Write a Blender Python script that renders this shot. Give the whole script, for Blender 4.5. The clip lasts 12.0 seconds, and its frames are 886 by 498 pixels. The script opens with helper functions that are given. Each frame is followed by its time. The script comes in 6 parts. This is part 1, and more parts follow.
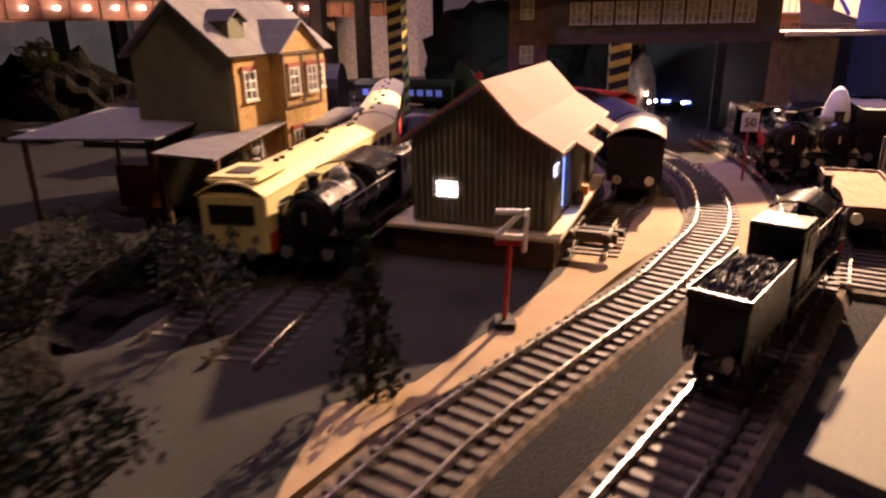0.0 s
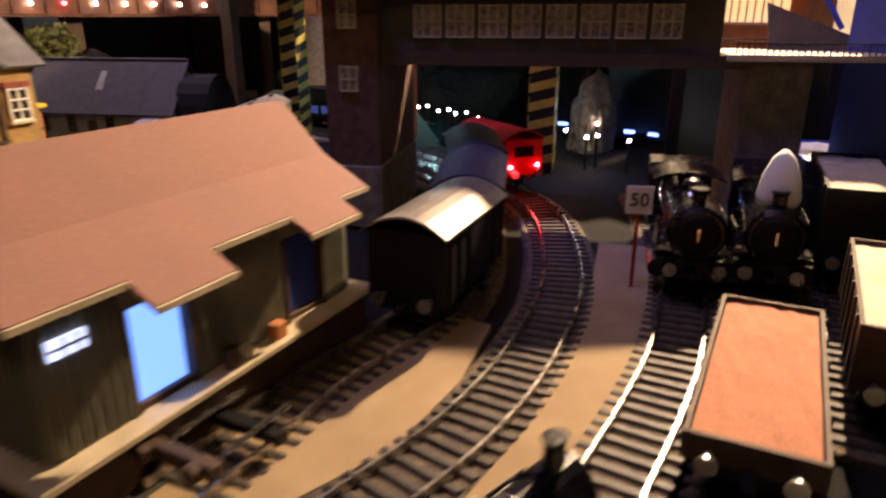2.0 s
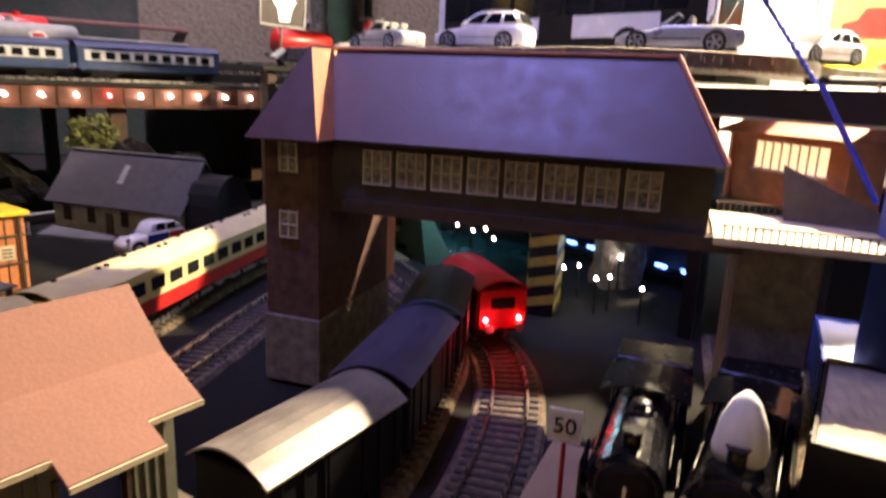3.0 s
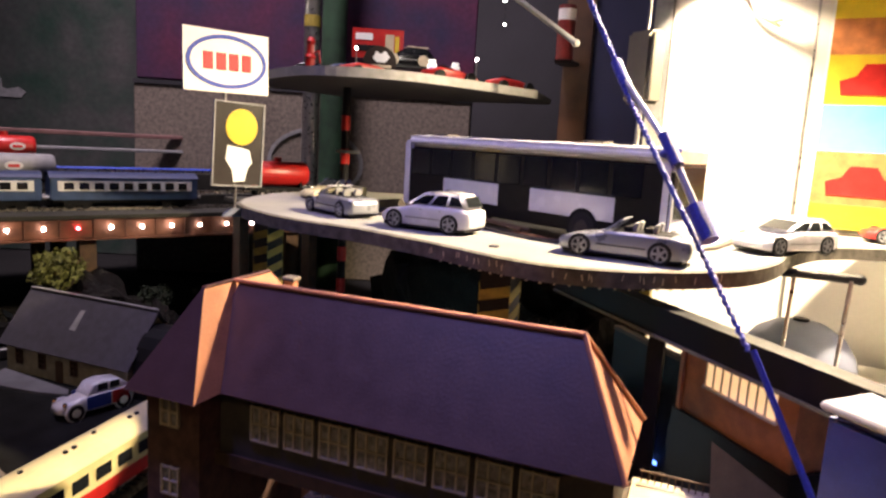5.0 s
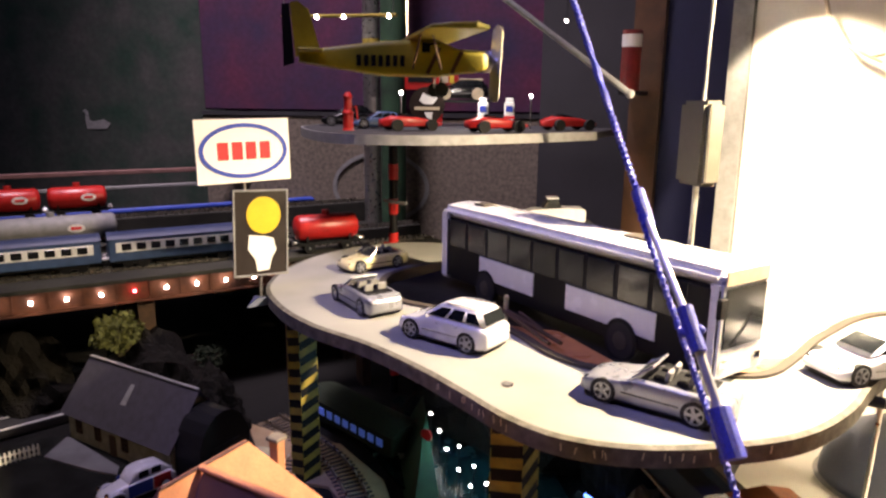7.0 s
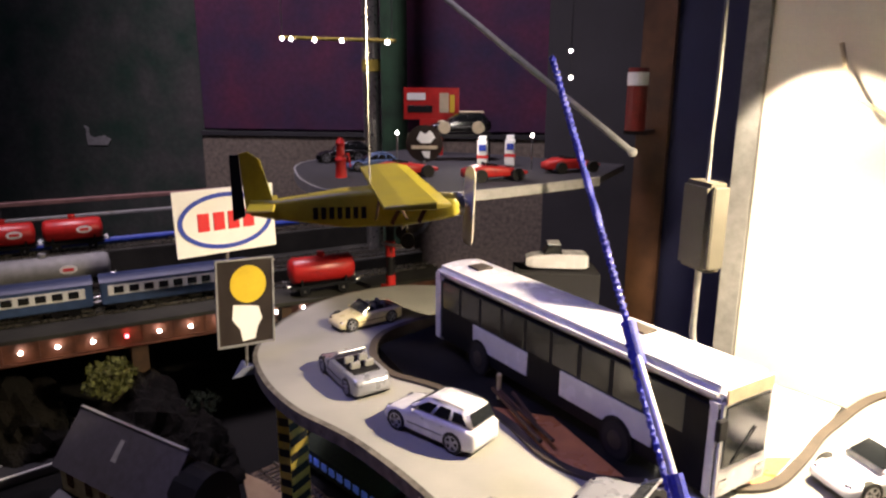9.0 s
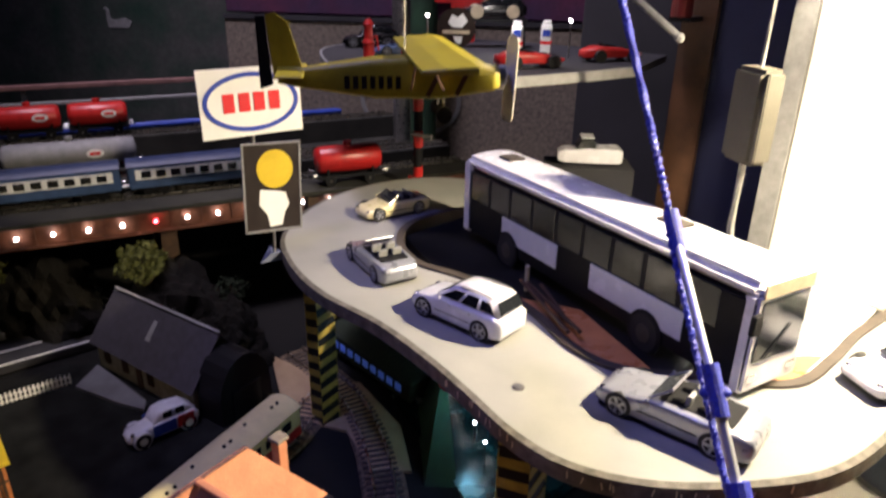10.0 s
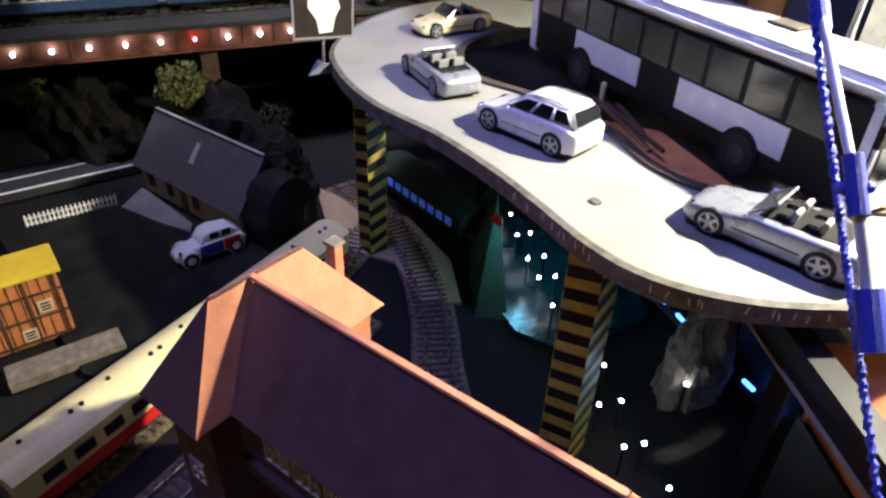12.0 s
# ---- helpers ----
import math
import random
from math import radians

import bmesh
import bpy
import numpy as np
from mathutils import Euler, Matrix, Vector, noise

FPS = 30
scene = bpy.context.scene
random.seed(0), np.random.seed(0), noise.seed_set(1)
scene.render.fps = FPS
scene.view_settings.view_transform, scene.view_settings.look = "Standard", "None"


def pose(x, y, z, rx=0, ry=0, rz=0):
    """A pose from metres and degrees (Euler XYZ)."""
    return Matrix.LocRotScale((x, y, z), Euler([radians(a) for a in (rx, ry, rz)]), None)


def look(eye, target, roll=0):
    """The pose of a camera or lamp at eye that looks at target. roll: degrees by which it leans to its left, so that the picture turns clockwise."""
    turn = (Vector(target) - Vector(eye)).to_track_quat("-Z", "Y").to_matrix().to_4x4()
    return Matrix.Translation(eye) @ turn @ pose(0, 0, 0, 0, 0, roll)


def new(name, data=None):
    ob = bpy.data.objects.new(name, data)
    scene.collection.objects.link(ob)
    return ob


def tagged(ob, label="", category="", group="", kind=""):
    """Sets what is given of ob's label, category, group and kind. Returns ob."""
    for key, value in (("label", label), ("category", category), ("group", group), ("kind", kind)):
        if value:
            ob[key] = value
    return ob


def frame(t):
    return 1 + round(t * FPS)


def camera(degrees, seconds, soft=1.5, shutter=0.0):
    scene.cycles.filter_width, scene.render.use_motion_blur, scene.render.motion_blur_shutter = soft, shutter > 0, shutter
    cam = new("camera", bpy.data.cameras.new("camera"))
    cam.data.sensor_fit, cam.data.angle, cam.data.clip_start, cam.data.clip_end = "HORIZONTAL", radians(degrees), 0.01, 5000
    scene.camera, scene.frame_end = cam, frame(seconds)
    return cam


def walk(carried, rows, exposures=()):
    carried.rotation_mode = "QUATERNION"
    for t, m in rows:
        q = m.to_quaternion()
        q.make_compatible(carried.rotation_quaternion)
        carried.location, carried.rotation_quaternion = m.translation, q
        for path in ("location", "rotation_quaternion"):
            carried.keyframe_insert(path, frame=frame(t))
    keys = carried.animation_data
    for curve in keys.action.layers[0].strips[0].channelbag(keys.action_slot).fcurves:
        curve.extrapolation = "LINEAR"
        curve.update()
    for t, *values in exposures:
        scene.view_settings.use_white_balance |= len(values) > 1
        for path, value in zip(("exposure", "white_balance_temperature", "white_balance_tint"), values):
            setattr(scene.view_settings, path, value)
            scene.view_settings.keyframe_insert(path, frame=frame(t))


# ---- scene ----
cam = camera(66.74, 12.0, soft=2.4, shutter=0.5)
PATH = [
    (0, (0.1969, 0.0767, 0.1029), (-0.0002, 1.0010, -0.2240), -0.99),
    (0.5, (0.2288, 0.1254, 0.1046), (0.0047, 1.0435, -0.2222), -0.65),
    (1, (0.2550, 0.1730, 0.1052), (0.0033, 1.0843, -0.2208), 0.24),
    (1.5, (0.2719, 0.2153, 0.1069), (0.0042, 1.1216, -0.2202), 0.47),
    (2, (0.3010, 0.2670, 0.1061), (0.0270, 1.1708, -0.2227), -0.02),
    (2.5, (0.3274, 0.3231, 0.1175), (0.0068, 1.2296, -0.1573), 0.97),
    (3, (0.3461, 0.3446, 0.1411), (-0.0621, 1.2262, -0.0961), 2.37),
    (3.2, (0.3556, 0.3480, 0.1407), (-0.0795, 1.2283, -0.0484), 2.81),
    (4.8, (0.3696, 0.3995, 0.2184), (-0.0807, 1.2747, 0.0419), 2.93),
    (5, (0.3723, 0.4044, 0.2249), (-0.0771, 1.2836, 0.0669), 3.39),
    (5.5, (0.3766, 0.4208, 0.2493), (-0.1118, 1.2756, 0.0740), 2.52),
    (6, (0.3797, 0.4382, 0.2737), (-0.1447, 1.2662, 0.0756), 1.88),
    (6.5, (0.3827, 0.4569, 0.2952), (-0.1710, 1.2633, 0.0875), 1.42),
    (7, (0.3859, 0.4811, 0.3102), (-0.1883, 1.2711, 0.0953), 0.58),
    (7.5, (0.3891, 0.4965, 0.3323), (-0.1839, 1.2857, 0.1116), -0.15),
    (9.3, (0.3743, 0.5216, 0.3687), (-0.2206, 1.2826, 0.1098), 0.56),
    (9.5, (0.3722, 0.5226, 0.3661), (-0.2210, 1.2716, 0.0709), 0.70),
    (10, (0.3701, 0.5227, 0.3579), (-0.2142, 1.2374, -0.0264), 1.11),
    (10.5, (0.3627, 0.5233, 0.3468), (-0.2160, 1.2104, -0.0925), 1.51),
    (11, (0.3538, 0.5216, 0.3335), (-0.2197, 1.1793, -0.1548), 1.94),
    (11.5, (0.3516, 0.5221, 0.3236), (-0.2142, 1.1537, -0.2065), 2.22),
    (12, (0.3492, 0.5245, 0.3165), (-0.2087, 1.1375, -0.2429), 2.06),
]
EXPOSURES = [(0.0, 2.15, 8300, 46), (1.0, 1.76, 8300, 40), (2.0, 1.28, 7700, 26), (2.5, 1.38, 7100, 20), (3.0, 1.75, 6800, 16), (5.0, 1.02, 6900, 15), (7.0, 0.85, 6900, 15), (9.5, 0.28, 6500, 13), (12.0, 0.84, 5500, 8)]
walk(cam, [(t, look(eye, target, roll)) for t, eye, target, roll in PATH], EXPOSURES)

# room light: the lamp by the white wall, bluish room light behind the camera, dim dark room
world = bpy.data.worlds.new("room")
scene.world = world
world.use_nodes = True
world.node_tree.nodes["Background"].inputs[0].default_value = (0.30, 0.25, 0.44, 1)
world.node_tree.nodes["Background"].inputs[1].default_value = 0.10


def lamp(name, kind, place, target, power, colour, size=0.05, spot=None, blend=0.5):
    data = bpy.data.lights.new(name, kind)
    data.energy, data.color = power, colour
    if kind == "AREA":
        data.size = size
    else:
        data.shadow_soft_size = size
    if spot:
        data.spot_size, data.spot_blend = radians(spot), blend
    ob = new(name, data)
    ob.matrix_world = look(place, target)
    return ob


lamp("wall_lamp_light", "SPOT", (0.395, 0.940, 0.415), (0.320, 0.80, 0.0), 20, (1.0, 0.83, 0.56), 0.008, 150, 0.7)
# added spot without a lamp of its own, brightens the white bench
lamp("bench_fill", "SPOT", (0.55, 0.98, 0.34), (0.40, 0.92, 0.06), 2.2, (1.0, 0.82, 0.55), 0.02, 62, 0.3)
# extra spot that imitates the wall lamp's bright cone on the plaster
lamp("wall_scallop_fill", "SPOT", (0.272, 1.040, 0.400), (0.330, 1.10, 0.20), 1.6, (1.0, 0.84, 0.60), 0.006, 95, 0.15)
lamp("shelf_lights_glow", "POINT", (-0.005, 1.060, 0.332), (0, 0, 0), 0.10, (1.0, 0.92, 0.82), 0.004)
# two unseen bluish lamps added among the white path lights, brightening water and bank
lamp("path_lights_fill", "POINT", (0.10, 0.895, 0.050), (0, 0, 0), 0.045, (0.30, 0.75, 1.0), 0.004)
lamp("path_lights_fill", "POINT", (0.255, 0.800, 0.040), (0, 0, 0), 0.009, (0.55, 0.80, 1.0), 0.004)
lamp("blue_room_light", "SPOT", (0.05, 0.30, 1.40), (0.17, 0.76, 0.15), 20, (0.24, 0.25, 1.0), 0.06, 27, 0.8)
# weak warm fill from the camera side, no real lamp there
lamp("warm_fill", "SPOT", (0.75, -0.20, 1.10), (0.01, 0.53, 0.05), 4, (1.0, 0.76, 0.50), 0.12, 30, 1.0)
# invented spot, aimed to lift the hangings and viaduct out of the dark
lamp("back_wall_fill", "SPOT", (-0.20, 0.75, 1.60), (-0.33, 1.22, 0.35), 66, (1.0, 0.86, 0.98), 0.15, 48, 0.6)
# broad violet fill added overhead for ambient light, not a fixture
lamp("overhead_fill", "AREA", (-0.30, 0.55, 1.75), (-0.10, 0.70, 0.0), 3.8, (0.72, 0.64, 1.0), 0.7)


# ---- materials ----
def paint(name, colour, rough=0.6, metal=0.0, vary=0.15, scale=120.0, bump=0.2, fine=900.0, dirt=None, coat=0.0, island=False, emit=0.0, depth=0.0004, spec=0.5):
    """A surface with stains at one scale and grain at a finer one."""
    m = bpy.data.materials.new(name)
    m.use_nodes = True
    nt = m.node_tree
    b = nt.nodes["Principled BSDF"]
    b.inputs["Roughness"].default_value = rough
    b.inputs["Metallic"].default_value = metal
    b.inputs["Coat Weight"].default_value = coat
    b.inputs["Specular IOR Level"].default_value = spec
    geo = nt.nodes.new("ShaderNodeTexCoord")
    big = nt.nodes.new("ShaderNodeTexNoise")
    big.inputs["Scale"].default_value = scale
    big.inputs["Detail"].default_value = 5
    small = nt.nodes.new("ShaderNodeTexNoise")
    small.inputs["Scale"].default_value = fine
    small.inputs["Detail"].default_value = 3
    nt.links.new(geo.outputs["Object"], big.inputs["Vector"])
    nt.links.new(geo.outputs["Object"], small.inputs["Vector"])
    ramp = nt.nodes.new("ShaderNodeValToRGB")
    ramp.color_ramp.elements[0].position, ramp.color_ramp.elements[1].position = 0.3, 0.75
    other = dirt or tuple(c * (1 - 2.2 * vary) for c in colour)
    ramp.color_ramp.elements[0].color = (*[max(0, c) for c in other], 1)
    ramp.color_ramp.elements[1].color = (*colour, 1)
    nt.links.new(big.outputs["Fac"], ramp.inputs["Fac"])
    mix = nt.nodes.new("ShaderNodeMix")
    mix.data_type, mix.blend_type = "RGBA", "MULTIPLY"
    mix.inputs["Factor"].default_value = min(1, vary * 2.5)
    grey = nt.nodes.new("ShaderNodeMapRange")
    grey.inputs["To Min"].default_value, grey.inputs["To Max"].default_value = 0.55, 1.3
    nt.links.new(small.outputs["Fac"], grey.inputs["Value"])
    nt.links.new(ramp.outputs["Color"], mix.inputs["A"])
    nt.links.new(grey.outputs["Result"], mix.inputs["B"])
    out = mix.outputs["Result"]
    if island:
        info = nt.nodes.new("ShaderNodeObjectInfo")
        span = nt.nodes.new("ShaderNodeMapRange")
        span.inputs["To Min"].default_value, span.inputs["To Max"].default_value = 0.7, 1.2
        nt.links.new(info.outputs["Random"], span.inputs["Value"])
        mix2 = nt.nodes.new("ShaderNodeMix")
        mix2.data_type, mix2.blend_type = "RGBA", "MULTIPLY"
        mix2.inputs["Factor"].default_value = 1
        nt.links.new(out, mix2.inputs["A"])
        nt.links.new(span.outputs["Result"], mix2.inputs["B"])
        out = mix2.outputs["Result"]
    nt.links.new(out, b.inputs["Base Color"])
    rr = nt.nodes.new("ShaderNodeMapRange")
    rr.inputs["To Min"].default_value, rr.inputs["To Max"].default_value = max(0.03, rough - 0.12), min(1, rough + 0.12)
    nt.links.new(big.outputs["Fac"], rr.inputs["Value"])
    nt.links.new(rr.outputs["Result"], b.inputs["Roughness"])
    if bump:
        bp = nt.nodes.new("ShaderNodeBump")
        bp.inputs["Strength"].default_value = bump
        bp.inputs["Distance"].default_value = depth
        nt.links.new(small.outputs["Fac"], bp.inputs["Height"])
        nt.links.new(bp.outputs["Normal"], b.inputs["Normal"])
    if emit:
        b.inputs["Emission Color"].default_value = (*colour, 1)
        b.inputs["Emission Strength"].default_value = emit
    return m


def clear(name, colour, rough=0.05, alpha=0.35):
    """Model glazing: thin tinted clear plastic."""
    m = bpy.data.materials.new(name)
    m.use_nodes = True
    b = m.node_tree.nodes["Principled BSDF"]
    b.inputs["Base Color"].default_value = (*colour, 1)
    b.inputs["Roughness"].default_value = rough
    b.inputs["Alpha"].default_value = alpha
    b.inputs["Specular IOR Level"].default_value = 0.6
    return m


def glow(name, colour, strength):
    m = bpy.data.materials.new(name)
    m.use_nodes = True
    b = m.node_tree.nodes["Principled BSDF"]
    b.inputs["Base Color"].default_value = (*colour, 1)
    b.inputs["Emission Color"].default_value = (*colour, 1)
    b.inputs["Emission Strength"].default_value = strength
    return m


M = dict(
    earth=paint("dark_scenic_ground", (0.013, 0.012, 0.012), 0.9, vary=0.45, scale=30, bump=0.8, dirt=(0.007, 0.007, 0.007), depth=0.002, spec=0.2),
    board=paint("grey_painted_board", (0.042, 0.041, 0.033), 0.9, vary=0.45, scale=26, bump=0.6, dirt=(0.014, 0.014, 0.012), spec=0.3),
    sand=paint("sand_track_bed", (0.42, 0.30, 0.17), 0.95, vary=0.18, scale=45, bump=0.9, fine=1600, dirt=(0.30, 0.20, 0.11), depth=0.0008),
    ballast=paint("ballast", (0.27, 0.195, 0.125), 0.95, vary=0.4, scale=300, bump=1.0, fine=1400, depth=0.0015),
    rail=paint("nickel_rail", (0.62, 0.58, 0.52), 0.28, 1.0, vary=0.12, scale=200),
    sleeper=paint("dark_brown_plastic_sleeper", (0.045, 0.032, 0.024), 0.6, vary=0.2, scale=300, island=True),
    deck=paint("light_grey_road_deck", (0.27, 0.265, 0.245), 0.85, vary=0.15, scale=22, bump=0.4, fine=1400, dirt=(0.20, 0.198, 0.188)),
    deckedge=paint("dark_deck_edge", (0.16, 0.145, 0.12), 0.9, vary=0.3, scale=150, bump=0.6),
    kerb=paint("black_rubber_kerb", (0.065, 0.05, 0.038), 0.7, vary=0.25, scale=90),
    ply=paint("orange_varnished_board", (0.72, 0.31, 0.11), 0.3, vary=0.2, scale=40, dirt=(0.45, 0.17, 0.06)),
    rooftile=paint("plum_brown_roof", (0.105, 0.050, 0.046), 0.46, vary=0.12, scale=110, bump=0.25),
    # also the lamplit tone of the plum roof on faces turned to the lamp
    ridgeorange=paint("terracotta_lamplit_roof", (0.62, 0.25, 0.13), 0.75, vary=0.15, scale=90, bump=0.5),
    orangegravel=paint("terracotta_gravel", (0.50, 0.19, 0.10), 0.85, vary=0.1, scale=300, bump=1.0, fine=1200),
    orangeroof=paint("orange_tiled_roof", (0.40, 0.115, 0.028), 0.7, vary=0.2, scale=120, bump=0.5),
    lintelred=paint("red_brick_lintel", (0.34, 0.07, 0.05), 0.8, vary=0.25, scale=200),
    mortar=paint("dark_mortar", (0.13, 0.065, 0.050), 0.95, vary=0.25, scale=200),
    stone=paint("grey_stone_base", (0.24, 0.20, 0.16), 0.9, vary=0.25, scale=180, bump=0.6),
    shedroof=paint("dusty_pink_roof_felt", (0.31, 0.150, 0.112), 0.85, vary=0.16, scale=45, bump=0.4, dirt=(0.25, 0.122, 0.090)),
    shedwall=paint("grey_green_boarding", (0.20, 0.20, 0.15), 0.75, vary=0.18, scale=100),
    cream=paint("cream_card", (0.62, 0.52, 0.36), 0.7, vary=0.15, scale=90),
    white=paint("white_plaster", (0.80, 0.77, 0.70), 0.8, vary=0.06, scale=9, bump=0.25, fine=350),
    navy=paint("navy_painted_wall", (0.018, 0.022, 0.075), 0.75, vary=0.25, scale=7),
    dark=paint("dark_grey_wall", (0.035, 0.034, 0.042), 0.85, vary=0.3, scale=6),
    brownpost=paint("brown_wooden_post", (0.12, 0.055, 0.026), 0.6, vary=0.3, scale=30),
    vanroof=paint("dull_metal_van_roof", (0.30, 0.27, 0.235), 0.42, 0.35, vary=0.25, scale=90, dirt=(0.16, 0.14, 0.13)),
    # van roof in the signal box's shadow, with the shade put into the colour
    shadedroof=paint("shaded_violet_van_roof", (0.050, 0.042, 0.085), 0.6, vary=0.25, scale=110),
    black=paint("black_plastic", (0.009, 0.009, 0.011), 0.5, vary=0.2, scale=200, spec=0.2),
    blackgloss=paint("black_locomotive_paint", (0.008, 0.008, 0.010), 0.24, vary=0.2, scale=250, spec=0.4),
    steel=paint("bright_steel", (0.55, 0.54, 0.52), 0.3, 0.9, vary=0.15, scale=200),
    chrome=paint("chrome", (0.75, 0.75, 0.75), 0.12, 1.0, vary=0.05),
    silver=paint("silver_car_paint", (0.30, 0.31, 0.35), 0.3, 0.4, vary=0.05, coat=0.6),
    whitecar=paint("white_car_paint", (0.66, 0.66, 0.71), 0.25, vary=0.04, coat=0.8),
    railcream=paint("yellow_cream_railcar_paint", (0.74, 0.64, 0.32), 0.4, vary=0.08, scale=90),
    creamcar=paint("cream_car_paint", (0.70, 0.62, 0.36), 0.3, vary=0.05, coat=0.7),
    yellow=paint("yellow_enamel", (0.72, 0.52, 0.03), 0.4, vary=0.12, scale=60),
    yellowdim=paint("warning_yellow", (0.42, 0.32, 0.05), 0.6, vary=0.2, scale=150),
    dullred=paint("dull_dark_red_paint", (0.20, 0.012, 0.012), 0.5, vary=0.2, scale=120),
    red=paint("red_enamel", (0.55, 0.022, 0.02), 0.35, vary=0.15, scale=120),
    blue=paint("blue_plastic", (0.03, 0.07, 0.42), 0.4, vary=0.15, scale=90),
    rope=paint("blue_nylon_cord", (0.03, 0.05, 0.55), 0.55, vary=0.25, scale=900, bump=0.8, fine=2500),
    coachroof=paint("dark_blue_coach_roof", (0.030, 0.045, 0.115), 0.45, vary=0.15, scale=110),
    pinkboard=paint("faded_pink_board", (0.26, 0.13, 0.12), 0.7, vary=0.25, scale=40),
    coachblue=paint("grey_blue_coach", (0.055, 0.10, 0.22), 0.4, vary=0.12, scale=120),
    grey=paint("mid_grey", (0.28, 0.28, 0.28), 0.6, vary=0.15, scale=120),
    greyroof=paint("grey_slate_roof", (0.17, 0.165, 0.17), 0.8, vary=0.2, scale=130, bump=0.5),
    slate=paint("dark_violet_slate", (0.060, 0.055, 0.070), 0.75, vary=0.2, scale=130, bump=0.4),
    render_wall=paint("pale_rendered_wall", (0.36, 0.33, 0.24), 0.85, vary=0.2, scale=110),
    yellowstone=paint("ochre_stone_facade", (0.46, 0.29, 0.10), 0.85, vary=0.3, scale=240, bump=0.7, dirt=(0.30, 0.17, 0.06)),
    greenwall=paint("olive_plaster_gable", (0.17, 0.18, 0.12), 0.85, vary=0.15, scale=70),
    timber=paint("dark_timber", (0.09, 0.045, 0.022), 0.7, vary=0.25, scale=150),
    orangewood=paint("orange_tan_timber", (0.58, 0.20, 0.06), 0.7, vary=0.2, scale=110),
    leaf=paint("olive_foliage", (0.15, 0.16, 0.03), 0.9, vary=0.35, scale=500),
    leafdark=paint("dark_green_foliage", (0.02, 0.035, 0.012), 0.9, vary=0.35, scale=500),
    bark=paint("bark", (0.06, 0.04, 0.025), 0.9, vary=0.3, scale=400),
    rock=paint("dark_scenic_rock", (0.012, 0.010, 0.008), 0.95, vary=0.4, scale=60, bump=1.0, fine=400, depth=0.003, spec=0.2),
    teal=paint("dark_teal_water", (0.006, 0.050, 0.060), 0.25, vary=0.45, scale=25),
    green=paint("dark_green_slope", (0.024, 0.080, 0.036), 0.8, vary=0.3, scale=40),
    oldglass=paint("dusty_model_glazing", (0.10, 0.085, 0.07), 0.3, vary=0.15, scale=200),
    greige=paint("olive_grey_plastic", (0.095, 0.088, 0.068), 0.55, vary=0.12, scale=60),
    paleconcrete=paint("pale_grey_concrete", (0.17, 0.17, 0.19), 0.85, vary=0.2, scale=40, bump=0.4),
    blackboard=paint("black_painted_board", (0.010, 0.010, 0.012), 0.5, vary=0.3, scale=40, spec=0.2),
    curtain=paint("pale_curtained_pane", (0.42, 0.39, 0.36), 0.4, vary=0.35, scale=400),
    olivewall=paint("dark_olive_boarding", (0.075, 0.062, 0.050), 0.8, vary=0.2, scale=120),
    propeller=paint("polished_light_metal", (0.78, 0.76, 0.70), 0.3, 0.4, vary=0.1, scale=150),
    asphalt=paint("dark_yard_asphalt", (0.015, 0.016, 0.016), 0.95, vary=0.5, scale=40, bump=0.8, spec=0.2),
    aluminium=paint("brushed_aluminium", (0.60, 0.60, 0.62), 0.4, 0.35, vary=0.1, scale=150),
    planeyellow=paint("olive_yellow_enamel", (0.50, 0.42, 0.03), 0.4, vary=0.15, scale=60),
    tyre=paint("rubber_tyre", (0.015, 0.015, 0.015), 0.8, vary=0.2, scale=400),
    copper=paint("brown_copper_girder", (0.20, 0.075, 0.045), 0.5, 0.3, vary=0.3, scale=70),
    signwhite=paint("white_card", (0.80, 0.80, 0.78), 0.6, vary=0.04, scale=50),
    signblue=paint("sign_blue", (0.02, 0.05, 0.36), 0.6, vary=0.05),
    signred=paint("sign_red", (0.70, 0.02, 0.025), 0.6, vary=0.05),
    panelblack=paint("brown_black_panel", (0.028, 0.020, 0.016), 0.35, vary=0.2, scale=90),
    tanboard=paint("tan_painted_board", (0.24, 0.22, 0.15), 0.8, vary=0.2, scale=18, dirt=(0.16, 0.15, 0.10)),
    sky=paint("poster_sky_blue", (0.10, 0.42, 0.62), 0.6, vary=0.06),
    plum=paint("dark_plum_cloth", (0.095, 0.015, 0.046), 0.9, vary=0.5, scale=13, fine=140, dirt=(0.018, 0.012, 0.050)),
    greenwallpaper=paint("dark_green_cloth", (0.062, 0.056, 0.056), 0.9, vary=0.55, scale=16, fine=120, dirt=(0.006, 0.030, 0.018)),
    domegrey=paint("matt_blue_grey_cover", (0.16, 0.18, 0.26), 0.7, vary=0.12, scale=30),
    glass=clear("clear_glazing", (0.05, 0.055, 0.06), 0.06, 0.55),
    darkglass=paint("smoked_glazing", (0.012, 0.014, 0.016), 0.08, vary=0.1),
    led=glow("white_led", (1.0, 0.93, 0.85), 30),
    ledred=glow("red_led", (1.0, 0.06, 0.08), 25),
    ledblue=glow("blue_led", (0.08, 0.22, 1.0), 4),
    litwhite=glow("lit_white_window", (0.85, 0.92, 1.0), 1.6),
    litpale=glow("lit_pale_blue_window", (0.45, 0.60, 1.0), 0.9),
    litdimblue=glow("dim_blue_window", (0.12, 0.25, 0.95), 0.07),
    litdim=glow("dim_lit_window", (0.80, 0.85, 1.0), 0.55),
    litblue=glow("lit_blue_doorway", (0.10, 0.28, 0.95), 1.0),
    litwarm=glow("lit_warm_window", (1.0, 0.70, 0.36), 0.4),
)


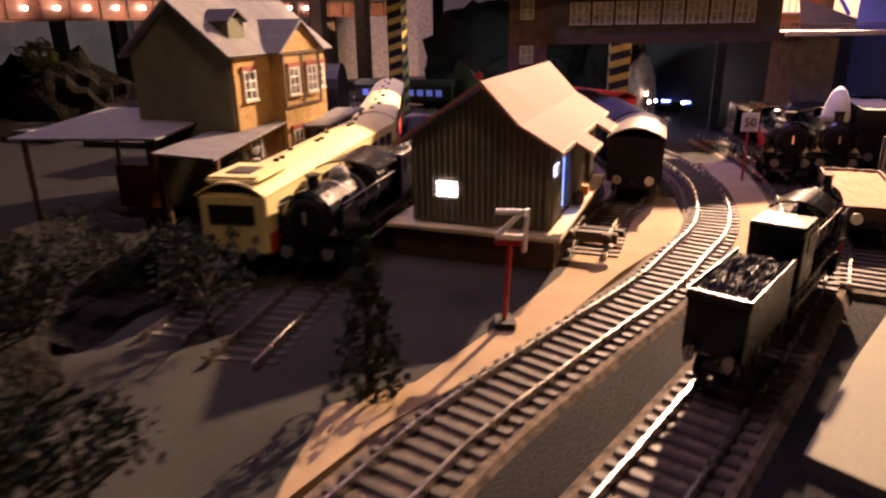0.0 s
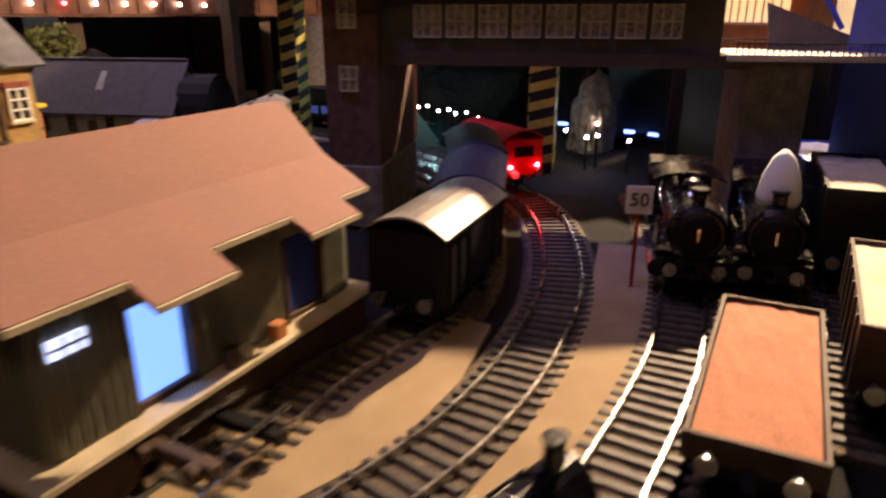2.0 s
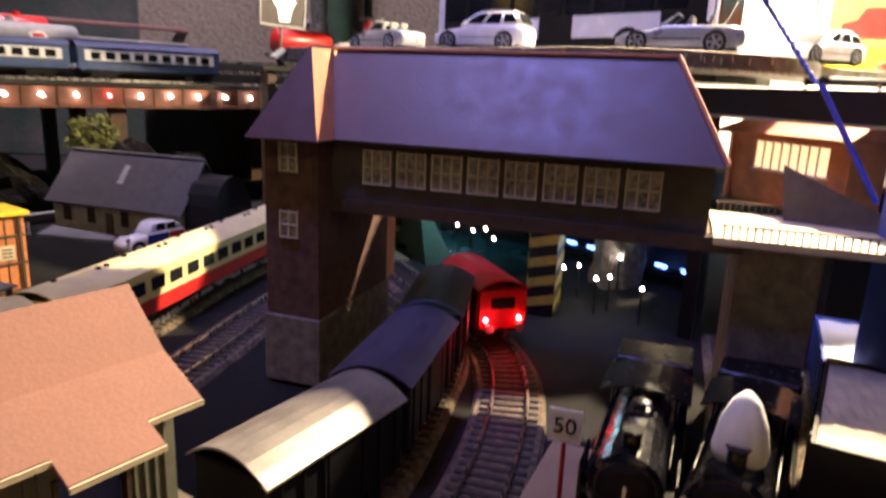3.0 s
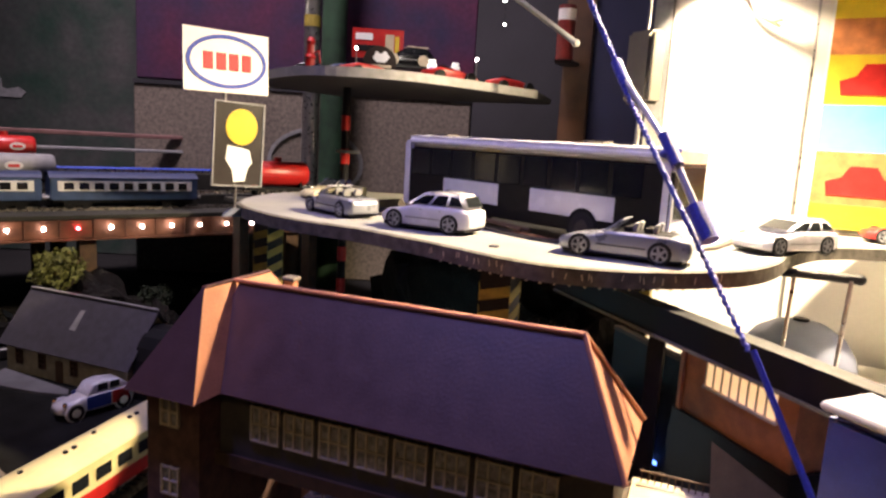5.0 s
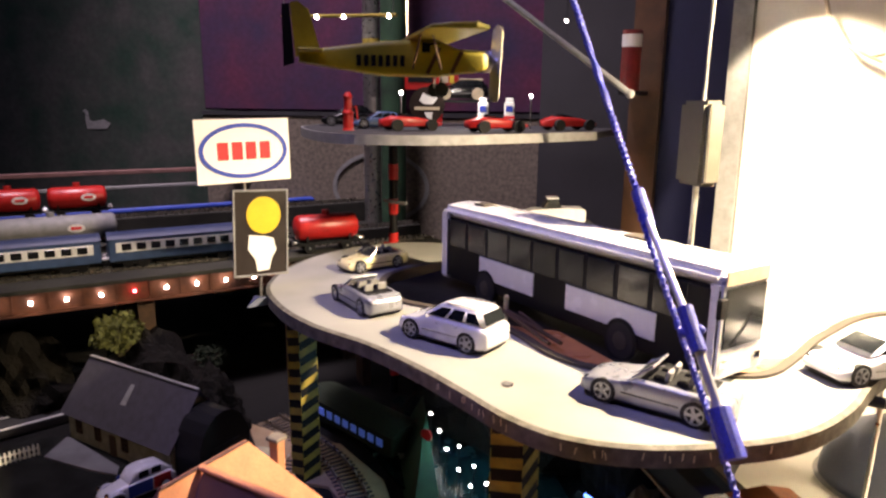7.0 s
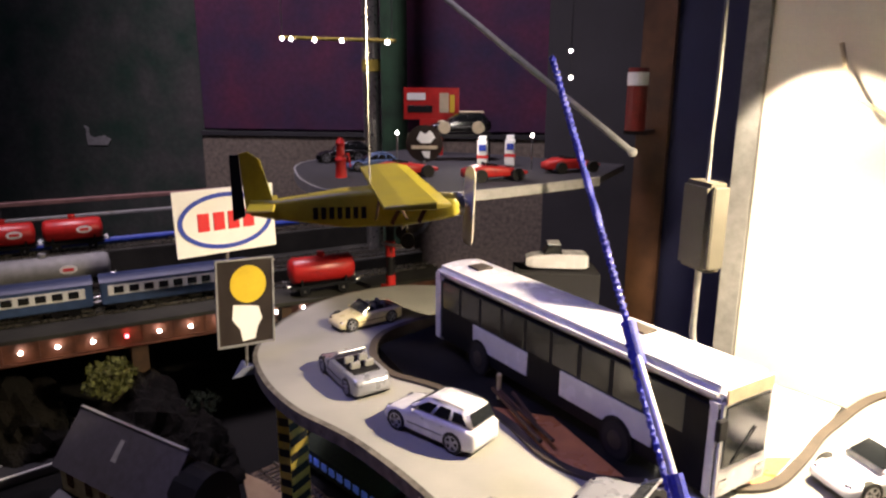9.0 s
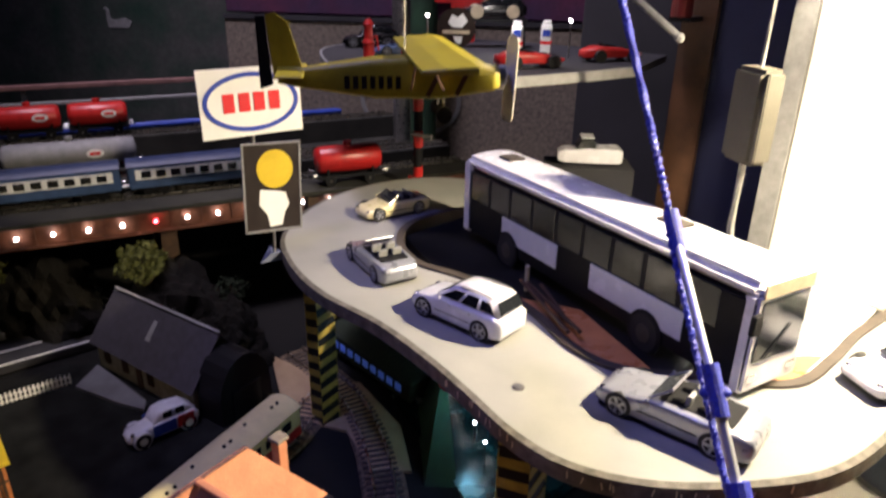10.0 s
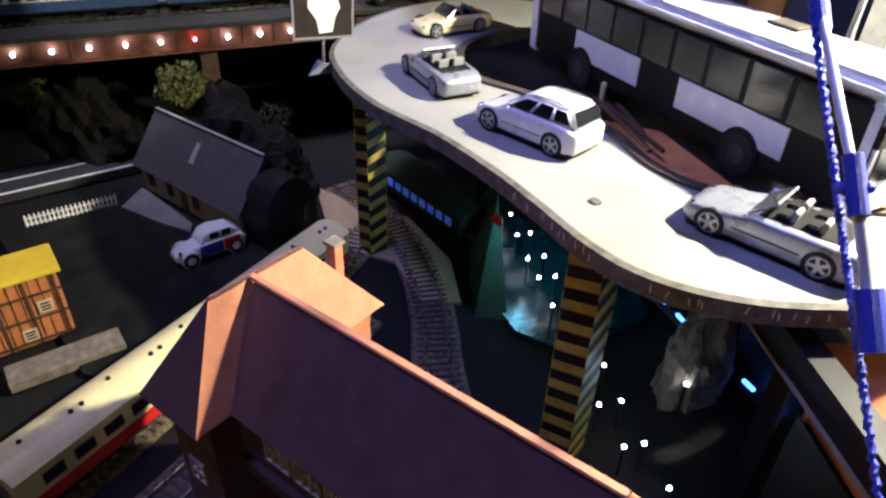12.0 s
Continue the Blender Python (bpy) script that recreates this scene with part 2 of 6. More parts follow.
# ---- builders ----
def part(name, bm, material, parent=None, label="", smooth=False):
    me = bpy.data.meshes.new(name)
    bm.to_mesh(me)
    bm.free()
    me.materials.append(M[material] if isinstance(material, str) else material)
    if smooth:
        for p in me.polygons:
            p.use_smooth = True
    ob = new(name, me)
    if parent is not None:
        ob.parent = parent
    if label:
        ob["label"] = label
    return ob


def thing(name, m, label, category, group="", kind=""):
    ob = new(name)
    ob.empty_display_size = 0.01
    ob.matrix_world = m
    return tagged(ob, label, category, group, kind)


def at(x=0, y=0, z=0, rz=0, rx=0, ry=0):
    return pose(x, y, z, rx, ry, rz)


def box(sx, sy, sz, m=None, bm=None, bevel=0.0, seg=1):
    """A block whose foot is centred on m's origin."""
    bm = bm or bmesh.new()
    made = bmesh.ops.create_cube(bm, size=1, matrix=(m or Matrix()) @ Matrix.Translation((0, 0, sz / 2)) @ Matrix.Diagonal((sx, sy, sz, 1)))
    if bevel:
        edges = list({e for v in made["verts"] for e in v.link_edges})
        bmesh.ops.bevel(bm, geom=edges, offset=bevel, segments=seg, affect="EDGES", clamp_overlap=True)
    return bm


def cyl(r, h, m=None, bm=None, seg=20, r2=None):
    """A round bar along z whose foot is centred on m's origin."""
    bm = bm or bmesh.new()
    bmesh.ops.create_cone(bm, cap_ends=True, segments=seg, radius1=r, radius2=r if r2 is None else r2, depth=h, matrix=(m or Matrix()) @ Matrix.Translation((0, 0, h / 2)))
    return bm


def ball(r, m=None, bm=None, seg=16):
    bm = bm or bmesh.new()
    bmesh.ops.create_uvsphere(bm, u_segments=seg, v_segments=max(6, seg // 2), radius=r, matrix=m or Matrix())
    return bm


def slab(points, z0, z1, bm=None, m=None):
    """A flat plate with the outline of points between two heights."""
    bm = bm or bmesh.new()
    m = m or Matrix()
    low = [bm.verts.new(m @ Vector((x, y, z0))) for x, y in points]
    top = [bm.verts.new(m @ Vector((x, y, z1))) for x, y in points]
    bm.faces.new(top)
    bm.faces.new(low[::-1])
    n = len(points)
    for i in range(n):
        bm.faces.new((low[i], low[(i + 1) % n], top[(i + 1) % n], top[i]))
    bmesh.ops.recalc_face_normals(bm, faces=bm.faces[:])
    return bm


def solid(verts, faces, bm=None, m=None):
    bm = bm or bmesh.new()
    m = m or Matrix()
    vs = [bm.verts.new(m @ Vector(v)) for v in verts]
    for f in faces:
        bm.faces.new([vs[i] for i in f])
    bmesh.ops.recalc_face_normals(bm, faces=bm.faces[:])
    return bm


def plate(corners, thick, bm=None):
    """A flat board with the given upper corners, as thick as told, below them."""
    a, b, c = (Vector(corners[i]) for i in (0, 1, 2))
    n = (b - a).cross(c - a).normalized() * thick
    if n.z < 0:
        n = -n
    k = len(corners)
    return solid([*corners, *[tuple(Vector(p) - n) for p in corners]], [list(range(k)), list(range(k, 2 * k))[::-1]] + [[i, (i + 1) % k, k + (i + 1) % k, k + i] for i in range(k)], bm)


def spline(points, step=0.006):
    """A smooth line through the points, at even steps."""
    ps = [Vector(p) if len(p) == 3 else Vector((*p, 0)) for p in points]
    ext = [2 * ps[0] - ps[1], *ps, 2 * ps[-1] - ps[-2]]
    fine = []
    for i in range(1, len(ext) - 2):
        a, b, c, d = ext[i - 1 : i + 3]
        for k in range(24):
            t = k / 24
            fine.append(0.5 * (2 * b + (c - a) * t + (2 * a - 5 * b + 4 * c - d) * t * t + (3 * b - a - 3 * c + d) * t * t * t))
    fine.append(ps[-1])
    out, need = [fine[0]], step
    for a, b in zip(fine, fine[1:]):
        seg = (b - a).length
        pos = 0.0
        while seg - pos >= need:
            pos += need
            out.append(a.lerp(b, pos / seg))
            need = step
        need -= seg - pos
    return out


def side(line, off):
    """The line moved sideways to its left."""
    out = []
    for i, p in enumerate(line):
        d = line[min(i + 1, len(line) - 1)] - line[max(i - 1, 0)]
        d.z = 0
        d.normalize()
        out.append(p + Vector((-d.y, d.x, 0)) * off)
    return out


def sweep(line, profile, bm=None, closed=False):
    """A profile (sideways, up) drawn along a line."""
    bm = bm or bmesh.new()
    rings = []
    for i, p in enumerate(line):
        d = line[min(i + 1, len(line) - 1)] - line[max(i - 1, 0)]
        if closed:
            d = line[(i + 1) % len(line)] - line[i - 1]
        d = Vector((d.x, d.y, 0)).normalized()
        s = Vector((-d.y, d.x, 0))
        rings.append([bm.verts.new(p + s * a + Vector((0, 0, b))) for a, b in profile])
    k = len(profile)
    pairs = list(zip(rings, rings[1:])) + ([(rings[-1], rings[0])] if closed else [])
    for r, q in pairs:
        for j in range(k):
            bm.faces.new((r[j], r[(j + 1) % k], q[(j + 1) % k], q[j]))
    if not closed:
        bm.faces.new(rings[0])
        bm.faces.new(rings[-1][::-1])
    bmesh.ops.recalc_face_normals(bm, faces=bm.faces[:])
    return bm


def tube(points, r, seg=8, bm=None):
    """A round bar through the points, in space."""
    bm = bm or bmesh.new()
    ps = [Vector(p) for p in points]
    rings = []
    for i, p in enumerate(ps):
        d = (ps[min(i + 1, len(ps) - 1)] - ps[max(i - 1, 0)]).normalized()
        q = d.to_track_quat("Z", "Y").to_matrix()
        rings.append([bm.verts.new(p + q @ Vector((r * math.cos(a), r * math.sin(a), 0))) for a in [2 * math.pi * j / seg for j in range(seg)]])
    for a, b in zip(rings, rings[1:]):
        for j in range(seg):
            bm.faces.new((a[j], a[(j + 1) % seg], b[(j + 1) % seg], b[j]))
    bm.faces.new(rings[0][::-1])
    bm.faces.new(rings[-1])
    bmesh.ops.recalc_face_normals(bm, faces=bm.faces[:])
    return bm


def lathe(profile, m=None, bm=None, seg=20):
    """A turned shape: (radius, height) pairs about z."""
    bm = bm or bmesh.new()
    m = m or Matrix()
    rings = [[bm.verts.new(m @ Vector((r * math.cos(a), r * math.sin(a), z))) for a in [2 * math.pi * j / seg for j in range(seg)]] for r, z in profile]
    for a, b in zip(rings, rings[1:]):
        for j in range(seg):
            bm.faces.new((a[j], a[(j + 1) % seg], b[(j + 1) % seg], b[j]))
    bm.faces.new(rings[0][::-1])
    bm.faces.new(rings[-1])
    bmesh.ops.recalc_face_normals(bm, faces=bm.faces[:])
    return bm


# ---- the room and the ground ----
def setting(name, bm, material, label, category):
    return tagged(part(name, bm, material), label, category, kind="structure")


def ground_height(x, y):
    return -0.006 + 0.0015 * noise.noise((x * 9, y * 9, 0)) + 0.0008 * noise.noise((x * 40, y * 40, 3))


gbm = bmesh.new()
bmesh.ops.create_grid(gbm, x_segments=110, y_segments=110, size=0.5)
for v in gbm.verts:
    v.co.x = v.co.x * 2.4 - 0.05
    v.co.y = v.co.y * 2.2 + 0.85
    v.co.z = ground_height(v.co.x, v.co.y)
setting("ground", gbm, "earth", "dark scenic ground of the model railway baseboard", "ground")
setting("floor", box(7, 7, 0.05, at(0, 1, -0.95)), "dark", "dark floor of the room under the layout", "floor")
setting("wall_north", box(7, 0.08, 3.0, at(0, 2.3, -0.9)), "dark", "dark back wall of the room", "wall")
setting("wall_south", box(7, 0.08, 3.0, at(0, -1.8, -0.9)), "dark", "dark wall behind the camera", "wall")
setting("wall_west", box(0.08, 7, 3.0, at(-1.9, 1, -0.9)), "dark", "dark side wall of the room", "wall")
setting("wall_east", box(0.08, 7, 3.0, at(1.9, 1, -0.9)), "dark", "dark side wall of the room", "wall")
setting("ceiling", box(7, 7, 0.05, at(0, 1, 2.0)), "dark", "dark ceiling of the room", "ceiling")
# white wall that the lamp floods, with its blue reveal and the brown post beside it
WW = at(0.251, 1.10, 0, -2)
setting("wall_white", box(0.40, 0.03, 1.5, WW @ at(0.200, 0.015, -0.1)), "white", "white plastered wall brightly lit by a lamp", "wall")
setting("trim", box(0.016, 0.05, 1.5, WW @ at(-0.009, 0.02, -0.1)), "grey", "grey edge strip of the white wall", "trim")
setting("wall_navy", box(0.10, 0.04, 1.5, WW @ at(-0.072, 0.10, -0.1)), "navy", "navy blue painted wall strip", "wall")
setting("post_brown", box(0.032, 0.045, 1.5, WW @ at(-0.119, 0.095, -0.1)), "brownpost", "brown wooden wall post", "post")

# sand strips and track beds
R1 = [(0.11, 0.08), (0.153, 0.196), (0.168, 0.233), (0.197, 0.287), (0.228, 0.342), (0.246, 0.384), (0.262, 0.425), (0.271, 0.475), (0.272, 0.54), (0.256, 0.62), (0.232, 0.672), (0.195, 0.714), (0.158, 0.745), (0.122, 0.773), (0.086, 0.806), (0.03, 0.845), (-0.031, 0.871), (-0.12, 0.885)]
R2 = [(0.178, 0.14), (0.230, 0.24), (0.263, 0.305), (0.290, 0.365), (0.301, 0.41), (0.311, 0.451), (0.318, 0.493), (0.321, 0.56), (0.315, 0.64), (0.303, 0.715)]
R3 = [(0.311, 0.350), (0.3185, 0.372), (0.329, 0.405), (0.342, 0.474), (0.353, 0.56), (0.357, 0.66), (0.345, 0.78)]
R4 = [(0.362, 0.44), (0.374, 0.50), (0.386, 0.56), (0.395, 0.64), (0.397, 0.70), (0.395, 0.76)]
RS = [(0.2005, 0.374), (0.2048, 0.397), (0.2118, 0.441), (0.2265, 0.485), (0.229, 0.53), (0.217, 0.60), (0.190, 0.68), (0.12, 0.75)]
RC = [(0.057, 0.262), (0.058, 0.30), (0.056, 0.43), (0.052, 0.52), (0.040, 0.58), (0.024, 0.63), (0.004, 0.69), (-0.008, 0.745), (-0.014, 0.795), (-0.04, 0.85)]
RB = [(0.0895, 0.250), (0.090, 0.28), (0.0925, 0.38), (0.104, 0.46), (0.105, 0.53), (0.091, 0.60), (0.075, 0.66), (0.058, 0.73), (0.047, 0.775)]


def bed(name, pts, width, material, label, z=-0.0035):
    line = spline(pts, 0.012)
    w = width / 2
    return setting(name, sweep([p + Vector((0, 0, 0)) for p in line], [(-w - 0.003, -0.008), (w + 0.003, -0.008), (w, z), (-w, z)]), material, label, "track bed")


sleeper_mesh = None


def track(name, pts, label, sleepers=True):
    global sleeper_mesh
    line = spline(pts, 0.0062)
    root = thing(name, Matrix(), label, "track", "railway tracks")
    for off in (-0.00825, 0.00825):
        part("rail", sweep(side(line, off), [(-0.0008, -0.0026), (0.0008, -0.0026), (0.0005, 0), (-0.0005, 0)]), "rail", root)
    if sleeper_mesh is None:
        ob = part("sleeper", box(0.0025, 0.027, 0.0022, at(0, 0, -0.0046), bevel=0.0003), "sleeper", root)
        sleeper_mesh = ob.data
        bpy.data.objects.remove(ob)
    for i in range(1, len(line) - 1):
        d = line[i + 1] - line[i - 1]
        ob = new("sleeper", sleeper_mesh)
        ob.parent = root
        ob.matrix_basis = at(*line[i], math.degrees(math.atan2(d.y, d.x)) + random.uniform(-1, 1))
    return root


setting("ground_sand", slab([(0.118, 0.19), (0.115, 0.206), (0.123, 0.235), (0.144, 0.252), (0.165, 0.297), (0.186, 0.350), (0.195, 0.382), (0.21, 0.437), (0.222, 0.50), (0.252, 0.49), (0.252, 0.447), (0.244, 0.408), (0.228, 0.382), (0.216, 0.360), (0.190, 0.30), (0.170, 0.264), (0.146, 0.227), (0.130, 0.188)], -0.010, -0.0031), "sand", "strip of yellow sand beside the siding", "ground")
setting("ground_sand_inner", slab([(0.283, 0.60), (0.285, 0.50), (0.277, 0.43), (0.262, 0.375), (0.240, 0.325), (0.255, 0.33), (0.285, 0.39), (0.302, 0.45), (0.309, 0.50), (0.310, 0.60)], -0.010, -0.0031), "sand", "sandy ground between two tracks", "ground")
setting("ground_board", slab([(0.02, 0.10), (0.145, 0.10), (0.130, 0.20), (0.128, 0.235), (0.15, 0.253), (0.170, 0.297), (0.190, 0.350), (0.20, 0.40), (0.10, 0.42), (0.02, 0.33)], -0.012, -0.0030), "board", "grey painted board in front of the goods shed", "ground")
setting("ground_board_right", slab([(0.255, 0.235), (0.30, 0.20), (0.42, 0.20), (0.42, 0.42), (0.362, 0.405), (0.333, 0.372), (0.312, 0.335), (0.285, 0.29)], -0.012, -0.0026), "tanboard", "tan painted board at the corner of the layout", "ground")
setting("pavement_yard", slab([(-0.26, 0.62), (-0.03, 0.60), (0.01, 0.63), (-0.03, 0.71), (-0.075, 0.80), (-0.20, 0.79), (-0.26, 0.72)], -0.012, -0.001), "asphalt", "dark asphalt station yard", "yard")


setting("pavement_path", slab([(-0.213, 0.711), (-0.235, 0.742), (-0.145, 0.742), (-0.134, 0.734), (-0.161, 0.724)], -0.010, 0.0012), "paleconcrete", "pale concrete path in front of the house", "path")
setting("road_beyond", slab([(-0.47, 0.64), (-0.425, 0.815), (-0.345, 0.800), (-0.372, 0.655)], -0.010, 0.0020), "paleconcrete", "pale blue-grey road beyond the platform", "road")
setting("ground_sand_back", slab([(-0.130, 0.865), (-0.067, 0.872), (-0.028, 0.890), (0.045, 0.868), (0.090, 0.832), (0.066, 0.812), (0.015, 0.833), (-0.018, 0.820), (-0.050, 0.818)], -0.010, -0.0032), "sand", "sandy ground around the back of the track", "ground")


# ---- signal box astride the tracks ----
def windows_into(parent, m, w, h, cols, rows, lit="litwarm", frame_mat="cream", deep=0.0012, name="window"):
    """A small framed window standing proud of a wall in the x-z plane of m, facing -y."""
    win = part(name, box(w, 0.0006, h, m @ at(0, 0.0003, 0)), lit, parent)
    fr = bmesh.new()
    t = 0.0007
    for x in [(-w / 2) + i * w / cols for i in range(cols + 1)]:
        box(t, deep, h + t, m @ at(x, -deep / 2, 0), fr)
    for z in [i * h / rows for i in range(rows + 1)]:
        box(w + t, deep * 0.9, t, m @ at(0, -deep / 2, z - t / 2), fr)
    part("frame", fr, frame_mat, win)
    return win


SB = at(0.152, 0.632, 0, 5.9)
sb = thing("signal_box", SB, "brick signal box bridging the tracks with a plum hipped roof", "signal box")
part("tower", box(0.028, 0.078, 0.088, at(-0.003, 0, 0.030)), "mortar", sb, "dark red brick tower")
part("plinth", box(0.0305, 0.081, 0.034, at(-0.003, 0, -0.004), bevel=0.0006), "stone", sb, "grey stone plinth")
part("bridge_room", box(0.166, 0.052, 0.030, at(0.094, 0, 0.0865)), "olivewall", sb, "dark boarded upper room")
part("girder", box(0.190, 0.058, 0.0035, at(0.096, 0, 0.0830)), "timber", sb, "dark girder under the upper room")
for y in (-0.029, 0.029):
    part("girder_flange", box(0.190, 0.0012, 0.006, at(0.096, y, 0.0818)), "timber", sb)
HX, HY, EZ, RZ, PX, PY, PF = 0.181, 0.031, 0.1150, 0.156, 0.0150, 0.0470, 0.0580
main = bmesh.new()
for s in (-1, 1):
    plate([(0.0, s * HY, EZ), (HX, s * HY, EZ), (0.158, 0, RZ), (0.0, 0, RZ)], 0.0012, main)
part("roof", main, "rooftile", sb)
# roof end, tower slope and rear bay: lamplight put into their orange colour
part("roof_end", plate([(HX, -HY, EZ), (HX, HY, EZ), (0.158, 0, RZ + 0.0002)], 0.0012), "ridgeorange", sb, "hipped end of the roof, terracotta for the lamplight on it")
pav = bmesh.new()
plate([(-0.022, -PY, EZ), (PX, -PY, EZ), (-0.003, -0.020, RZ + 0.001)], 0.0012, pav)
plate([(-0.022, PF, EZ), (PX, PF, EZ), (-0.003, 0.026, RZ + 0.001)], 0.0012, pav)
plate([(-0.022, -PY, EZ), (-0.022, PF, EZ), (-0.003, 0.026, RZ + 0.001), (-0.003, -0.020, RZ + 0.001)], 0.0012, pav)
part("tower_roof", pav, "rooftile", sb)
part("tower_roof_side", plate([(PX, -PY, EZ), (PX, PF, EZ), (-0.003, 0.026, RZ + 0.001), (-0.003, -0.020, RZ + 0.001)], 0.0012), "ridgeorange", sb, "side slope of the tower roof in lamplit terracotta")
part("tower_back", box(0.026, 0.014, 0.088, at(-0.003, 0.046, 0.030)), "ridgeorange", sb, "rear bay of the tower in lamplit orange")
part("ridge_cap", box(0.162, 0.0035, 0.0016, at(0.078, 0, RZ - 0.0006), bevel=0.0005), "ridgeorange", sb, "terracotta ridge cap")
for s in (-1, 1):
    part("hip_cap", tube([(HX + 0.0004, s * (HY + 0.0004), EZ + 0.0008), (0.1585, 0, RZ + 0.0006)], 0.0011, 8), "ridgeorange", sb, "terracotta hip cap")
part("chimney", box(0.0055, 0.0055, 0.026, at(-0.003, 0.0455, 0.122), bevel=0.0004), "ridgeorange", sb, "terracotta chimney")
part("chimney_cap", box(0.0075, 0.0075, 0.002, at(-0.003, 0.0455, 0.148), bevel=0.0004), "stone", sb)
for i in range(8):
    windows_into(sb, at(0.0345 + i * 0.0167, -0.0262, 0.0955), 0.0135, 0.0150, 3, 2, "curtain", "cream")
for i in range(8):
    windows_into(sb, at(0.0325 + i * 0.0167, 0.0262, 0.0955, 180), 0.0135, 0.0150, 3, 2, "curtain", "cream")
for z, h in ((0.100, 0.0125), (0.069, 0.012)):
    windows_into(sb, at(-0.004, -0.0392, z), 0.009, h, 2, 2, "curtain", "cream")
pier = thing("bridge_pier", SB @ at(0.205, 0, -0.004), "rendered pier carrying the terrace of the signal box", "pier")
part("shaft", box(0.03, 0.05, 0.088, bevel=0.001), "stone", pier)
part("terrace", box(0.075, 0.066, 0.003, at(0.012, 0.0, 0.0895)), "cream", pier, "cream terrace slab")
for y in (-0.032, 0.030):
    for i in range(26):
        part("baluster", box(0.0005, 0.0005, 0.0046, at(-0.022 + i * 0.0027, y, 0.0925)), "timber", pier)
    part("handrail", box(0.070, 0.0008, 0.0007, at(0.012, y, 0.0971)), "timber", pier)

# ---- goods shed ----
SH = at(0.1835, 0.360, 0, 80.5)
# local: x along the shed, y across to the far side
sh = thing("goods_shed", SH, "grey-green boarded goods shed with a dusty pink roof", "shed")
part("platform_base", box(0.124, 0.076, 0.0155, at(0.0575, 0.034, -0.005)), "timber", sh, "dark timber platform base")
part("platform", box(0.130, 0.082, 0.0022, at(0.0575, 0.034, 0.0105), bevel=0.0004), "cream", sh, "pale loading platform")
gable = [(0, 0.0135), (0, 0.0500), (0.012, 0.0575), (0.029, 0.0745), (0.064, 0.0508), (0.064, 0.0135)]
wall = bmesh.new()
for x0, x1 in ((0.0, 0.002), (0.1130, 0.1150)):
    solid([(x, y, z) for x in (x0, x1) for y, z in gable], [[0, 1, 2, 3, 4, 5], [11, 10, 9, 8, 7, 6]] + [[i, (i + 1) % 6, 6 + (i + 1) % 6, 6 + i] for i in range(6)], wall)
box(0.1110, 0.002, 0.0375, at(0.0575, 0.063, 0.0127), wall)
part("wall", wall, "shedwall", sh)
for x0, x1, z0, h_ in ((0.002, 0.024, 0.0127, 0.037), (0.043, 0.081, 0.0127, 0.037), (0.100, 0.113, 0.0127, 0.037), (0.024, 0.043, 0.0407, 0.009), (0.081, 0.100, 0.0407, 0.009)):
    part("front_boarding", box(x1 - x0, 0.002, h_, at((x0 + x1) / 2, 0.001, z0)), "shedwall", sh, "weathered front boarding")
for i in range(22):
    y = 0.0015 + i * 0.0029
    top = min(0.0500 + 0.625 * y, 0.0575 + 0.99 * (y - 0.012)) if y < 0.012 else (0.0575 + 0.98 * (y - 0.012) if y < 0.029 else 0.0745 - 0.677 * (y - 0.029))
    part("batten", box(0.0009, 0.0009, top - 0.0142, at(-0.0004, y, 0.0135)), "shedwall", sh)
for i in range(36):
    x = 0.003 + i * 0.0031
    if not (0.023 < x < 0.044 or 0.080 < x < 0.101):
        part("batten", box(0.0009, 0.0009, 0.036, at(x, -0.0004, 0.0132)), "shedwall", sh)
wn = part("gable_window", box(0.0008, 0.0098, 0.0068, at(-0.0009, 0.0466, 0.0258)), "litwhite", sh, "brightly lit white window")
part("glazing_bar", box(0.0006, 0.0006, 0.0068, at(-0.0015, 0.0466, 0.0258)), "grey", wn)
for z in (0.0278, 0.0302):
    part("glazing_bar", box(0.0006, 0.0098, 0.0005, at(-0.0015, 0.0466, z)), "grey", wn)
for x, mm, lab in ((0.0325, "litblue", "doorway lit blue from inside"), (0.0905, "blue", "blue door")):
    dw = part("doorway", box(0.0170, 0.0008, 0.0245, at(x, 0.0024, 0.0145)), mm, sh, lab)
    part("threshold", box(0.0185, 0.0020, 0.0018, at(x, 0.0012, 0.0127)), "timber", dw)
    for s in (-1, 1):
        part("door_post", box(0.0012, 0.0030, 0.028, at(x + s * 0.0095, 0.0006, 0.0127)), "timber", dw)
fw = part("front_window", box(0.0088, 0.0008, 0.0046, at(0.0080, -0.0012, 0.0370)), "litpale", sh, "small lit window")
for k in (0.0070, 0.0101):
    part("glazing_bar", box(0.0006, 0.0006, 0.0046, at(k, -0.0018, 0.0370)), "grey", fw)
part("glazing_bar", box(0.0088, 0.0006, 0.0005, at(0.0080, -0.0018, 0.0391)), "grey", fw)
part("barrel", lathe([(0.0022, 0), (0.0028, 0.003), (0.0022, 0.006)], at(0.052, -0.0035, 0.0127), seg=12), "timber", sh)
part("sack", ball(0.0028, at(0.058, -0.0035, 0.0148) @ Matrix.Diagonal((1, 0.8, 0.8, 1)), seg=12), "cream", sh)
part("crate", box(0.005, 0.004, 0.005, at(0.072, -0.0032, 0.0127), bevel=0.0003), "orangewood", sh)


def near(s):
    return 0.0775 - 1.03 * (0.029 - s) if s > 0.012 else 0.0600 - 0.57 * (0.012 - s)


R0, R1_ = -0.0066, 0.1210
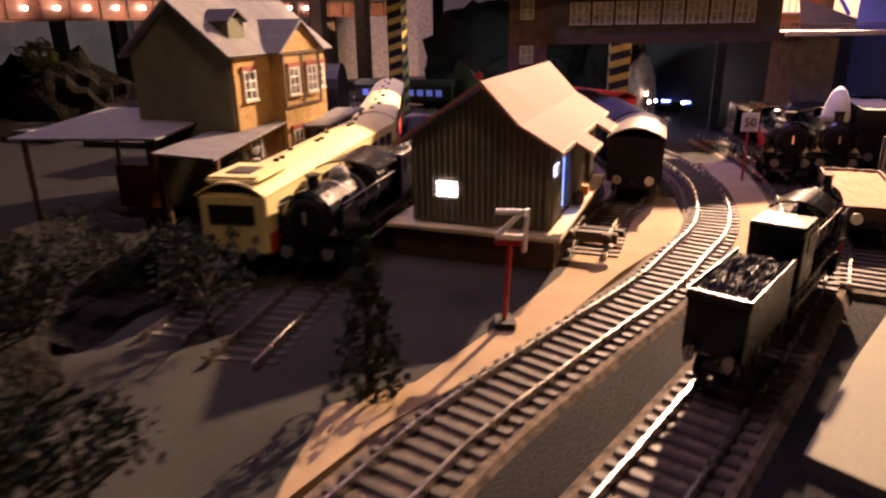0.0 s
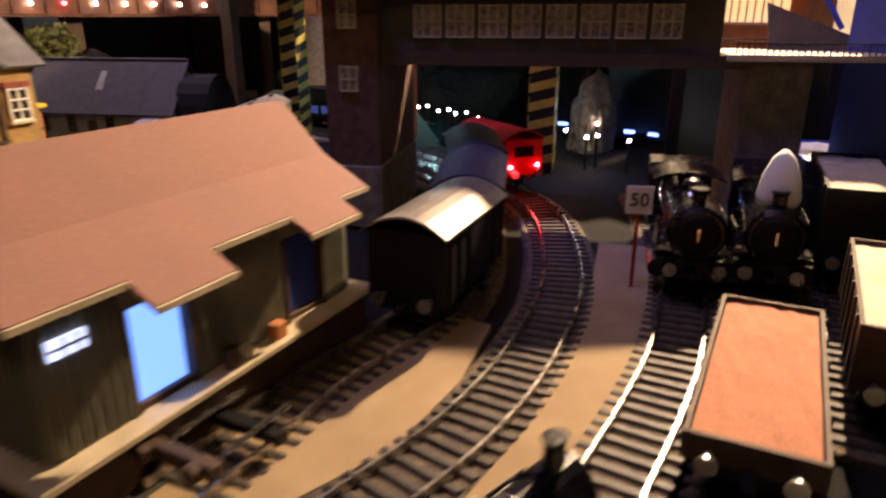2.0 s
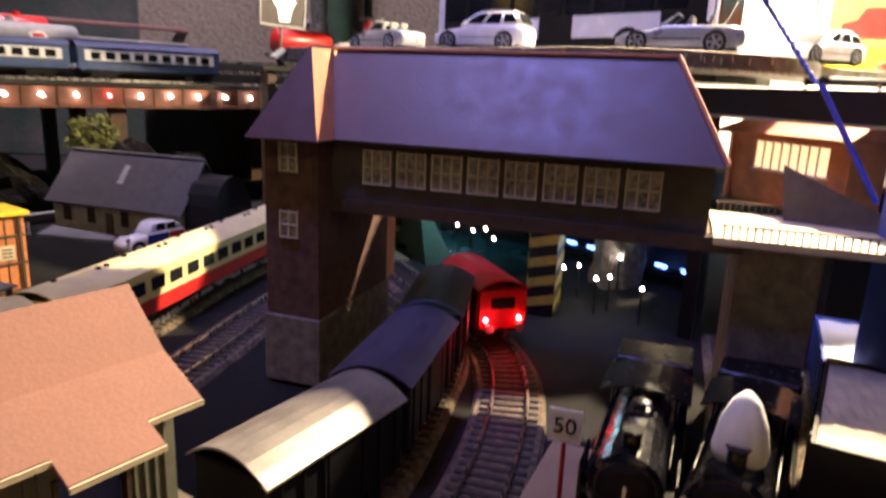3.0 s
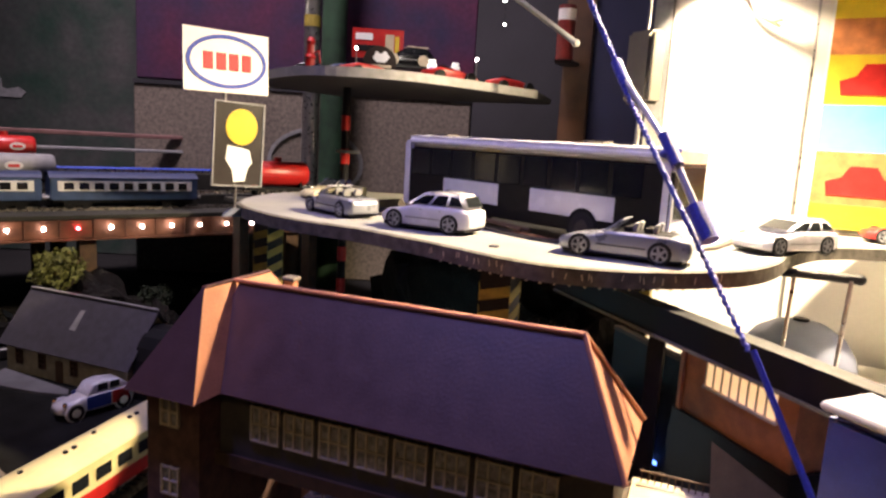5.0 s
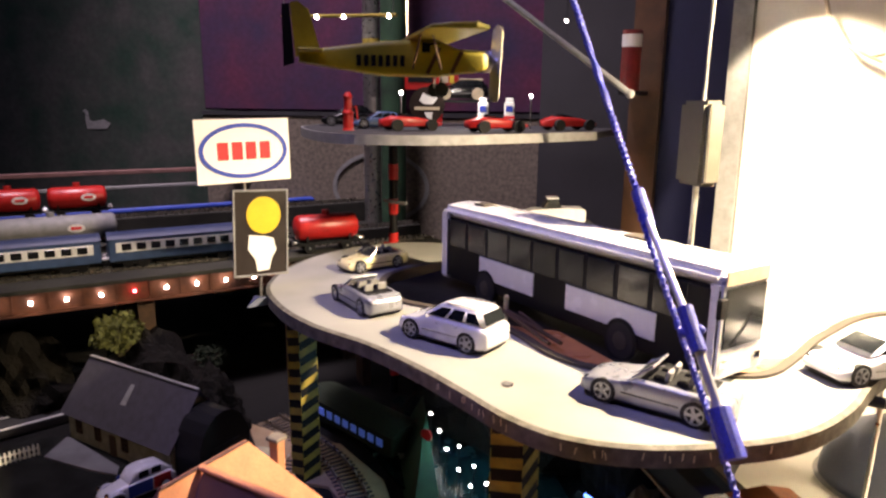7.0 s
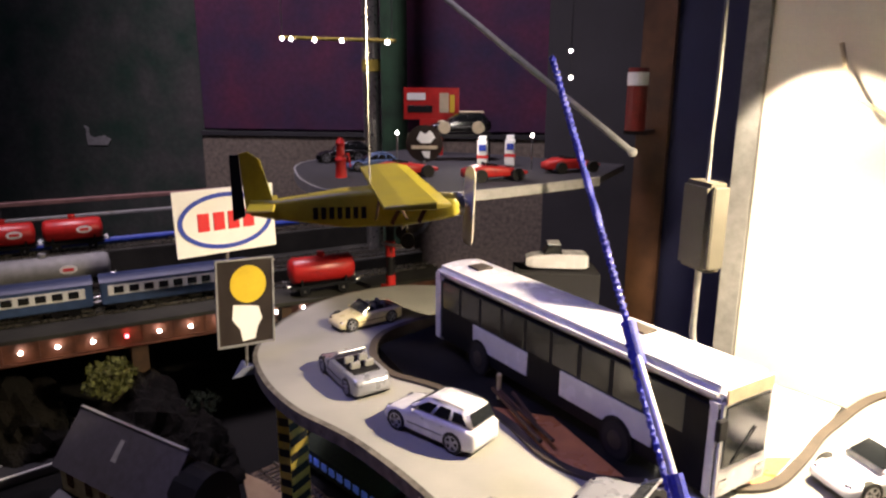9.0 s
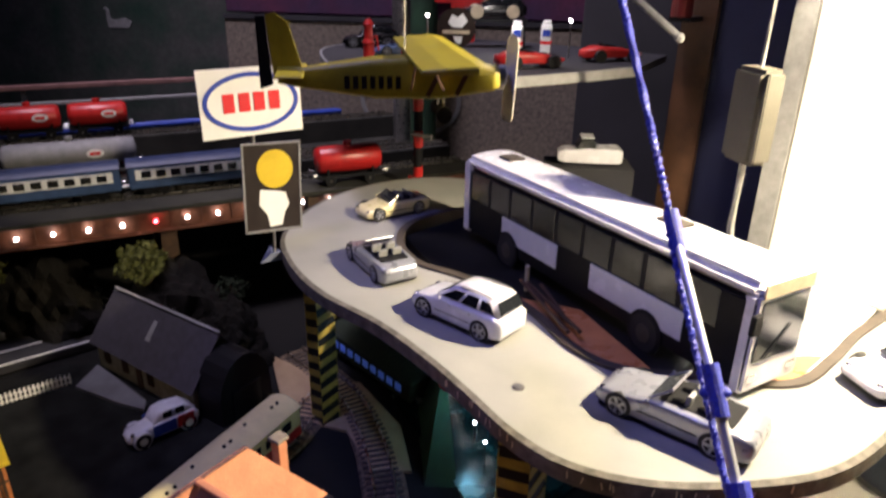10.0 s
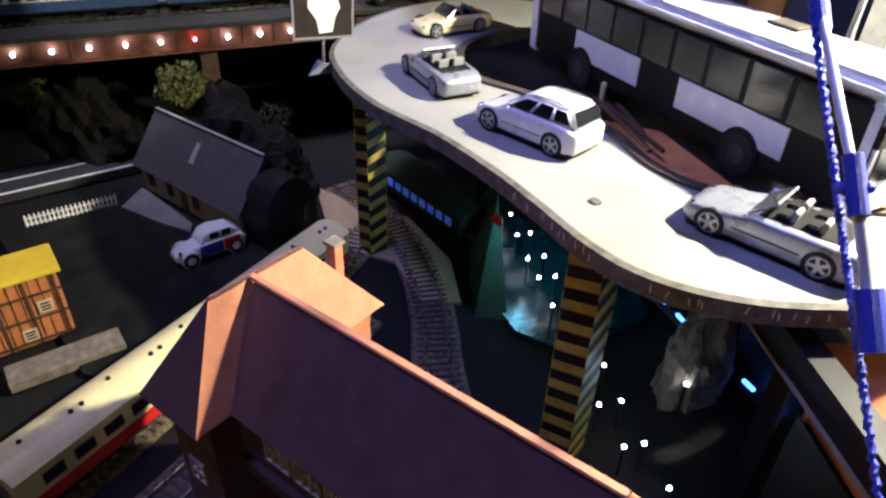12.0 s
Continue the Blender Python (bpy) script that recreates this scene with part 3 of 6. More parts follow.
part("rear_slope", plate([(R0, 0.029, 0.0775), (R1_, 0.029, 0.0775), (R1_, 0.071, 0.0492), (R0, 0.071, 0.0492)], 0.0014), "shedroof", sh)
for nm, x0, x1, y0, y1 in (("upper_slope", R0, R1_, 0.012, 0.029), ("lower_slope", R0, R1_, -0.0055, 0.012), ("door_canopy", 0.0213, 0.0470, -0.0138, -0.0055), ("door_canopy", 0.0785, 0.1040, -0.0132, -0.0055)):
    part(nm, plate([(x0, y1, near(y1)), (x1, y1, near(y1)), (x1, y0, near(y0)), (x0, y0, near(y0))], 0.0014), "shedroof", sh)
for x0, x1, y0 in ((R0, 0.0213, -0.0060), (0.0213, 0.0470, -0.0143), (0.0470, 0.0785, -0.0060), (0.0785, 0.1040, -0.0137), (0.1040, R1_, -0.0060)):
    part("eaves_board", box(x1 - x0, 0.0010, 0.0016, at((x0 + x1) / 2, y0, near(y0) - 0.0016)), "cream", sh, "pale eaves board")
# ---- road deck on striped posts ----
OUT = [(0.02, 1.06), (-0.053, 1.02), (-0.081, 0.952), (-0.071, 0.880), (-0.035, 0.820), (0.012, 0.789), (0.064, 0.772), (0.118, 0.768), (0.166, 0.758), (0.202, 0.747), (0.238, 0.735), (0.268, 0.733), (0.300, 0.745), (0.331, 0.771), (0.356, 0.803), (0.370, 0.845), (0.378, 0.90), (0.40, 0.96), (0.45, 1.00), (0.52, 1.02)]
INN = [(0.52, 1.09), (0.44, 1.08), (0.370, 1.03), (0.345, 0.955), (0.338, 0.905), (0.331, 0.868), (0.317, 0.851), (0.300, 0.846), (0.275, 0.826), (0.249, 0.813), (0.219, 0.817), (0.185, 0.836), (0.150, 0.847), (0.113, 0.848), (0.080, 0.846), (0.046, 0.864), (0.024, 0.895), (0.022, 0.93), (0.032, 0.965), (0.06, 1.0)]
so, si = side(spline(OUT, 0.008), 0.003), spline(INN, 0.008)
deck = thing("road_deck", Matrix(), "pale grey elevated roadway curving round on striped posts", "roadway")
part("carriageway", slab([(p.x, p.y) for p in so + si], 0.1555, 0.165), "deck", deck)
part("edge_strip", sweep([p + Vector((0, 0, 0.165)) for p in so], [(-0.0030, -0.009), (0.0004, -0.009), (0.0004, 0.0003), (-0.0030, -0.0004)]), "deckedge", deck, "rough grey edge of the roadway")
nick = box(0.0006, 0.0004, 0.0034)
for i in range(1, len(so) - 1):
    if 0.18 < so[i].x < 0.345 and so[i].y < 0.82:
        for f in random.sample((0.15, 0.45, 0.8), random.choice((0, 1, 1, 2))):
            p, d = so[i].lerp(so[i + 1], f + random.uniform(-0.15, 0.15)), so[i + 1] - so[i]
            q = p + Vector((d.y, -d.x, 0)).normalized() * 0.0031
            part("nick", nick.copy(), "cream", deck).matrix_basis = pose(q.x, q.y, 0.1580 + random.uniform(0, 0.0022), 0, random.uniform(-15, 15), math.degrees(math.atan2(d.y, d.x)))
part("kerb", sweep([p + Vector((0, 0, 0.165)) for p in si], [(-0.0055, -0.010), (0.0002, -0.010), (0.0002, 0.0020), (-0.0055, 0.0020)]), "kerb", deck, "black rubber kerb")
inner = thing("inner_board", Matrix(), "dark board with an orange varnished strip inside the road loop", "board")
part("panel", slab([(0.03, 0.89), (0.09, 0.858), (0.19, 0.848), (0.25, 0.825), (0.31, 0.86), (0.335, 0.91), (0.345, 1.0), (0.10, 1.06), (0.04, 0.98)], 0.150, 0.1605), "blackboard", inner)
part("strip", slab([(0.150, 0.852), (0.186, 0.842), (0.245, 0.8195), (0.268, 0.829), (0.20, 0.868)], 0.1605, 0.1625), "ply", inner, "orange varnished strip")
part("strip", slab([(0.300, 0.853), (0.315, 0.859), (0.325, 0.875), (0.330, 0.91), (0.318, 0.90)], 0.1605, 0.1625), "ply", inner, "orange varnished strip")
# white sheet added where the lamplit foot of the wall should show
part("white_panel", slab([(0.327, 0.885), (0.332, 0.91), (0.342, 0.995), (0.24, 1.02), (0.225, 0.925)], 0.1605, 0.1622), "white", inner, "added white panel standing in for the lamplit wall base")


def striped_post(x, y, top, foot, w, group="striped posts"):
    root = thing("striped_post", at(x, y, foot, random.uniform(-8, 8)), "square post with black and yellow chevron stripes", "post", group)
    part("core", box(w, w, top - foot), "black", root)
    n = int((top - foot) / 0.0135)
    for i in range(n):
        z = 0.004 + i * 0.0135
        for a in (0, 90, 180, 270):
            h = w / 2 + 0.0004
            m = pose(0, 0, 0, 0, 0, a)
            v = [(-h, -h, z), (h, -h, z + 0.005), (h, -h, z + 0.0112), (-h, -h, z + 0.0062)]
            part("stripe", solid([tuple(m @ Vector(p)) for p in v] + [tuple(m @ Vector((p[0] * 0.9, p[1] + 0.001, p[2]))) for p in v], [[0, 1, 2, 3], [4, 5, 6, 7], [0, 1, 5, 4], [1, 2, 6, 5], [2, 3, 7, 6], [3, 0, 4, 7]]), "yellowdim", root)
    return root


striped_post(-0.012, 0.834, 0.1545, -0.005, 0.0165)
striped_post(0.226, 0.768, 0.1545, -0.005, 0.0185)


# ---- rolling stock ----
def along(line, s, z=0.0):
    """The pose at s metres along a line, x ahead."""
    acc = 0.0
    for a, b in zip(line, line[1:]):
        seg = (b - a).length
        if acc + seg >= s:
            p = a.lerp(b, (s - acc) / seg)
            return at(p.x, p.y, p.z + z, math.degrees(math.atan2(b.y - a.y, b.x - a.x)))
        acc += seg
    a, b = line[-2:]
    return at(b.x, b.y, b.z + z, math.degrees(math.atan2(b.y - a.y, b.x - a.x)))


def wheelset(parent, x, r=0.0055, gauge=0.0165, mat_="black"):
    ws = part("wheelset", cyl(0.0011, gauge + 0.004, at(x, -gauge / 2 - 0.002, r, rx=-90), seg=8), "steel", parent)
    for s in (-1, 1):
        part("wheel", cyl(r, 0.0022, at(x, s * gauge / 2 + 0.0011, r, rx=90), seg=18), mat_, ws)


def buffers(parent, x, z=0.0125):
    d = 1 if x > 0 else -1
    for y in (-0.009, 0.009):
        b = part("buffer", cyl(0.0012, 0.004, at(x, y, z, ry=90 * d), seg=10), "steel", parent)
        part("buffer_head", cyl(0.0026, 0.0008, at(x + 0.004 * d, y, z, ry=90 * d), seg=14), "steel", b)
    part("coupling", box(0.008, 0.003, 0.0015, at(x + 0.003 * d, 0, z - 0.003)), "black", parent)


def arch(half, rise, n=8):
    return [(-half + 2 * half * i / n, rise * (1 - (2 * i / n - 1) ** 2)) for i in range(n + 1)]


def barrel(length, half, z, rise, thick=0.0008):
    """A curved wagon roof along x."""
    prof = arch(half, rise)
    ring = [(y, z + h) for y, h in prof] + [(y, z + h - thick) for y, h in prof[::-1]]
    k = len(ring)
    v = [(x, y, h) for x in (-length / 2, length / 2) for y, h in ring]
    return solid(v, [list(range(k)), list(range(k, 2 * k))[::-1]] + [[i, (i + 1) % k, k + (i + 1) % k, k + i] for i in range(k)])


def coach(name, m, length, label, body="coachblue", lower=None, roof="grey", band=None, count=8, pane="darkglass", h=0.034, ends=True, category="railway coach"):
    root = thing(name, m, label, category)
    w = 0.030
    part("body", box(length, w, h - 0.010, at(0, 0, 0.010), bevel=0.0012, seg=2), body, root)
    if lower:
        for s in (-1, 1):
            part("lower_panel", box(length - 0.003, 0.0008, 0.0085, at(0, s * (w / 2 + 0.0002), 0.0105)), lower, root)
    part("roof", barrel(length + 0.001, w / 2 + 0.0004, h - 0.0005, 0.0058), roof, root, smooth=False)
    part("underframe", box(length - 0.008, 0.022, 0.003, at(0, 0, 0.0075)), "black", root)
    for s in (-1, 1):
        x0 = -length / 2 + 0.010
        pitch = (length - 0.020) / count
        if band:
            part("window_band", box(length - 0.014, 0.0006, 0.0105, at(0, s * (w / 2 + 0.0003), h - 0.0145)), band, root)
        for i in range(count):
            part("window", box(pitch * 0.66, 0.0009, 0.0075, at(x0 + (i + 0.5) * pitch, s * (w / 2 + 0.0005), h - 0.0130), bevel=0.0003), pane, root)
    for s in (-1, 1):
        bogie = part("bogie", box(0.026, 0.021, 0.0035, at(s * (length / 2 - 0.026), 0, 0.0045)), "black", root)
        for d in (-0.008, 0.008):
            wheelset(bogie, s * (length / 2 - 0.026) + d)
    if ends:
        buffers(root, length / 2)
        buffers(root, -length / 2)
    return root


def van(name, m, length, label, body="black", roof="cream", load=None, sides=0.028):
    """A two-axled wagon: closed with a barrel roof, or open with a load."""
    root = thing(name, m, label, "goods wagon", "goods wagons")
    w = 0.030
    part("underframe", box(length, 0.024, 0.003, at(0, 0, 0.0075)), "black", root)
    if load:
        for s in (-1, 1):
            part("side_wall", box(length, 0.0012, sides - 0.0105, at(0, s * (w / 2 - 0.0006), 0.0105)), body, root)
            part("end_wall", box(0.0012, w - 0.0024, sides - 0.0105, at(s * (length / 2 - 0.0006), 0, 0.0105)), body, root)
            for i in range(6):
                part("stanchion", box(0.0014, 0.0009, sides - 0.0105, at((-0.5 + (i + 0.5) / 6) * length, s * (w / 2 + 0.0003), 0.0105)), body, root)
        part("floor", box(length - 0.0024, w - 0.0024, 0.001, at(0, 0, 0.0105)), body, root)
        ld = box(length - 0.003, w - 0.003, 0.004, at(0, 0, sides - 0.0055))
        bmesh.ops.subdivide_edges(ld, edges=ld.edges[:], cuts=9, use_grid_fill=True)
        for v in ld.verts:
            if v.co.z > sides - 0.003:
                v.co.z += 0.0011 * noise.noise(v.co * 260)
        part("load", ld, load, root)
    else:
        part("body", box(length, w, 0.026, at(0, 0, 0.0105), bevel=0.0006), body, root)
        part("roof", barrel(length + 0.003, w / 2 + 0.0012, 0.0362, 0.0062), roof, root)
        for s in (-1, 1):
            part("door", box(length * 0.24, 0.0008, 0.022, at(0, s * (w / 2 + 0.0003), 0.012)), body, root)
            for i in range(7):
                part("rib", box(0.0008, 0.0007, 0.0255, at((-0.5 + (i + 0.5) / 7) * length, s * (w / 2 + 0.0003), 0.0107)), body, root)
    for s in (-1, 1):
        wheelset(root, s * length * 0.3)
        for y in (-0.011, 0.011):
            part("axle_box", box(0.007, 0.0018, 0.006, at(s * length * 0.3, y * 1.08, 0.003)), "black", root)
        buffers(root, s * length / 2)
    return root


def tank(name, m, length, label, body="grey", badge=None, group="tank wagons"):
    root = thing(name, m, label, "tank wagon", group)
    r = 0.0135
    part("barrel", lathe([(0.004, -length / 2), (r * 0.85, -length / 2 + 0.0015), (r, -length / 2 + 0.005), (r, length / 2 - 0.005), (r * 0.85, length / 2 - 0.0015), (0.004, length / 2)], at(0, 0, 0.026, ry=90), seg=24), body, root, smooth=True)
    part("underframe", box(length, 0.020, 0.003, at(0, 0, 0.0085)), "black", root)
    part("dome", cyl(0.004, 0.006, at(0, 0, 0.038)), body, root)
    for s in (-1, 1):
        part("cradle", box(0.002, 0.022, 0.008, at(s * length * 0.34, 0, 0.011)), "black", root)
        wheelset(root, s * length * 0.3)
        buffers(root, s * length / 2)
        if badge:
            b = part("badge", cyl(0.0062, 0.0006, at(length * 0.18, s * 0.0133, 0.027, rx=90) @ Matrix.Diagonal((1.35, 0.75, 1, 1)), seg=24), "signwhite", root, "white oval badge")
            part("badge_bar", box(0.010, 0.0008, 0.0030, at(length * 0.18, s * 0.0141, 0.0255)), "signred", b)
    return root


def locomotive(m, label, tender=True, glint="steel", deflectors=True, length=0.105, beam="red", dome=None):
    """A black steam engine, chimney ahead along +x."""
    root = thing("steam_locomotive", m, label, "locomotive", "steam locomotives")
    L = length
    part("frame", box(L, 0.020, 0.005, at(0, 0, 0.008)), "blackgloss", root)
    part("running_board", box(L - 0.006, 0.030, 0.0012, at(0, 0, 0.0160), bevel=0.0003), "blackgloss", root)
    bz = 0.0265
    part("boiler", lathe([(0.0098, 0), (0.0105, 0.002), (0.0105, L * 0.62)], at(-L * 0.20, 0, bz, ry=90), seg=24), "blackgloss", root, smooth=False)
    sm = part("smokebox", lathe([(0.0111, 0), (0.0111, 0.012), (0.0095, 0.0135), (0.0093, 0.0135)], at(L * 0.40, 0, bz, ry=90), seg=24), "blackgloss", root)
    part("smokebox_door", lathe([(0.0088, 0), (0.007, 0.0012), (0.002, 0.0017)], at(L * 0.40 + 0.0135, 0, bz, ry=90), seg=20), "black", sm)
    part("door_dart", box(0.001, 0.0011, 0.005, at(L * 0.40 + 0.0155, 0, bz - 0.002)), glint, sm)
    part("chimney", lathe([(0.0032, 0), (0.0028, 0.002), (0.0028, 0.006), (0.0036, 0.0075)], at(L * 0.45, 0, bz + 0.009), seg=14), "blackgloss", root)
    for x in (0.02, 0.20):
        part("dome", lathe([(0.0044, 0), (0.0042, 0.003), (0.003, 0.0052), (0.001, 0.006)], at(L * x, 0, bz + 0.0088), seg=14), (dome or glint) if x > 0.1 else "blackgloss", root)
    for i in range(4):
        part("boiler_band", lathe([(0.0107, 0), (0.0107, 0.001)], at(-L * 0.15 + i * L * 0.15, 0, bz, ry=90), seg=24), glint, root)
    cab = part("cab", box(0.022, 0.029, 0.022, at(-L * 0.31, 0, 0.0165), bevel=0.0008), "blackgloss", root)
    part("cab_roof", barrel(0.026, 0.0155, 0.0380, 0.0038), "blackgloss", cab)
    for s in (-1, 1):
        part("cab_window", box(0.009, 0.0008, 0.007, at(-L * 0.31, s * 0.0146, 0.0285)), "darkglass", cab)
        part("handrail", tube([(-L * 0.18, s * 0.0115, bz + 0.004), (L * 0.42, s * 0.0115, bz + 0.004)], 0.0004, 6), glint, root)
        part("cylinder", cyl(0.0038, 0.014, at(L * 0.30, s * 0.0128, 0.0085, ry=90), seg=14), "blackgloss", root)
        part("connecting_rod", box(L * 0.56, 0.0007, 0.0014, at(-0.002, s * 0.0122, 0.0068)), glint, root)
        if deflectors:
            part("smoke_deflector", box(0.016, 0.0007, 0.012, at(L * 0.42, s * 0.0142, 0.0180)), "blackgloss", root)
        part("head_lamp", lathe([(0.0016, 0), (0.0019, 0.0018)], at(L * 0.48, s * 0.009, 0.0205, ry=90), seg=12), glint, root)
    for i in range(3):
        wheelset(root, -L * 0.18 + i * L * 0.19, 0.0088)
    wheelset(root, L * 0.40, 0.0050)
    wheelset(root, -L * 0.38, 0.0050)
    part("buffer_beam", box(0.0015, 0.029, 0.005, at(L / 2, 0, 0.0110)), beam, root)
    buffers(root, L / 2 + 0.001)
    part("front_steps", box(0.004, 0.028, 0.0012, at(L / 2 - 0.006, 0, 0.0178)), glint, root)
    if tender:
        T = 0.058
        tx = -L / 2 - T / 2 - 0.003
        tn = part("tender", box(T, 0.029, 0.017, at(tx, 0, 0.0115), bevel=0.0008), "blackgloss", root, "black tender with a coal load")
        coal = box(T - 0.006, 0.024, 0.003, at(tx, 0, 0.0278))
        bmesh.ops.subdivide_edges(coal, edges=coal.edges[:], cuts=30, use_grid_fill=True)
        for v in coal.verts:
            if v.co.z > 0.029:
                v.co.z += 0.0016 * noise.noise(v.co * 700) + 0.0022 * noise.noise(v.co * 160)
        part("coal", coal, "black", tn)
        for s in (-1, 1):
            part("tender_rail", box(T, 0.0009, 0.003, at(tx, s * 0.0145, 0.0283)), "blackgloss", tn)
        part("tender_end", box(0.0009, 0.029, 0.003, at(tx - T / 2, 0, 0.0283)), "blackgloss", tn)
        for d in (-0.020, -0.007, 0.007, 0.020):
            wheelset(tn, tx + d, 0.0052)
        buffers(tn, tx - T / 2)
    return root


line1, line2, line3, line4, lineS, lineC, lineB = (spline(p, 0.003) for p in (R1, R2, R3, R4, RS, RC, RB))


def nearest(line, x, y):
    """How far along the line its point nearest to (x, y) lies."""
    best = min(range(len(line)), key=lambda i: (line[i].x - x) ** 2 + (line[i].y - y) ** 2)
    return sum((b - a).length for a, b in zip(line[:best], line[1 : best + 1]))


# dark vans on the siding that curves under the signal box
s0 = nearest(lineS, 0.232, 0.474)
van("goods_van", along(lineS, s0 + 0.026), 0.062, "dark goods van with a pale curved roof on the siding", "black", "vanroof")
# the two rear roofs carry the shadow in their violet-black colour
van("goods_van", along(lineS, s0 + 0.098), 0.070, "dark blue-black goods van, roof coloured as in shade", "black", "shadedroof")
van("goods_van", along(lineS, s0 + 0.174), 0.066, "dark blue-black goods van, roof coloured as in shade", "black", "shadedroof")
# engine and tender close to the camera, engines further back
locomotive(along(line2, nearest(line2, 0.272, 0.331)) @ pose(0, 0, 0, 0, 0, -3.2) @ Matrix.Diagonal((0.74, 0.60, 0.98, 1)), "black steam locomotive with coal-filled tender and bright fittings")
locomotive(along(line2, nearest(line2, 0.319, 0.585)) @ pose(0, 0, 0, 0, 0, 180), "black steam locomotive facing down the track, bright handrails", False, "chrome", beam="blackgloss")
tank_engine = locomotive(along(line3, nearest(line3, 0.354, 0.588)) @ pose(0, 0, 0, 0, 0, 180), "black tank locomotive with a polished dome", False, "chrome", False, beam="blackgloss")
# white cone in place of the lamp's highlight on the polished dome
part("chimney_cover", lathe([(0.0078, 0), (0.0082, 0.003), (0.0068, 0.011), (0.0040, 0.018), (0.0012, 0.021)], at(0.040, 0, 0.0365), seg=18), "signwhite", tank_engine, "white cone standing for the lamplit polished dome", smooth=True)
van("open_wagon", along(line3, nearest(line3, 0.337, 0.448)), 0.088, "open wagon filled with terracotta-coloured gravel", "timber", load="orangegravel", sides=0.0175)
van("open_wagon", along(line4, nearest(line4, 0.392, 0.595)), 0.082, "black open wagon with a pale load", "black", load="cream", sides=0.042)
van("open_wagon", along(line4, nearest(line4, 0.397, 0.690)), 0.070, "blue open wagon with a pale heaped load", "blue", load="signwhite", sides=0.034)
van("open_wagon", along(line4, nearest(line4, 0.372, 0.490)) @ at(0, -0.010, 0), 0.082, "dark open wagon with a pale timber load", "timber", load="cream", sides=0.030)
# red railcar under the signal box, tail lights towards the camera
sr = nearest(line1, 0.229, 0.676)
red1 = coach("red_railcar", along(line1, sr + 0.032), 0.060, "red railcar with dim windows and red tail lamps", "red", None, "red", None, 6, "litdim", 0.034)
for y in (-0.010, 0.010):
    part("tail_lamp", ball(0.0015, at(-0.0305, y, 0.0165), seg=12), "ledred", red1)
part("end_window", box(0.0008, 0.014, 0.006, at(-0.0302, 0, 0.0225)), "darkglass", red1)
lamp("tail_lamp_light", "POINT", tuple((along(line1, sr + 0.032) @ Vector((-0.048, 0, 0.012)))), (0, 0, 0), 0.004, (1.0, 0.03, 0.04), 0.004)
# cream and red railcar set along the station platform
for m_, ln in ((at(0.0555, 0.422, 0, 90.8), 0.206), (at(0.0200, 0.6625, 0, 103.6), 0.268)):
    rc = coach("cream_railcar", m_, ln, "cream railcar with a red lower body and vents on its roof", "railcream", "red", "railcream", None, int(ln / 0.0185), "darkglass", 0.036)
    for i in range(int(ln / 0.026)):
        for d in (0.0, 0.0065) if i % 2 else (0.0,):
            part("roof_vent", cyl(0.0014, 0.0014, at(-ln / 2 + 0.016 + i * 0.026 + d, 0.002 * (-1) ** i, 0.0408), seg=10), "black", rc)
    if ln > 0.25:
        continue
    part("front_window", box(0.0008, 0.020, 0.008, at(-ln / 2 - 0.0002, 0, 0.0235)), "darkglass", rc)
    part("front_roof", box(0.030, 0.024, 0.0030, at(-ln / 2 + 0.017, 0, 0.0395), bevel=0.0012, seg=2), "railcream", rc, "raised cab roof")
    part("roof_hatch", box(0.012, 0.011, 0.0006, at(-ln / 2 + 0.015, 0, 0.0425)), "kerb", rc, "dark roof hatch")
    for y in (-0.010, 0.010):
        part("head_lamp", cyl(0.0016, 0.0010, at(-ln / 2 - 0.0008, y, 0.0175, ry=90), seg=10), "chrome", rc)
locomotive(along(lineB, nearest(lineB, 0.0925, 0.375)) @ pose(0, 0, 0, 0, 0, 180), "black steam locomotive waiting beside the goods shed", True, "grey", beam="blackgloss")

# ---- trackside signs and buffer stop ----
bs = thing("buffer_stop", along(lineS, 0.004), "dark buffer stop with bright rails on the siding", "buffer stop")
for y in (-0.00825, 0.00825):
    part("raised_rail", tube([(0.0, y, 0.0), (0.006, y, 0.006), (0.030, y, 0.0065)], 0.0009, 6), "rail", bs)
    part("buffer", lathe([(0.0026, 0), (0.0024, 0.0025), (0.001, 0.003)], at(-0.002, y, 0.0070, ry=-90), seg=12), "timber", bs)
part("beam", box(0.004, 0.026, 0.0045, at(0.000, 0, 0.0045), bevel=0.0005), "timber", bs)
part("sleeper_beam", box(0.004, 0.026, 0.003, at(0.022, 0, 0.001)), "black", bs)

zs = thing("zigzag_sign", at(0.172, 0.297, -0.003, 12, ry=3) @ Matrix.Diagonal((0.95, 1.1, 1.28, 1)), "red and white zigzag trackside sign on a red post", "sign")
part("post", cyl(0.0009, 0.026, seg=8), "red", zs)
part("foot", box(0.008, 0.008, 0.002), "black", zs)
for a, b in (((-0.006, 0.0335), (0.0035, 0.0335)), ((0.0035, 0.0335), (-0.0055, 0.0265)), ((-0.0055, 0.0265), (0.0045, 0.0265)), ((0.0052, 0.0345), (0.0052, 0.0225))):
    part("stroke", tube([(a[0], -0.001, a[1]), (b[0], -0.001, b[1])], 0.0009, 6), "signwhite", zs)
part("backing", box(0.0115, 0.0006, 0.0015, at(0, -0.0004, 0.0240)), "red", zs)

sp = thing("speed_sign", at(0.3005, 0.5437, -0.004, 8), "white speed sign on a red post beside the track", "sign")
part("post", cyl(0.0008, 0.040, seg=8), "red", sp)
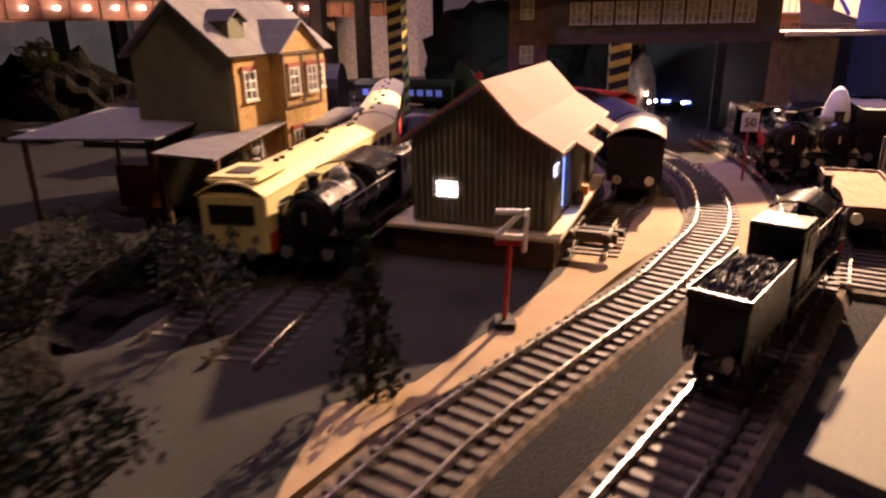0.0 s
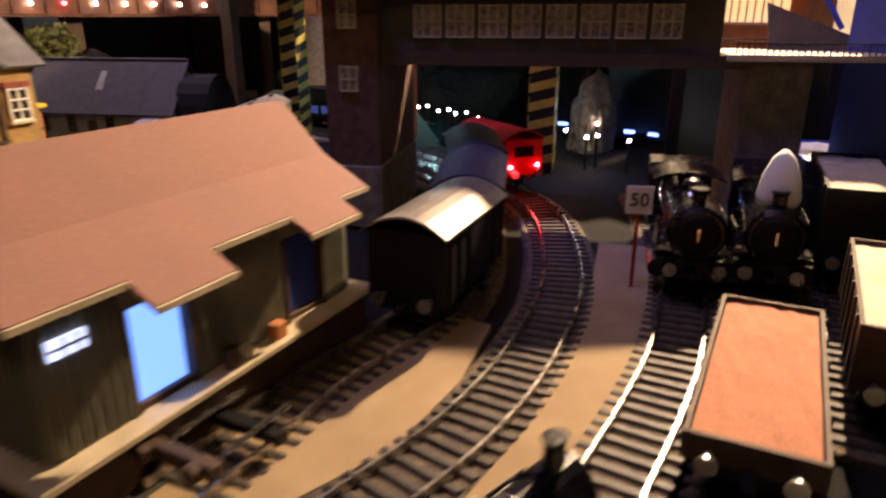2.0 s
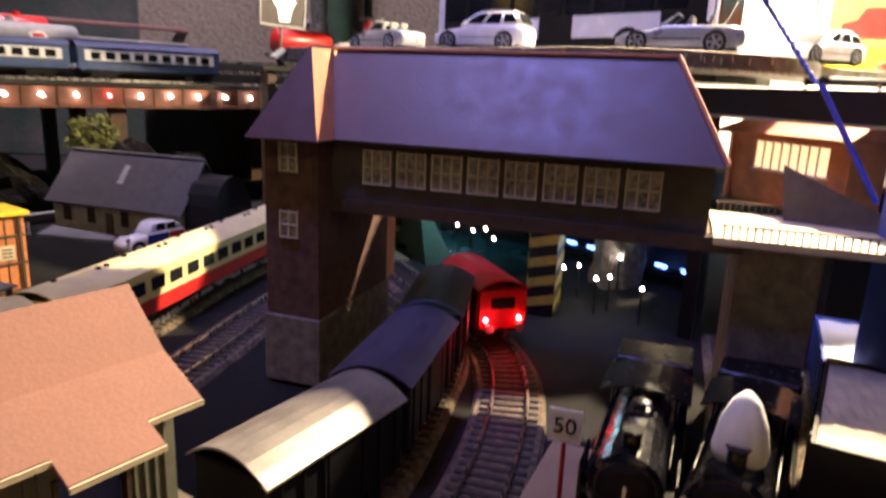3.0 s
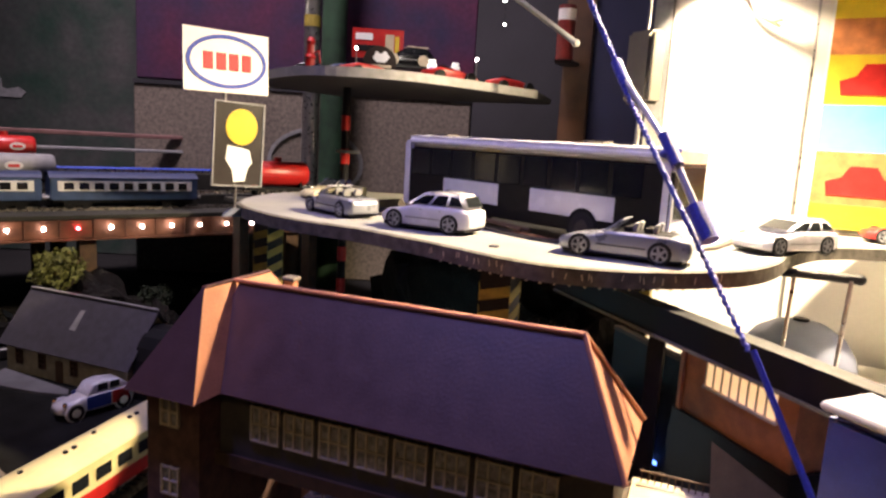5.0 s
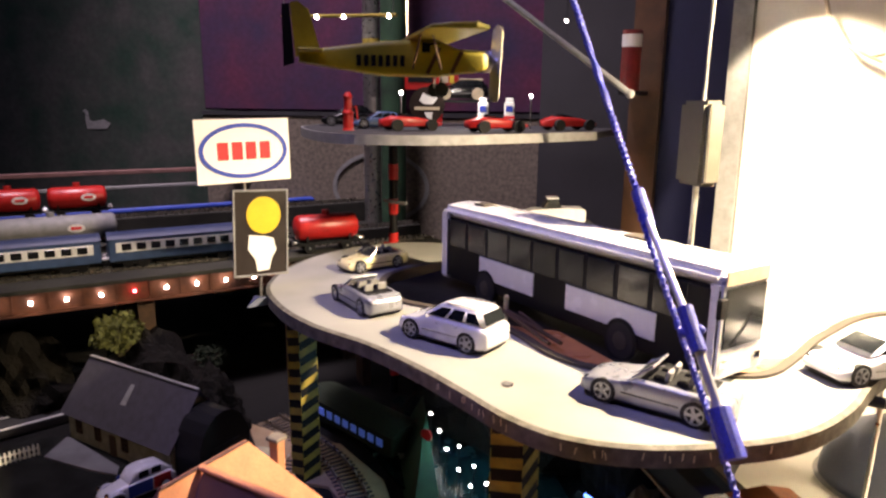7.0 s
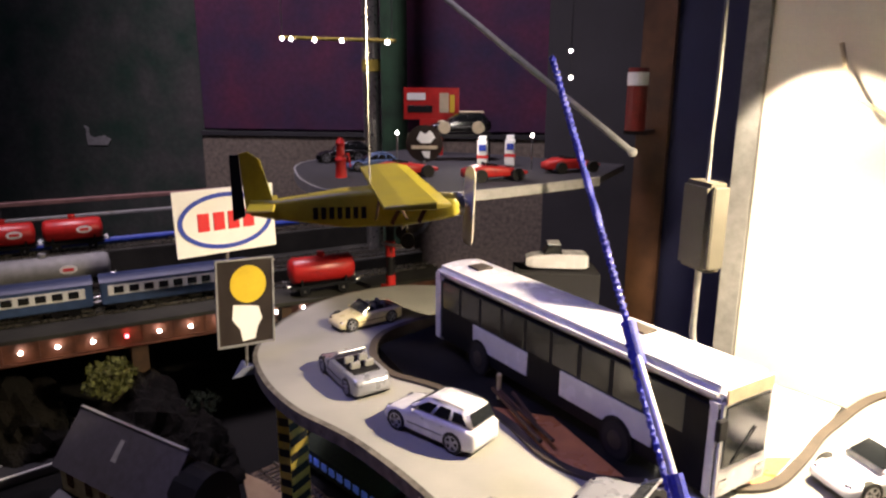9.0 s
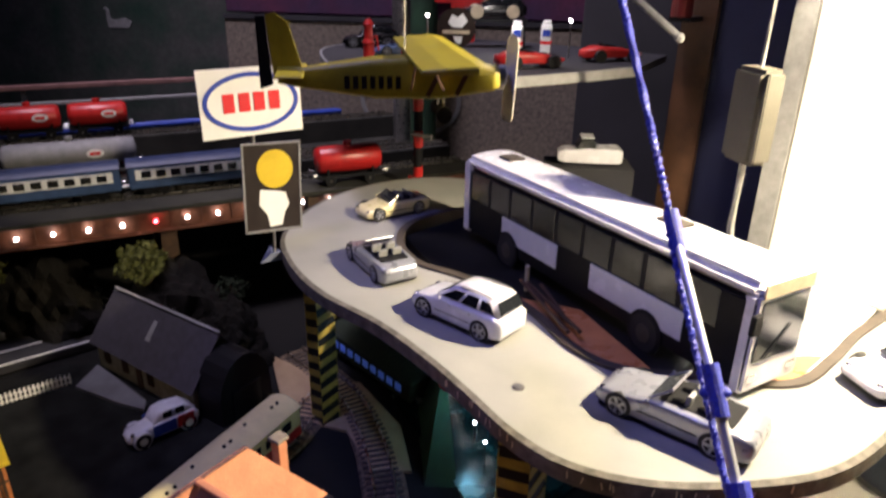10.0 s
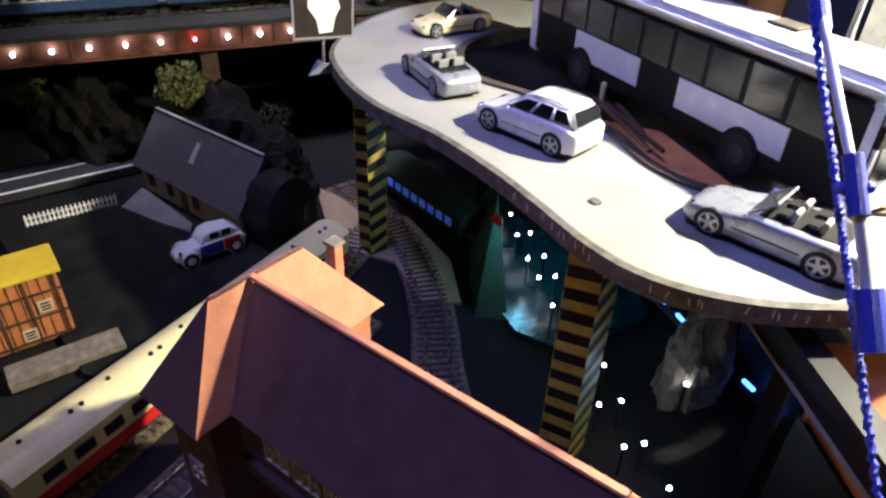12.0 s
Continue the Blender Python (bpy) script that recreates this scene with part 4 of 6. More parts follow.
bd = part("board", box(0.0105, 0.0008, 0.0115, at(0, -0.0012, 0.0335)), "signwhite", sp)


def lettering(text, m, size, material, parent, deep=0.0002):
    cu = bpy.data.curves.new("text", "FONT")
    cu.body, cu.size, cu.extrude = text, size, deep
    cu.align_x, cu.align_y = "CENTER", "CENTER"
    tmp = new("text", cu)
    dg = bpy.context.evaluated_depsgraph_get()
    me = bpy.data.meshes.new_from_object(tmp.evaluated_get(dg))
    bpy.data.objects.remove(tmp)
    me.materials.clear()
    me.materials.append(M[material])
    ob = new("lettering", me)
    ob.parent = parent
    ob.matrix_basis = m
    return ob


lettering("50", at(0, -0.0018, 0.0392, rx=90), 0.0078, "black", bd)


# ---- station, house and yard ----
def gabled(parent, x0, x1, y0, y1, eave, ridge, wall, roof, over=0.004, z0=-0.004):
    """Walls and a saddle roof with its ridge along x."""
    ym = (y0 + y1) / 2
    for y in (y0 + 0.001, y1 - 0.001):
        part("wall", box(x1 - x0 - 0.004, 0.002, eave - z0, at((x0 + x1) / 2, y, z0)), wall, parent)
    for x in (x0, x1 - 0.002):
        prof = [(y0, z0), (y0, eave), (ym, ridge), (y1, eave), (y1, z0)]
        part("gable_wall", solid([(x + d, y, z) for d in (0, 0.002) for y, z in prof], [[0, 1, 2, 3, 4], [9, 8, 7, 6, 5]] + [[i, (i + 1) % 5, 5 + (i + 1) % 5, 5 + i] for i in range(5)]), wall, parent)
    k = (ridge - eave) / (ym - y0)
    for s, ye in ((-1, y0 - over), (1, y1 + over)):
        ze = eave - k * over + 0.0012
        part("roof_slope", plate([(x0 - over, ye, ze), (x1 + over, ye, ze), (x1 + over, ym, ridge + 0.0012), (x0 - over, ym, ridge + 0.0012)], 0.0014), roof, parent)
    part("ridge_tile", box(x1 - x0 + 2 * over, 0.0024, 0.0014, at((x0 + x1) / 2, ym, ridge + 0.0004), bevel=0.0004), roof, parent)


ST = at(0.005, 0.424, 0, math.degrees(math.atan2(0.987, 0.16)))
st = thing("station_building", ST, "ochre stone station with an olive gable and grey roofs", "station")
# local: x along the facade, facade at y = 0 facing -y
gabled(st, 0.0, 0.100, 0.0, 0.068, 0.087, 0.114, "greenwall", "greyroof", 0.005)
part("facade", box(0.0965, 0.0016, 0.087, at(0.050, -0.0010, -0.002)), "yellowstone", st, "ochre stone facade")
bay = part("bay", box(0.042, 0.010, 0.090, at(0.056, -0.0055, -0.002)), "yellowstone", st, "projecting ochre stone bay")
part("bay_gable", solid([(x, y, z) for y in (-0.0106, 0.030) for x, z in ((0.034, 0.086), (0.056, 0.1015), (0.078, 0.086))], [[0, 1, 2], [5, 4, 3], [0, 1, 4, 3], [1, 2, 5, 4], [2, 0, 3, 5]]), "yellowstone", bay)
for s in (-1, 1):
    part("bay_roof", plate([(0.056 + s * 0.026, -0.013, 0.0845), (0.056 + s * 0.026, 0.034, 0.0845), (0.056, 0.034, 0.1030), (0.056, -0.013, 0.1030)], 0.0013), "greyroof", bay)
for x, z, w_, h_ in ((0.014, 0.060, 0.010, 0.015), (0.046, 0.060, 0.010, 0.015), (0.066, 0.060, 0.010, 0.015), (0.090, 0.060, 0.009, 0.014), (0.014, 0.020, 0.010, 0.018), (0.046, 0.020, 0.010, 0.018), (0.066, 0.020, 0.010, 0.018)):
    y = -0.0108 if 0.034 < x < 0.078 else -0.0020
    w = windows_into(st, at(x, y, z), w_, h_, 2, 3, "oldglass", "signwhite")
    part("lintel", box(w_ + 0.004, 0.0014, 0.0024, at(x, y - 0.0006, z + h_ + 0.0008)), "lintelred", w)
    part("sill", box(w_ + 0.003, 0.0018, 0.0012, at(x, y - 0.0008, z - 0.0016)), "cream", w)
for z in (0.052, 0.083):
    part("string_course", box(0.0422, 0.0012, 0.0016, at(0.056, -0.0109, z)), "timber", bay)
for x in (0.036, 0.056, 0.076):
    part("pilaster", box(0.0016, 0.0010, 0.032, at(x, -0.0108, 0.053)), "timber", bay)
dm = part("dormer", box(0.014, 0.012, 0.012, at(0.018, 0.012, 0.092)), "greenwall", st, "small roof dormer")
for s in (-1, 1):
    part("dormer_roof", plate([(0.018 + s * 0.009, 0.004, 0.1025), (0.018 + s * 0.009, 0.024, 0.1025), (0.018, 0.024, 0.109), (0.018, 0.004, 0.109)], 0.001), "slate", dm)
part("chimney", box(0.008, 0.007, 0.024, at(0.086, 0.040, 0.100), bevel=0.0004), "yellowstone", st)
# platform canopies by the station
for nm, pts, z, lab in (
    ("canopy", [(-0.014, 0.372), (0.026, 0.362), (0.020, 0.464), (-0.012, 0.470)], 0.041, "grey sheet platform canopy on timber posts"),
    ("canopy", [(-0.100, 0.375), (-0.018, 0.384), (-0.026, 0.480), (-0.11, 0.47)], 0.046, "wide grey sheet canopy beside the station"),
    ("canopy", [(0.022, 0.470), (0.040, 0.474), (0.046, 0.530), (0.026, 0.528)], 0.040, "grey canopy over the station door"),
):
    cx, cy = sum(p[0] for p in pts) / 4, sum(p[1] for p in pts) / 4
    c = thing(nm, at(cx, cy, -0.004), lab, "canopy", "platform canopies")
    q = [(x - cx, y - cy, z + 0.004 + (0.004 if i in (2, 3) else 0)) for i, (x, y) in enumerate(pts)]
    part("roof_sheet", plate(q, 0.0012), "greyroof", c)
    for x, y, zz in q:
        part("post", box(0.002, 0.002, zz - 0.001, at(x * 0.88, y * 0.88, 0)), "timber", c)
    part("back_panel", box(0.03, 0.0015, 0.026, at(0, 0, 0)), "orangewood", c)

HS = at(-0.240, 0.744, 0, 6)
hs = thing("house", HS, "small pale rendered house with a dark slate roof", "house")
gabled(hs, 0.005, 0.147, 0.0, 0.060, 0.0295, 0.067, "render_wall", "slate", 0.005)
for x in (0.022, 0.050, 0.088):
    windows_into(hs, at(x, -0.0008, 0.008), 0.007, 0.013, 2, 3, "darkglass", "timber")
part("ridge_board", box(0.150, 0.0030, 0.0010, at(0.076, 0.030, 0.0688)), "grey", hs, "pale ridge line")
part("roof_patch", plate([(0.070, 0.010, 0.0439), (0.077, 0.010, 0.0439), (0.076, 0.022, 0.0589), (0.071, 0.022, 0.0589)], 0.0012), "grey", hs, "pale roof patch")
part("door", box(0.008, 0.001, 0.020, at(0.070, -0.0006, -0.002)), "timber", hs)
part("barn_door", box(0.0012, 0.034, 0.036, at(0.1482, 0.028, -0.003)), "black", hs, "dark open gable doorway")
porch = bmesh.new()
prof = [(-0.027, 0.0)] + [(-0.027 * math.cos(math.pi * k / 10), 0.024 + 0.036 * math.sin(math.pi * k / 10)) for k in range(11)] + [(0.027, 0.0)]
solid([(x, y, z) for x in (0.0, 0.030) for y, z in prof], [list(range(13)), list(range(13, 26))[::-1]] + [[i, (i + 1) % 13, 13 + (i + 1) % 13, 13 + i] for i in range(13)], porch, at(0.1495, 0.030, -0.003))
part("porch", porch, "black", hs, "dark arched barn porch")
part("porch_door", box(0.0012, 0.030, 0.030, at(0.1802, 0.030, -0.002)), "black", hs, "dark doorway")
gh = thing("crate_stack", at(-0.098, 0.588, -0.003, 80), "stack of tan wooden crates with dark battens beside the yard", "crates")
part("wall", box(0.060, 0.030, 0.052), "orangewood", gh)
for i in range(4):
    part("stud", box(0.0018, 0.0012, 0.050, at(-0.027 + i * 0.018, -0.0154, 0.001)), "timber", gh)
for z in (0.002, 0.020, 0.038):
    part("rail_beam", box(0.060, 0.0012, 0.0018, at(0, -0.0154, z)), "timber", gh)
for x, z in ((-0.018, 0.023), (0.004, 0.005), (0.018, 0.024)):
    lp = part("label_patch", box(0.009, 0.0008, 0.009, at(x, -0.0156, z)), "cream", gh, "pale label with unreadable bars")
    for k in range(3):
        part("bar", box(0.006, 0.0005, 0.0011, at(x, -0.0161, z + 0.0015 + k * 0.0024)), "black", lp)
for i in range(9):
    part("plank_gap", box(0.0006, 0.0008, 0.050, at(-0.025 + i * 0.0062, -0.0152, 0.001)), "timber", gh)
part("roof", box(0.066, 0.036, 0.003, at(0, 0, 0.052), bevel=0.0005), "yellow", gh, "yellow lid")
pf = thing("loading_bay", at(-0.050, 0.598, -0.004, 80), "grey concrete loading bay", "platform")
part("slab", box(0.070, 0.020, 0.008, bevel=0.0005), "stone", pf)

fn = thing("picket_fence", at(-0.2385, 0.640, -0.003, math.degrees(math.atan2(0.07, 0.0155))), "white picket fence along the yard", "fence")
for i in range(21):
    part("picket", solid([(i * 0.0036 + a, b, z) for b in (0, 0.0007) for a, z in ((0, 0), (0.0017, 0), (0.0017, 0.012), (0.00085, 0.0135), (0, 0.012))], [[0, 1, 2, 3, 4], [9, 8, 7, 6, 5]] + [[j, (j + 1) % 5, 5 + (j + 1) % 5, 5 + j] for j in range(5)]), "signwhite", fn)
for z in (0.003, 0.0085):
    part("rail", box(0.074, 0.0007, 0.0011, at(0.0365, 0.0011, z)), "signwhite", fn)
pl = thing("platform", at(-0.312, 0.706, -0.004, math.degrees(math.atan2(0.104, 0.022))), "dark platform with white painted edge lines", "platform")
part("slab", box(0.150, 0.052, 0.008, bevel=0.0006), "dark", pl)
for y in (-0.023, 0.004):
    part("edge_line", box(0.148, 0.0022, 0.0006, at(0, y, 0.0080)), "signwhite", pl)
part("edge_line", box(0.0022, 0.029, 0.0006, at(-0.072, -0.0095, 0.0080)), "signwhite", pl)


# ---- model cars ----
def loft(stations, bm=None, m=None):
    """Rounded sections along x: (x, half width, bottom, top, corner)."""
    bm = bm or bmesh.new()
    m = m or Matrix()
    rings = []
    for x, w, b, t, c in stations:
        ring = []
        for cy, cz, a0 in ((w - c, t - c, 0), (-w + c, t - c, 90), (-w + c * 0.6, b + c * 0.6, 180), (w - c * 0.6, b + c * 0.6, 270)):
            r = c if a0 < 180 else c * 0.6
            for k in range(4):
                a = radians(a0 + 30 * k)
                ring.append(bm.verts.new(m @ Vector((x, cy + r * math.cos(a), cz + r * math.sin(a)))))
        rings.append(ring)
    n = len(rings[0])
    for a, b in zip(rings, rings[1:]):
        for j in range(n):
            bm.faces.new((a[j], a[(j + 1) % n], b[(j + 1) % n], b[j]))
    bm.faces.new(rings[0])
    bm.faces.new(rings[-1][::-1])
    bmesh.ops.recalc_face_normals(bm, faces=bm.faces[:])
    return bm


def ring(rx, rz, w, depth, m, n=48):
    vs, fs = [], []
    for y in (-depth, 0.0):
        for k in (0, 1):
            for i in range(n):
                a = 2 * math.pi * i / n
                vs.append(((rx - k * w) * math.cos(a), y, (rz - k * w) * math.sin(a)))
    for i in range(n):
        j = (i + 1) % n
        fs += [[i, j, n + j, n + i], [2 * n + i, 2 * n + j, 3 * n + j, 3 * n + i], [i, j, 2 * n + j, 2 * n + i], [n + i, n + j, 3 * n + j, 3 * n + i]]
    return solid([tuple(m @ Vector(v)) for v in vs], fs)


BOX8 = [[0, 1, 2, 3], [4, 5, 6, 7], [0, 1, 5, 4], [1, 2, 6, 5], [2, 3, 7, 6], [3, 0, 4, 7]]


def car(m, label, colour, L, W, H, base, r, roof="closed", group="model cars", trim=None, front=0.30, name="model_car"):
    """A die-cast car, bonnet towards +x. base: wheelbase."""
    root = thing(name, m, label, "car", group)
    h = L / 2
    w = W / 2
    tall = H > 0.0245
    belt = H * (0.66 if roof == "closed" else 0.70)
    bon = belt * (0.90 if tall else 0.86)
    g = H * 0.16
    body = loft([(-h, w * 0.72, g + 0.10 * H, belt * 0.70, H * 0.06), (-h * 0.965, w * 0.88, g, belt * 0.90, H * 0.09), (-h * 0.80, w * 0.98, g * 0.8, belt * 0.98, H * 0.10), (-h * 0.3, w, g * 0.8, belt, H * 0.09), (h * 0.18, w, g * 0.8, belt * 0.99, H * 0.09), (h * 0.45, w * 0.98, g * 0.8, bon * 0.96, H * 0.10), (h * 0.80, w * 0.95, g * 0.8, bon * 0.84, H * 0.11), (h * 0.95, w * 0.86, g, bon * 0.70, H * 0.10), (h, w * 0.66, g + 0.05 * H, bon * 0.55, H * 0.06)])
    part("body", body, colour, root, smooth=True)
    part("underbody", box(L * 0.9, W * 0.86, H * 0.12, at(0, 0, g * 0.45)), "black", root)
    if roof == "closed":
        wb, wt, zb, zt = w * 0.86, w * 0.72, belt * 0.94, H
        xb0, xb1, xt0, xt1 = -h * 0.95, h * 0.46, -h * (0.80 if tall else 0.66), h * (0.02 if tall else -0.02)

        def cab_at(u, v, out, s):
            """A point of the cabin side: u from tail to bonnet, v from belt to roof."""
            xa, xb = xb0 + (xt0 - xb0) * v, xb1 + (xt1 - xb1) * v
            return (xa + (xb - xa) * u, s * (wb + (wt - wb) * v + out), zb + (zt - zb) * v)

        cv_ = [(xb0, -wb, zb), (xb1, -wb, zb), (xb1, wb, zb), (xb0, wb, zb), (xt0, -wt, zt), (xt1, -wt, zt), (xt1, wt, zt), (xt0, wt, zt)]
        shell = solid(cv_, [[0, 1, 2, 3], [4, 5, 6, 7], [0, 1, 5, 4], [2, 3, 7, 6], [1, 2, 6, 5], [0, 3, 7, 4]])
        bmesh.ops.bevel(shell, geom=shell.edges[:], offset=H * 0.07, segments=3, affect="EDGES", clamp_overlap=True)
        part("cabin", shell, colour, root, smooth=True)
        o = W * 0.008
        for s in (-1, 1):
            for u0, u1, v0, v1 in ((0.07, 0.30, 0.22, 0.80), (0.35, 0.60, 0.17, 0.82), (0.65, 0.92, 0.17, 0.80)):
                q = [cab_at(u0, v0, o, s), cab_at(u1, v0, o, s), cab_at(u1 - (0.05 if u1 > 0.9 else 0), v1, o, s), cab_at(u0 + (0.05 if u0 < 0.1 else 0), v1, o, s)]
                k = [cab_at(u0, v0, -o, s), cab_at(u1, v0, -o, s), cab_at(u1 - (0.05 if u1 > 0.9 else 0), v1, -o, s), cab_at(u0 + (0.05 if u0 < 0.1 else 0), v1, -o, s)]
                part("side_window", solid(q + k, BOX8), "darkglass", root)
            part("roof_rail", tube([(xt0 * 0.9, s * wt * 0.86, H * 1.0), (xt0 * 0.5, s * wt * 0.86, H * 1.03), (xt1 - h * 0.1, s * wt * 0.86, H * 1.0)], W * 0.014, 6), "grey" if tall else colour, root)
        for nm, x0, x1, d in (("windscreen", xb1, xt1, 1), ("rear_window", xb0, xt0, -1)):
            vs = []
            for e in (o * 1.6, -o):
                for v, k in ((0.20, 0.84), (0.20, -0.84), (0.84, -0.84), (0.84, 0.84)):
                    vs.append((x0 + (x1 - x0) * v + d * e, k * (wb + (wt - wb) * v), zb + (zt - zb) * v + e * 0.5))
            part(nm, solid(vs, BOX8), "darkglass", root)
    else:
        part("cockpit", box(L * 0.36, W * 0.74, H * 0.02, at(-h * 0.20, 0, belt * 0.985)), "black", root, "dark open cockpit")
        for s in (-1, 1):
            for x in (-h * 0.06, -h * 0.36):
                seat = part("seat", box(L * 0.07, W * 0.27, H * 0.13, at(x, s * W * 0.18, belt), bevel=H * 0.03, seg=2), "black", root)
                part("backrest", box(L * 0.03, W * 0.25, H * 0.26, at(x - L * 0.045, s * W * 0.18, belt, ry=-12), bevel=H * 0.03, seg=2), "grey", seat)
        part("windscreen", solid([(h * 0.28, -w * 0.82, belt * 0.97), (h * 0.28, w * 0.82, belt * 0.97), (h * 0.02, w * 0.70, H), (h * 0.02, -w * 0.70, H), (h * 0.26, -w * 0.82, belt * 0.97), (h * 0.26, w * 0.82, belt * 0.97), (h * 0.00, w * 0.70, H), (h * 0.00, -w * 0.70, H)], [[0, 1, 2, 3], [4, 5, 6, 7], [0, 1, 5, 4], [1, 2, 6, 5], [2, 3, 7, 6], [3, 0, 4, 7]]), "glass", root)
        part("windscreen_frame", tube([(h * 0.28, -w * 0.84, belt * 0.96), (h * 0.02, -w * 0.72, H), (h * 0.02, w * 0.72, H), (h * 0.28, w * 0.84, belt * 0.96)], W * 0.024, 6), "chrome" if colour == "creamcar" else colour, root)
        part("boot_cover", box(L * 0.12, W * 0.70, H * 0.05, at(-h * 0.60, 0, belt * 0.95), bevel=H * 0.02), "black" if colour == "silver" else "timber", root)
    for s in (-1, 1):
        for x in (base / 2, -base / 2):
            x += L * 0.012
            part("wheel_arch", cyl(r * 1.07, W * 0.012, at(x, s * (w * 0.992) + W * 0.006, r * 1.0, rx=90), seg=22), "black", root)
            tyre = part("tyre", lathe([(r * 0.62, -W * 0.065), (r * 0.94, -W * 0.065), (r, -W * 0.045), (r, W * 0.045), (r * 0.94, W * 0.065), (r * 0.62, W * 0.065)], at(x, s * (w * 0.885), r, rx=90), seg=22), "tyre", root)
            rim = part("rim", cyl(r * 0.66, W * 0.135, at(x, s * (w * 0.885) + W * 0.0675, r, rx=90), seg=18), "black", tyre)
            for k in range(5):
                a = radians(72 * k + 18)
                part("spoke", box(r * 0.25, W * 0.142, r * 0.62, at(x, s * (w * 0.885), r) @ pose(0, 0, 0, 0, math.degrees(a), 0) @ at(0, 0, r * 0.04)), "silver", rim)
            part("rim_ring", ring(r * 0.74, r * 0.74, r * 0.10, W * 0.145, at(x, s * (w * 0.885) + W * 0.0725, r), 20), "silver", rim)
            part("hub", cyl(r * 0.17, W * 0.146, at(x, s * (w * 0.885) + W * 0.073, r, rx=90), seg=10), "silver", rim)
        part("headlight", ball(H * 0.085, at(h * 0.90, s * w * 0.66, bon * 0.66) @ Matrix.Diagonal((1.0, 1.3, 0.8, 1)), seg=10), "chrome", root)
        part("tail_light", box(L * 0.018, W * 0.12, H * 0.10, at(-h * 0.955, s * w * 0.70, belt * 0.62), bevel=H * 0.02), "red", root)
        part("door_mirror", box(L * 0.022, W * 0.06, H * 0.06, at(h * 0.26, s * w * 1.03, belt * 0.97), bevel=H * 0.015), trim or colour, root)
        for x in (h * 0.20, -h * 0.22):
            part("door_handle", box(L * 0.03, W * 0.012, H * 0.014, at(x - L * 0.08, s * w * 1.0, belt * 0.82)), "grey", root)
        part("side_moulding", box(base * 0.62, W * 0.012, H * 0.03, at(0, s * w * 1.0, belt * 0.48)), "grey" if roof == "closed" else "black", root)
    part("grille", box(L * 0.012, W * 0.34, H * 0.08, at(h * 0.975, 0, bon * 0.42)), "black", root)
    part("rear_plate", box(L * 0.008, W * 0.26, H * 0.075, at(-h * 0.985, 0, belt * 0.50)), "signwhite", root, "blank pale number plate")
    return root


DK = 0.1652
car(at(0.158, 0.8055, DK, 178), "white sport utility car with dark windows", "whitecar", 0.0695, 0.0285, 0.0262, 0.0425, 0.0063)
car(at(0.2915, 0.7925, DK, 179), "silver open cabriolet with dark seats", "silver", 0.0745, 0.0290, 0.0225, 0.0446, 0.0061, "open", trim="silver")
car(at(0.066, 0.826, DK, 159), "silver open cabriolet seen from behind on the bend", "silver", 0.0680, 0.0280, 0.0215, 0.042, 0.0059, "open", trim="silver")
car(at(-0.006, 0.914, DK, 254), "cream open vintage roadster with rounded wings", "creamcar", 0.0620, 0.0260, 0.0190, 0.038, 0.0055, "open")
car(at(0.372, 0.905, DK, 232), "white hatchback on the lamplit bend", "whitecar", 0.0720, 0.0300, 0.0230, 0.044, 0.0062)
car(at(0.46, 1.045, DK, 190), "dark red saloon at the end of the roadway", "red", 0.070, 0.0285, 0.0220, 0.043, 0.0060)
car(at(-0.340, 0.795, 0.0, 55), "grey sport utility car parked beyond the yard", "grey", 0.070, 0.029, 0.0260, 0.042, 0.0062)

# small rally car in the yard: white, blue and red
cv = thing("vintage_car", at(-0.0960, 0.7300, -0.001, 264), "old white car with blue and red sides in the yard", "car", "model cars")
part("body", loft([(-0.029, 0.009, 0.006, 0.012, 0.002), (-0.024, 0.0105, 0.004, 0.0165, 0.003), (-0.004, 0.011, 0.004, 0.0170, 0.003), (0.006, 0.0105, 0.004, 0.0165, 0.003), (0.012, 0.0085, 0.004, 0.0155, 0.003), (0.026, 0.0075, 0.005, 0.0125, 0.003), (0.029, 0.006, 0.006, 0.0105, 0.002)]), "whitecar", cv, smooth=True)
part("cabin", loft([(-0.027, 0.007, 0.015, 0.0165, 0.001), (-0.018, 0.0085, 0.015, 0.0238, 0.003), (-0.004, 0.0088, 0.015, 0.0258, 0.003), (0.004, 0.0085, 0.015, 0.0245, 0.003), (0.009, 0.0085, 0.015, 0.0170, 0.001)]), "whitecar", cv, smooth=True)
for s in (-1, 1):
    part("blue_panel", box(0.019, 0.0006, 0.0100, at(0.001, s * 0.0111, 0.0060)), "blue", cv)
    part("red_panel", box(0.014, 0.0006, 0.0100, at(-0.0165, s * 0.0110, 0.0060)), "red", cv)
    for x in (-0.013, -0.003):
        part("side_window", box(0.0078, 0.0006, 0.0055, at(x, s * 0.0089, 0.0180), bevel=0.0002), "darkglass", cv)
    for x in (-0.019, 0.019):
        ty = part("tyre", cyl(0.0062, 0.003, at(x, s * 0.0098 + 0.0015, 0.0062, rx=90), seg=18), "tyre", cv)
        part("hubcap", cyl(0.0034, 0.0034, at(x, s * 0.0098 + 0.0017, 0.0062, rx=90), seg=14), "signwhite", ty)
        part("wing", lathe([(0.0074, -0.0017), (0.0078, 0), (0.0074, 0.0017)], at(x, s * 0.0094, 0.0064, rx=90), seg=18), "whitecar", cv)
    part("headlight", ball(0.0019, at(0.0255, s * 0.0075, 0.0135), seg=10), "chrome", cv)

